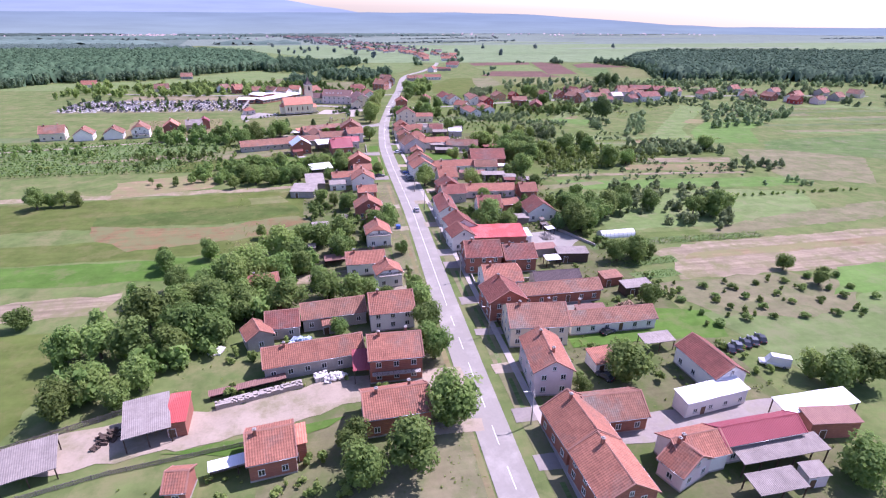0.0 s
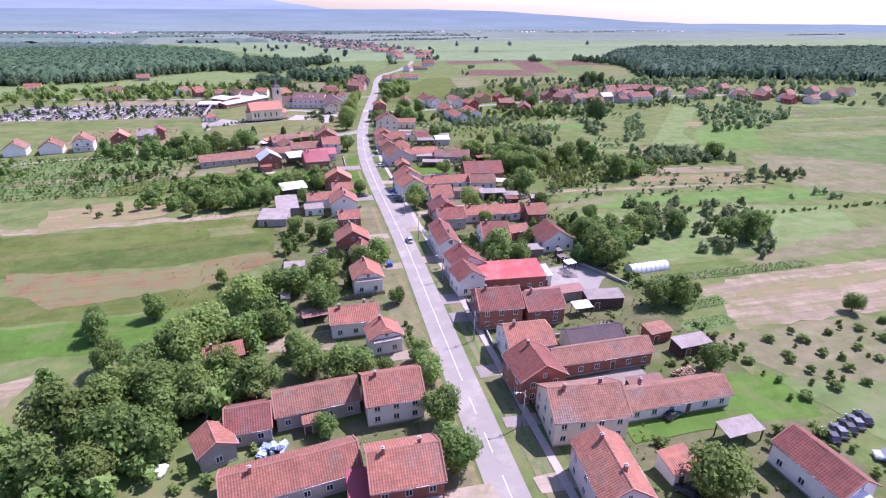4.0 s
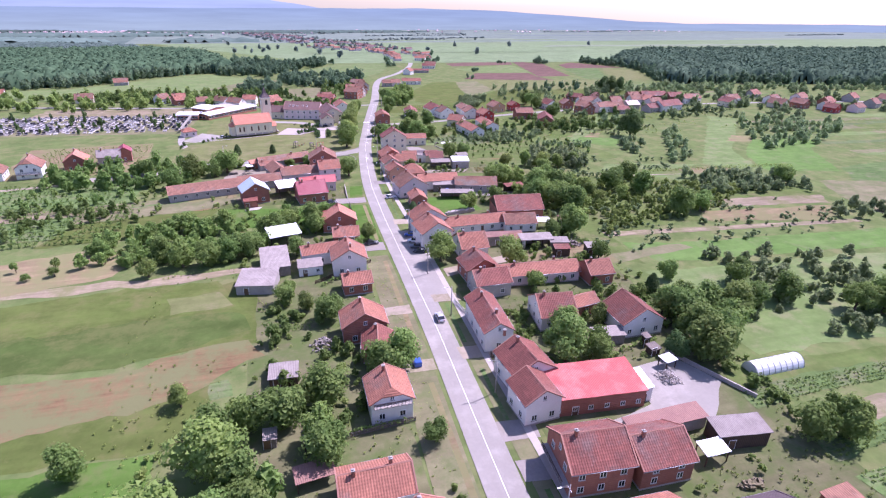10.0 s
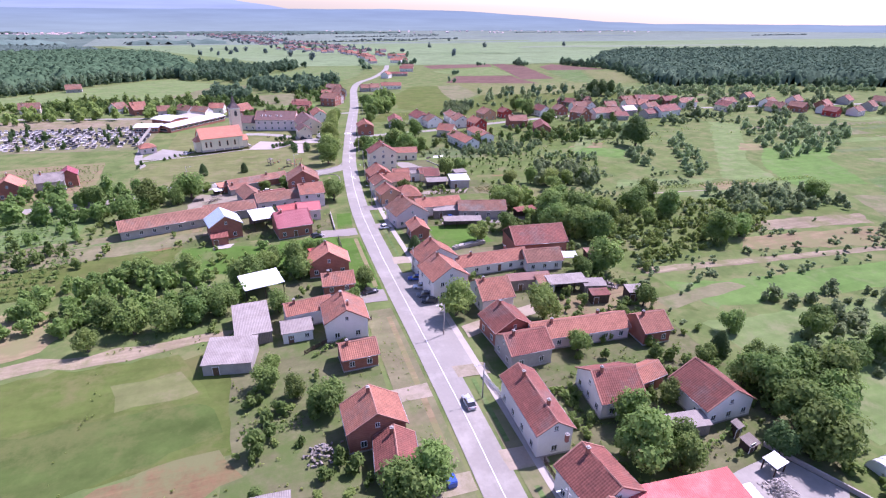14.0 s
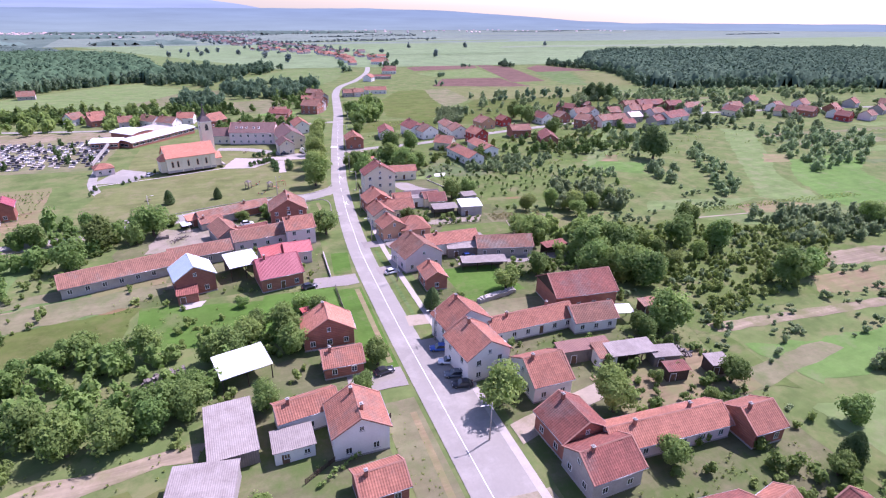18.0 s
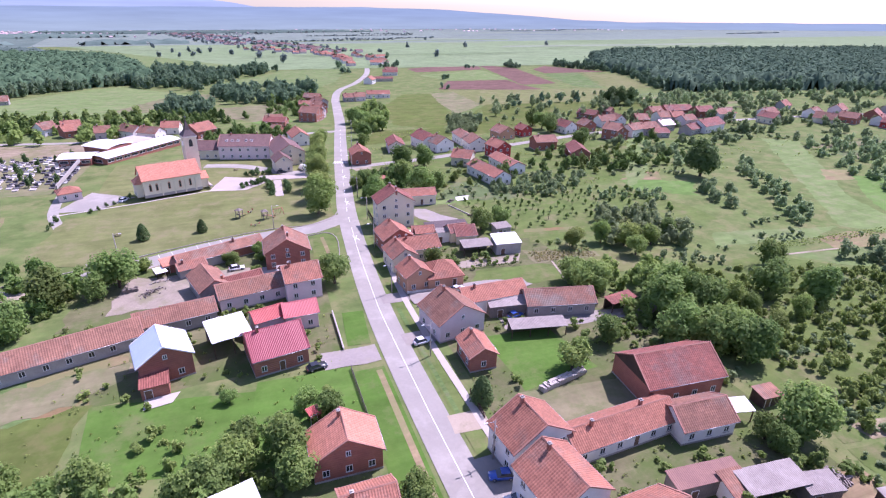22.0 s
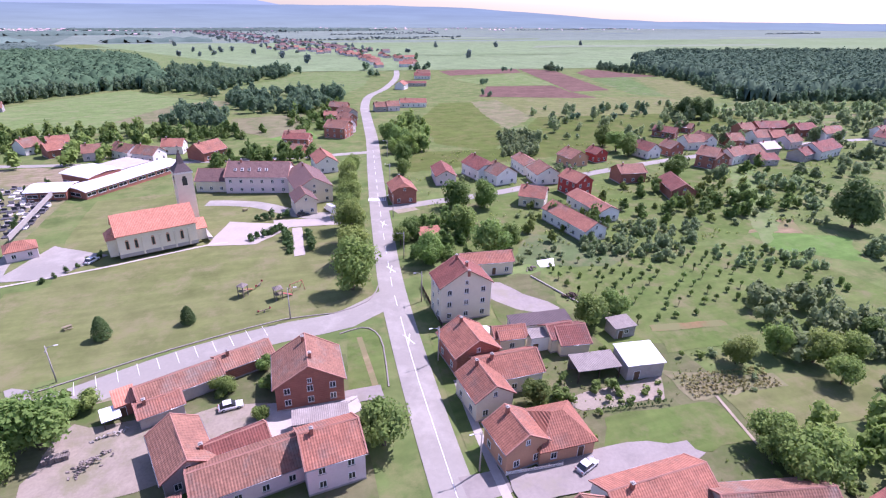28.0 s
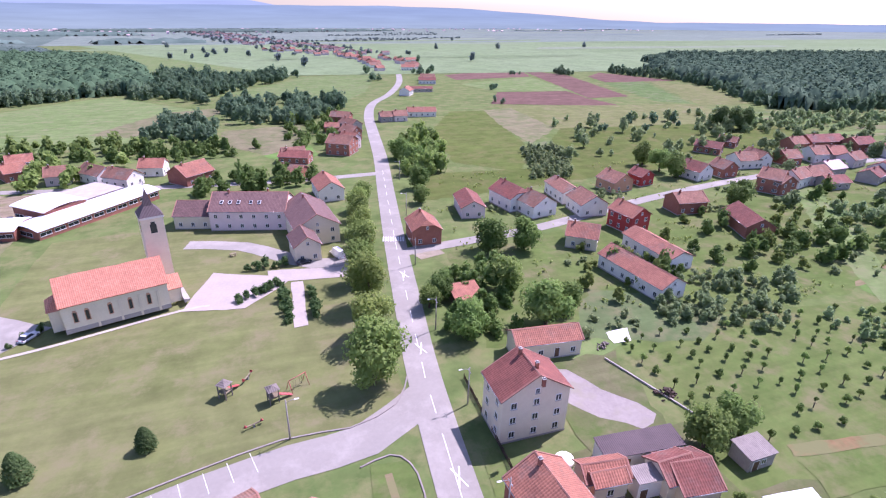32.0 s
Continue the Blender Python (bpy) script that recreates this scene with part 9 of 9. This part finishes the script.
fence("low concrete yard wall", [(76, 168), (84, 150)], 0.9, solid=True, material="concrete")
fence("dark brick wall round the roofless shed", [(-22, 118), (-22, 124), (-14, 124)], 2.0, solid=True, material="block_brick")

pad("pale concrete slab beside the barn", [(-20, 280.5), (-15, 281), (-14, 284), (-20, 284)], "kerb_stone", 0.16)
shed("maroon lean-to porch beside the brick house", 3.2, 94.6, 0, 4.2, 6.0, 4.2, 1.2, wall="block_brick", roof="metal_maroon", open_sides="o", name="lean_to", cat="lean-to")
shed("small tile-roofed porch on the farm wing", -3.6, 113.4, 5, 3.6, 3.4, 3.0, 0.6, wall="plaster_grey", roof="tile_bright")
shed("small white block shed with patched tile roof", 65.6, 229.4, -5, 4.6, 4.6, 3.4, 1.0, wall="plaster_white", roof="tile_old")
shed("timber playhouse with red roof in the shrubs", 8.8, 267.8, 20, 2.4, 2.2, 2.2, 0.5, wall="timber_dark", roof="metal_red")
shed("white canopy on thin posts in the yard", 72.8, 163.2, 10, 3.2, 2.6, 2.4, 0.2, roof="metal_white", open_sides="o", name="canopy", cat="canopy")
shed("small grey garden shed", -8.5, 160.5, 0, 2.4, 2.6, 2.4, 0.4, wall="timber_grey", roof="sheet_grey")
shed("dark timber shed beneath the trees", -0.5, 158.5, 4, 5.4, 2.6, 2.6, 0.4, wall="timber_dark", roof="sheet_grey", open_sides="ow", name="lean_to", cat="lean-to")
shed("old grey board shed with stacked wood", -1.5, 150.6, 8, 6.5, 3.4, 2.4, 0.5, wall="timber_dark", roof="sheet_brown", open_sides="ow", name="lean_to", cat="lean-to")
shed("small dark coop with grey roof", 73.2, 171.6, 10, 1.8, 1.8, 2.6, 0.4, wall="timber_dark", roof="timber_grey")
shed("low dark hutch with grey roof", 73.0, 168.4, 10, 2.8, 2.4, 1.8, 0.4, wall="timber_dark", roof="timber_grey")
shed("long low timber woodshed along the yard", -20, 93.8, 13, 15, 1.6, 1.5, 0.3, wall="timber_dark", roof="sheet_brown", open_sides="ow", name="lean_to", cat="lean-to")
shed("white-roofed lean-to beside the garden house", -19.2, 72.6, 12, 9, 2.2, 2.4, 0.3, wall="timber_grey", roof="metal_white", open_sides="ow", name="lean_to", cat="lean-to")
shed("small orange-tiled annexe on the garden house", -9.3, 74.4, 6, 3.2, 4.2, 4.6, 0.9, wall="block_brick", roof="tile_orange")

# poly tunnel
tunnel = new("poly_tunnel")
tunnel.matrix_basis = pose(95.5, 157.6, gz(95, 157), 0, 0, 2)
tagged(tunnel, "long white plastic poly tunnel in the garden", "greenhouse")
arc = [(2.1 * math.cos(math.pi * k / 12), 2.3 * math.sin(math.pi * k / 12)) for k in range(13)]
part("film", mesh("film", [(x, yy, zz) for x in (-6.5, 6.5) for yy, zz in arc], [(k, k + 1, k + 14, k + 13) for k in range(12)] + [tuple(range(12, -1, -1)), tuple(range(13, 26))], "poly_film"), tunnel)
for k in range(9):
    part("hoop", shared("hoop", lambda: tube("hoop", "metal_grey", [(0, yy * 1.01, zz * 1.01) for yy, zz in arc], 0.05, 0.05, 6)), tunnel, at=Matrix.Translation((-6.4 + 1.6 * k, 0, 0)))


def pile(name, label, x, y, rot, L, W, n, size, material, cat, seed):
    """A heap or stack of loose pieces, joined."""
    rs = random.Random(seed)
    bm = bmesh.new()
    for k in range(n):
        layer = rs.random() ** 1.6
        m = Matrix.Translation((rs.uniform(-L / 2, L / 2) * (1 - 0.7 * layer), rs.uniform(-W / 2, W / 2) * (1 - 0.7 * layer), size * 0.4 + layer * min(W, L) * 0.35)) @ Euler((rs.uniform(-0.5, 0.5), rs.uniform(-0.5, 0.5), rs.uniform(0, 3.1))).to_matrix().to_4x4()
        bmesh.ops.create_cube(bm, size=1.0, matrix=m @ Matrix.Diagonal((size * rs.uniform(0.8, 2.4), size * rs.uniform(0.5, 1.0), size * rs.uniform(0.4, 0.9), 1)))
    me = bpy.data.meshes.new(name)
    bm.to_mesh(me)
    bm.free()
    me.materials.append(MATS[material])
    ob = new(name, me)
    ob.matrix_basis = pose(x, y, gz(x, y) + 0.05, 0, 0, rot)
    return tagged(ob, label, cat, kind="stuff")


pile("firewood_heap", "loose heap of split orange-brown firewood", 73.5, 110.5, 10, 7, 5, 190, 0.36, "split_wood", "firewood", 1)

def stacked(name, label, x, y, rot, counts, size, material, cat, seed):
    """A neat stack of alike pieces, a little uneven at the top."""
    rs = random.Random(seed)
    ni, nj, nk = counts
    a, b, c = size
    items = []
    for i in range(ni):
        for j in range(nj):
            for k in range(nk):
                if k < nk - 1 or rs.random() < 0.7:
                    x0, y0 = a * (i - ni / 2) + rs.uniform(0, 0.08 * a), b * (j - nj / 2) + rs.uniform(0, 0.08 * b)
                    items.append((x0, y0, c * k, x0 + a * 0.9, y0 + b * 0.9, c * (k + 0.93)))
    ob = tagged(new(name, mesh(name, *boxes(*items), material)), label, cat, kind="stuff")
    ob.matrix_basis = pose(x, y, gz(x, y) + 0.12, 0, 0, rot)


stacked("block_stack", "long neat stack of pale building blocks", -17.5, 91.3, 14, (40, 3, 4), (0.42, 0.54, 0.27), "paving_pale", "building material", 2)
stacked("block_stack", "short stack of pale blocks beside the long one", -5.5, 95.0, 14, (7, 4, 4), (0.42, 0.54, 0.27), "grave_pale", "building material", 17)
stacked("log_stack", "long neat stack of pale cut logs along the court", 56.5, 262.2, 12, (26, 2, 4), (0.45, 0.8, 0.3), "kerb_stone", "firewood", 18)
stacked("log_stack", "short stack of split pale firewood", 88.5, 238.5, -12, (8, 2, 4), (0.45, 0.7, 0.3), "leaf_dry", "firewood", 19)
pile("pallet_stack", "stacked blocks wrapped in white film", -2.5, 94.5, 14, 4.5, 2.6, 40, 0.7, "plaster_white", "building material", 3)
pile("rubble_heap", "grey heap of gravel and rubble", 70.5, 159.5, 0, 5, 5, 220, 0.22, "plaster_grey", "rubble", 5)
pile("sack_pallets", "pallets of pale sacks on the grass", -28.6, 108.5, 20, 3.4, 2.2, 34, 0.7, "plaster_white", "building material", 6)
pile("crate_stack", "turquoise plastic crates on the grass", -32.8, 111.3, 30, 2.2, 1.8, 16, 0.8, "crate_teal", "crates", 7)
pile("tarpaulin_stack", "goods under blue and white tarpaulin", -10.5, 109.5, 10, 4.5, 2.2, 24, 0.9, "metal_blue", "tarpaulin", 8)
pile("timber_heap", "stacked boards beside the brick sheds", 66.5, 132.5, 12, 5, 1.8, 40, 0.5, "straw", "timber", 9)
pile("scrap_heap", "scattered scrap boards and sheets", 75.5, 369, 0, 4, 2, 26, 0.35, "timber_grey", "scrap", 10)
pile("scrap_heap", "grey scrap and junk beside the sheds", 82.5, 226, 20, 7, 4, 60, 0.6, "timber_grey", "scrap", 11)
pile("rubble_heap", "pale stone rubble beside the brick house", 2.5, 188, 0, 7, 5, 60, 0.4, "paving", "rubble", 12)
pile("scrap_heap", "old boards heaped beside the gardens", -20.5, 253, 20, 9, 4, 60, 0.7, "timber_grey", "scrap", 13)
pile("stump_pile", "brown brush heap in the orchard", 77.5, 352, 0, 4, 3, 60, 0.35, "bark", "brush", 14)
pile("machinery", "farm machinery and rusty scrap in the yard", -22, 327.5, 30, 7, 3, 40, 0.32, "timber_grey", "machinery", 15)
pile("rubble_heap", "pale rubble strewn over the farmyard", -20.5, 333.6, 10, 7, 1.6, 26, 0.28, "concrete", "rubble", 31)
stacked("timber_stack", "grey weathered boards stacked in the farmyard", -27.5, 330.2, 8, (4, 3, 4), (0.9, 0.5, 0.22), "timber_grey", "timber stack", 32)
pile("machinery", "rusty farm machinery by the builder's yard", -43, 84, 30, 6, 3, 40, 0.6, "bark", "machinery", 16)
tagged(new("skip", bevelled("skip", "car_blue", [(20.2, 175.3, 0.1, 21.8, 177.3, 1.3)], 0.12)), "blue waste container on the verge", "container")


# playground on the church lawn
def playset(label, x, y, rot, kind):
    base = new("play_equipment")
    base.matrix_basis = pose(x, y, gz(x, y) + 0.05, 0, 0, rot)
    tagged(base, label, "playground", "playground equipment")
    red, wood = "metal_red", "straw"
    if kind == "tower":
        for sx in (-0.8, 0.8):
            for sy in (-0.8, 0.8):
                part("post", shared("ppost", lambda: mesh("post", *boxes((-0.08, -0.08, -0.1, 0.08, 0.08, 3.0)), "timber_grey")), base, at=Matrix.Translation((sx, sy, 0)))
        part("deck", mesh("deck", *boxes((-0.9, -0.9, 1.3, 0.9, 0.9, 1.42)), wood), base)
        part("roof", mesh("roof", [(-1.1, -1.1, 2.9), (1.1, -1.1, 2.9), (1.1, 1.1, 2.9), (-1.1, 1.1, 2.9), (0, 0, 3.6)], [(0, 1, 4), (1, 2, 4), (2, 3, 4), (3, 0, 4), (3, 2, 1, 0)], "timber_grey"), base)
        part("slide", mesh("slide", [(0.9, -0.35, 1.4), (0.9, 0.35, 1.4), (3.4, 0.35, 0.2), (3.4, -0.35, 0.2), (0.9, -0.35, 1.3), (0.9, 0.35, 1.3), (3.4, 0.35, 0.1), (3.4, -0.35, 0.1)], [(0, 3, 2, 1), (4, 5, 6, 7), (0, 4, 7, 3), (1, 2, 6, 5), (2, 3, 7, 6)], "metal_red"), base)
    elif kind == "swing":
        for s in (-1.8, 1.8):
            part("frame", shared("swf", lambda: tube("frame", red, [(0, -1.0, 0), (0, 0, 2.4), (0, 1.0, 0)], 0.07, 0.07, 6)), base, at=Matrix.Translation((s, 0, 0)))
        part("beam", tube("beam", red, [(-1.9, 0, 2.4), (1.9, 0, 2.4)], 0.07, 0.07, 6), base)
        for s in (-0.7, 0.7):
            part("seat", shared("sws", lambda: mesh("seat", *boxes((-0.25, -0.12, 0.5, 0.25, 0.12, 0.56), (-0.24, -0.02, 0.56, -0.21, 0.02, 2.4), (0.21, -0.02, 0.56, 0.24, 0.02, 2.4)), wood)), base, at=Matrix.Translation((s, 0, 0)))
    else:
        part("beam", mesh("beam", *boxes((-1.7, -0.12, 0.55, 1.7, 0.12, 0.68)), wood), base)
        part("stand", mesh("stand", *boxes((-0.15, -0.2, -0.1, 0.15, 0.2, 0.55)), "metal_grey"), base)
        for s in (-1.4, 1.4):
            part("seat", shared("sees", lambda: mesh("seat", *boxes((-0.25, -0.2, 0.68, 0.25, 0.2, 0.74), (-0.04, -0.25, 0.74, 0.04, 0.25, 1.05)), red)), base, at=Matrix.Translation((s, 0, 0)))


playset("red and wooden climbing tower with slide on the lawn", 8.3, 372.4, 15, "tower")
playset("pale wooden climbing frame with slide", 0.2, 376.4, 50, "tower")
playset("red swing frame on the lawn", 12.8, 375.2, 30, "swing")
playset("low wooden seesaw with red seats", 4.8, 366.8, 20, "seesaw")
playset("wooden seesaw on the mown grass", 4.0, 380.5, 60, "seesaw")


def bench_table(label, x, y, rot):
    base = new("picnic_table")
    base.matrix_basis = pose(x, y, gz(x, y) + 0.05, 0, 0, rot)
    tagged(base, label, "table", "picnic tables")
    part("top", bevelled("top", "straw", [(-0.9, -0.4, 0.7, 0.9, 0.4, 0.76)], 0.015), base)
    for s in (-0.75, 0.75):
        part("bench", shared("pbench", lambda: bevelled("bench", "straw", [(-0.9, -0.15, 0.4, 0.9, 0.15, 0.46)], 0.015)), base, at=Matrix.Translation((0, s, 0)))
    for s in (-0.65, 0.65):
        part("leg", shared("pleg", lambda: mesh("leg", *boxes((-0.06, -0.8, 0.3, 0.06, 0.8, 0.4), (-0.06, -0.3, 0.0, 0.06, -0.2, 0.7), (-0.06, 0.2, 0.0, 0.06, 0.3, 0.7)), "straw")), base, at=Matrix.Translation((s, 0, 0)))


bench_table("wooden picnic table on the church lawn", -36, 372, 30)
bench_table("wooden table and benches behind the church", 1, 440, 20)
fountain = tagged(new("fountain", tube("fountain", "plaster_white", [(0, 0, -0.2), (0, 0, 0.5)], 1.6, 1.5, 20)), "round white garden fountain basin", "fountain")
fountain.matrix_basis = pose(50.6, 343.6, 0.05)

for k, (x, y, h, r) in enumerate(((26.5, 372, 13, 5.4), (29, 387, 12, 4.4), (31.5, 400, 13, 5.0), (33, 412, 12, 4.5), (35, 424, 12.5, 4.6), (37, 435, 12, 4.3), (38.6, 446, 12, 4.3), (40.5, 457, 11.5, 4.0), (42.5, 467, 11, 3.8))):
    tree(x, y, h, r, "light", "roadside avenue", "tall light green avenue tree beside the road")

# ---- the distance ----
def far_houses(name, label, spots, seed, roof="tile_bright"):
    rs = random.Random(seed)
    for what, material in (("walls", "plaster_rose"), ("roofs", roof)):
        rs.seed(seed)
        verts, faces = [], []
        for x, y in spots:
            z, g = gz(x, y), rs.choice((0.2, 1.77)) + rs.uniform(-0.2, 0.2)
            l, w, h, r = rs.uniform(5, 8), rs.uniform(4, 5), rs.uniform(3, 5), rs.uniform(2.5, 3.5)
            c, s = math.cos(g), math.sin(g)
            k = len(verts)
            if what == "walls":
                v, f = box_data(-l, -w, -1, l, w, h)
            else:
                v = [(-l - 0.4, -w - 0.5, h), (l + 0.4, -w - 0.5, h), (l + 0.4, w + 0.5, h), (-l - 0.4, w + 0.5, h), (-l - 0.4, 0, h + r), (l + 0.4, 0, h + r)]
                f = [(0, 1, 5, 4), (2, 3, 4, 5), (1, 2, 5), (3, 0, 4), (3, 2, 1, 0)]
            verts += [(x + a * c - b * s, y + a * s + b * c, z + d) for a, b, d in v]
            faces += [tuple(i + k for i in q) for q in f]
        tagged(new(name + "_" + what, mesh(name + "_" + what, verts, faces, material)), label + " " + what, "houses", kind="stuff")


vr = random.Random(21)
spots = []
for k in range(len(MAIN) - 1):
    (x0, y0), (x1, y1) = MAIN[k], MAIN[k + 1]
    if y0 < 900:
        continue
    for j in range(7):
        t, side = j / 7, vr.choice((-1, 1))
        if y0 < 900 and side < 0:
            continue
        spots.append((x0 + (x1 - x0) * t + side * vr.uniform(14, 34), y0 + (y1 - y0) * t))
far_houses("far_street", "small far houses along the winding road, pale", spots, 3)
far_line = [(200, 1330), (156, 1518), (101, 1758), (26, 2193), (-52, 2666), (-200, 3400)]


def beside(line, t, off):
    y = line[0][1] + (line[-1][1] - line[0][1]) * t
    return (float(np.interp(y, [p[1] for p in line], [p[0] for p in line])) + off, y)


far_houses("far_village", "distant red-roofed village houses, pale", [beside(far_line, vr.random() ** 1.3, vr.choice((-1, 1)) * vr.uniform(16, 70)) for k in range(150)], 4, "tile_mauve")
far_houses("valley_village", "hazy distant valley houses, pale", [(vr.gauss(-900, 420), vr.gauss(3500, 330)) for k in range(170)], 5, "metal_pale")
far_houses("plain_village", "tiny houses far out on the plain, pale", [(vr.uniform(-900, 2600), vr.uniform(3200, 4300)) for k in range(90)], 6, "metal_pale")
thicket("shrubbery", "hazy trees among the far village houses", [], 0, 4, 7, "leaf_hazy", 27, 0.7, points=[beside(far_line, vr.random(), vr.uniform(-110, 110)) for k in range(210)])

# blue haze of the distance, given to the hills as glowing colour
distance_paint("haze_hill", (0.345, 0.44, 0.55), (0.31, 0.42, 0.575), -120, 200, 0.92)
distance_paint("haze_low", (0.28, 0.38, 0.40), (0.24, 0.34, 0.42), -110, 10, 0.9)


def ridge_line(name, label, radius, profile, material, rough, seed):
    """A far line of hills, as a curved wall with an uneven crest: profile of (azimuth in degrees, crest height)."""
    verts, faces = [], []
    az = np.arange(profile[0][0], profile[-1][0], 0.5)
    for i, a in enumerate(az):
        h = np.interp(a, [p[0] for p in profile], [p[1] for p in profile]) + rough * noise.noise(Vector((a * 0.35, seed, 0)))
        x, y = radius * math.sin(radians(a)), radius * math.cos(radians(a)) + 100
        verts += [(x, y, -230), (x, y, float(h)), (x * 1.02, y * 1.02, -230)]
    for i in range(len(az) - 1):
        k = i * 3
        faces += [(k, k + 3, k + 4, k + 1), (k + 1, k + 4, k + 5, k + 2)]
    tagged(new(name, mesh(name, verts, faces, material, True)), label, "backdrop", kind="structure")


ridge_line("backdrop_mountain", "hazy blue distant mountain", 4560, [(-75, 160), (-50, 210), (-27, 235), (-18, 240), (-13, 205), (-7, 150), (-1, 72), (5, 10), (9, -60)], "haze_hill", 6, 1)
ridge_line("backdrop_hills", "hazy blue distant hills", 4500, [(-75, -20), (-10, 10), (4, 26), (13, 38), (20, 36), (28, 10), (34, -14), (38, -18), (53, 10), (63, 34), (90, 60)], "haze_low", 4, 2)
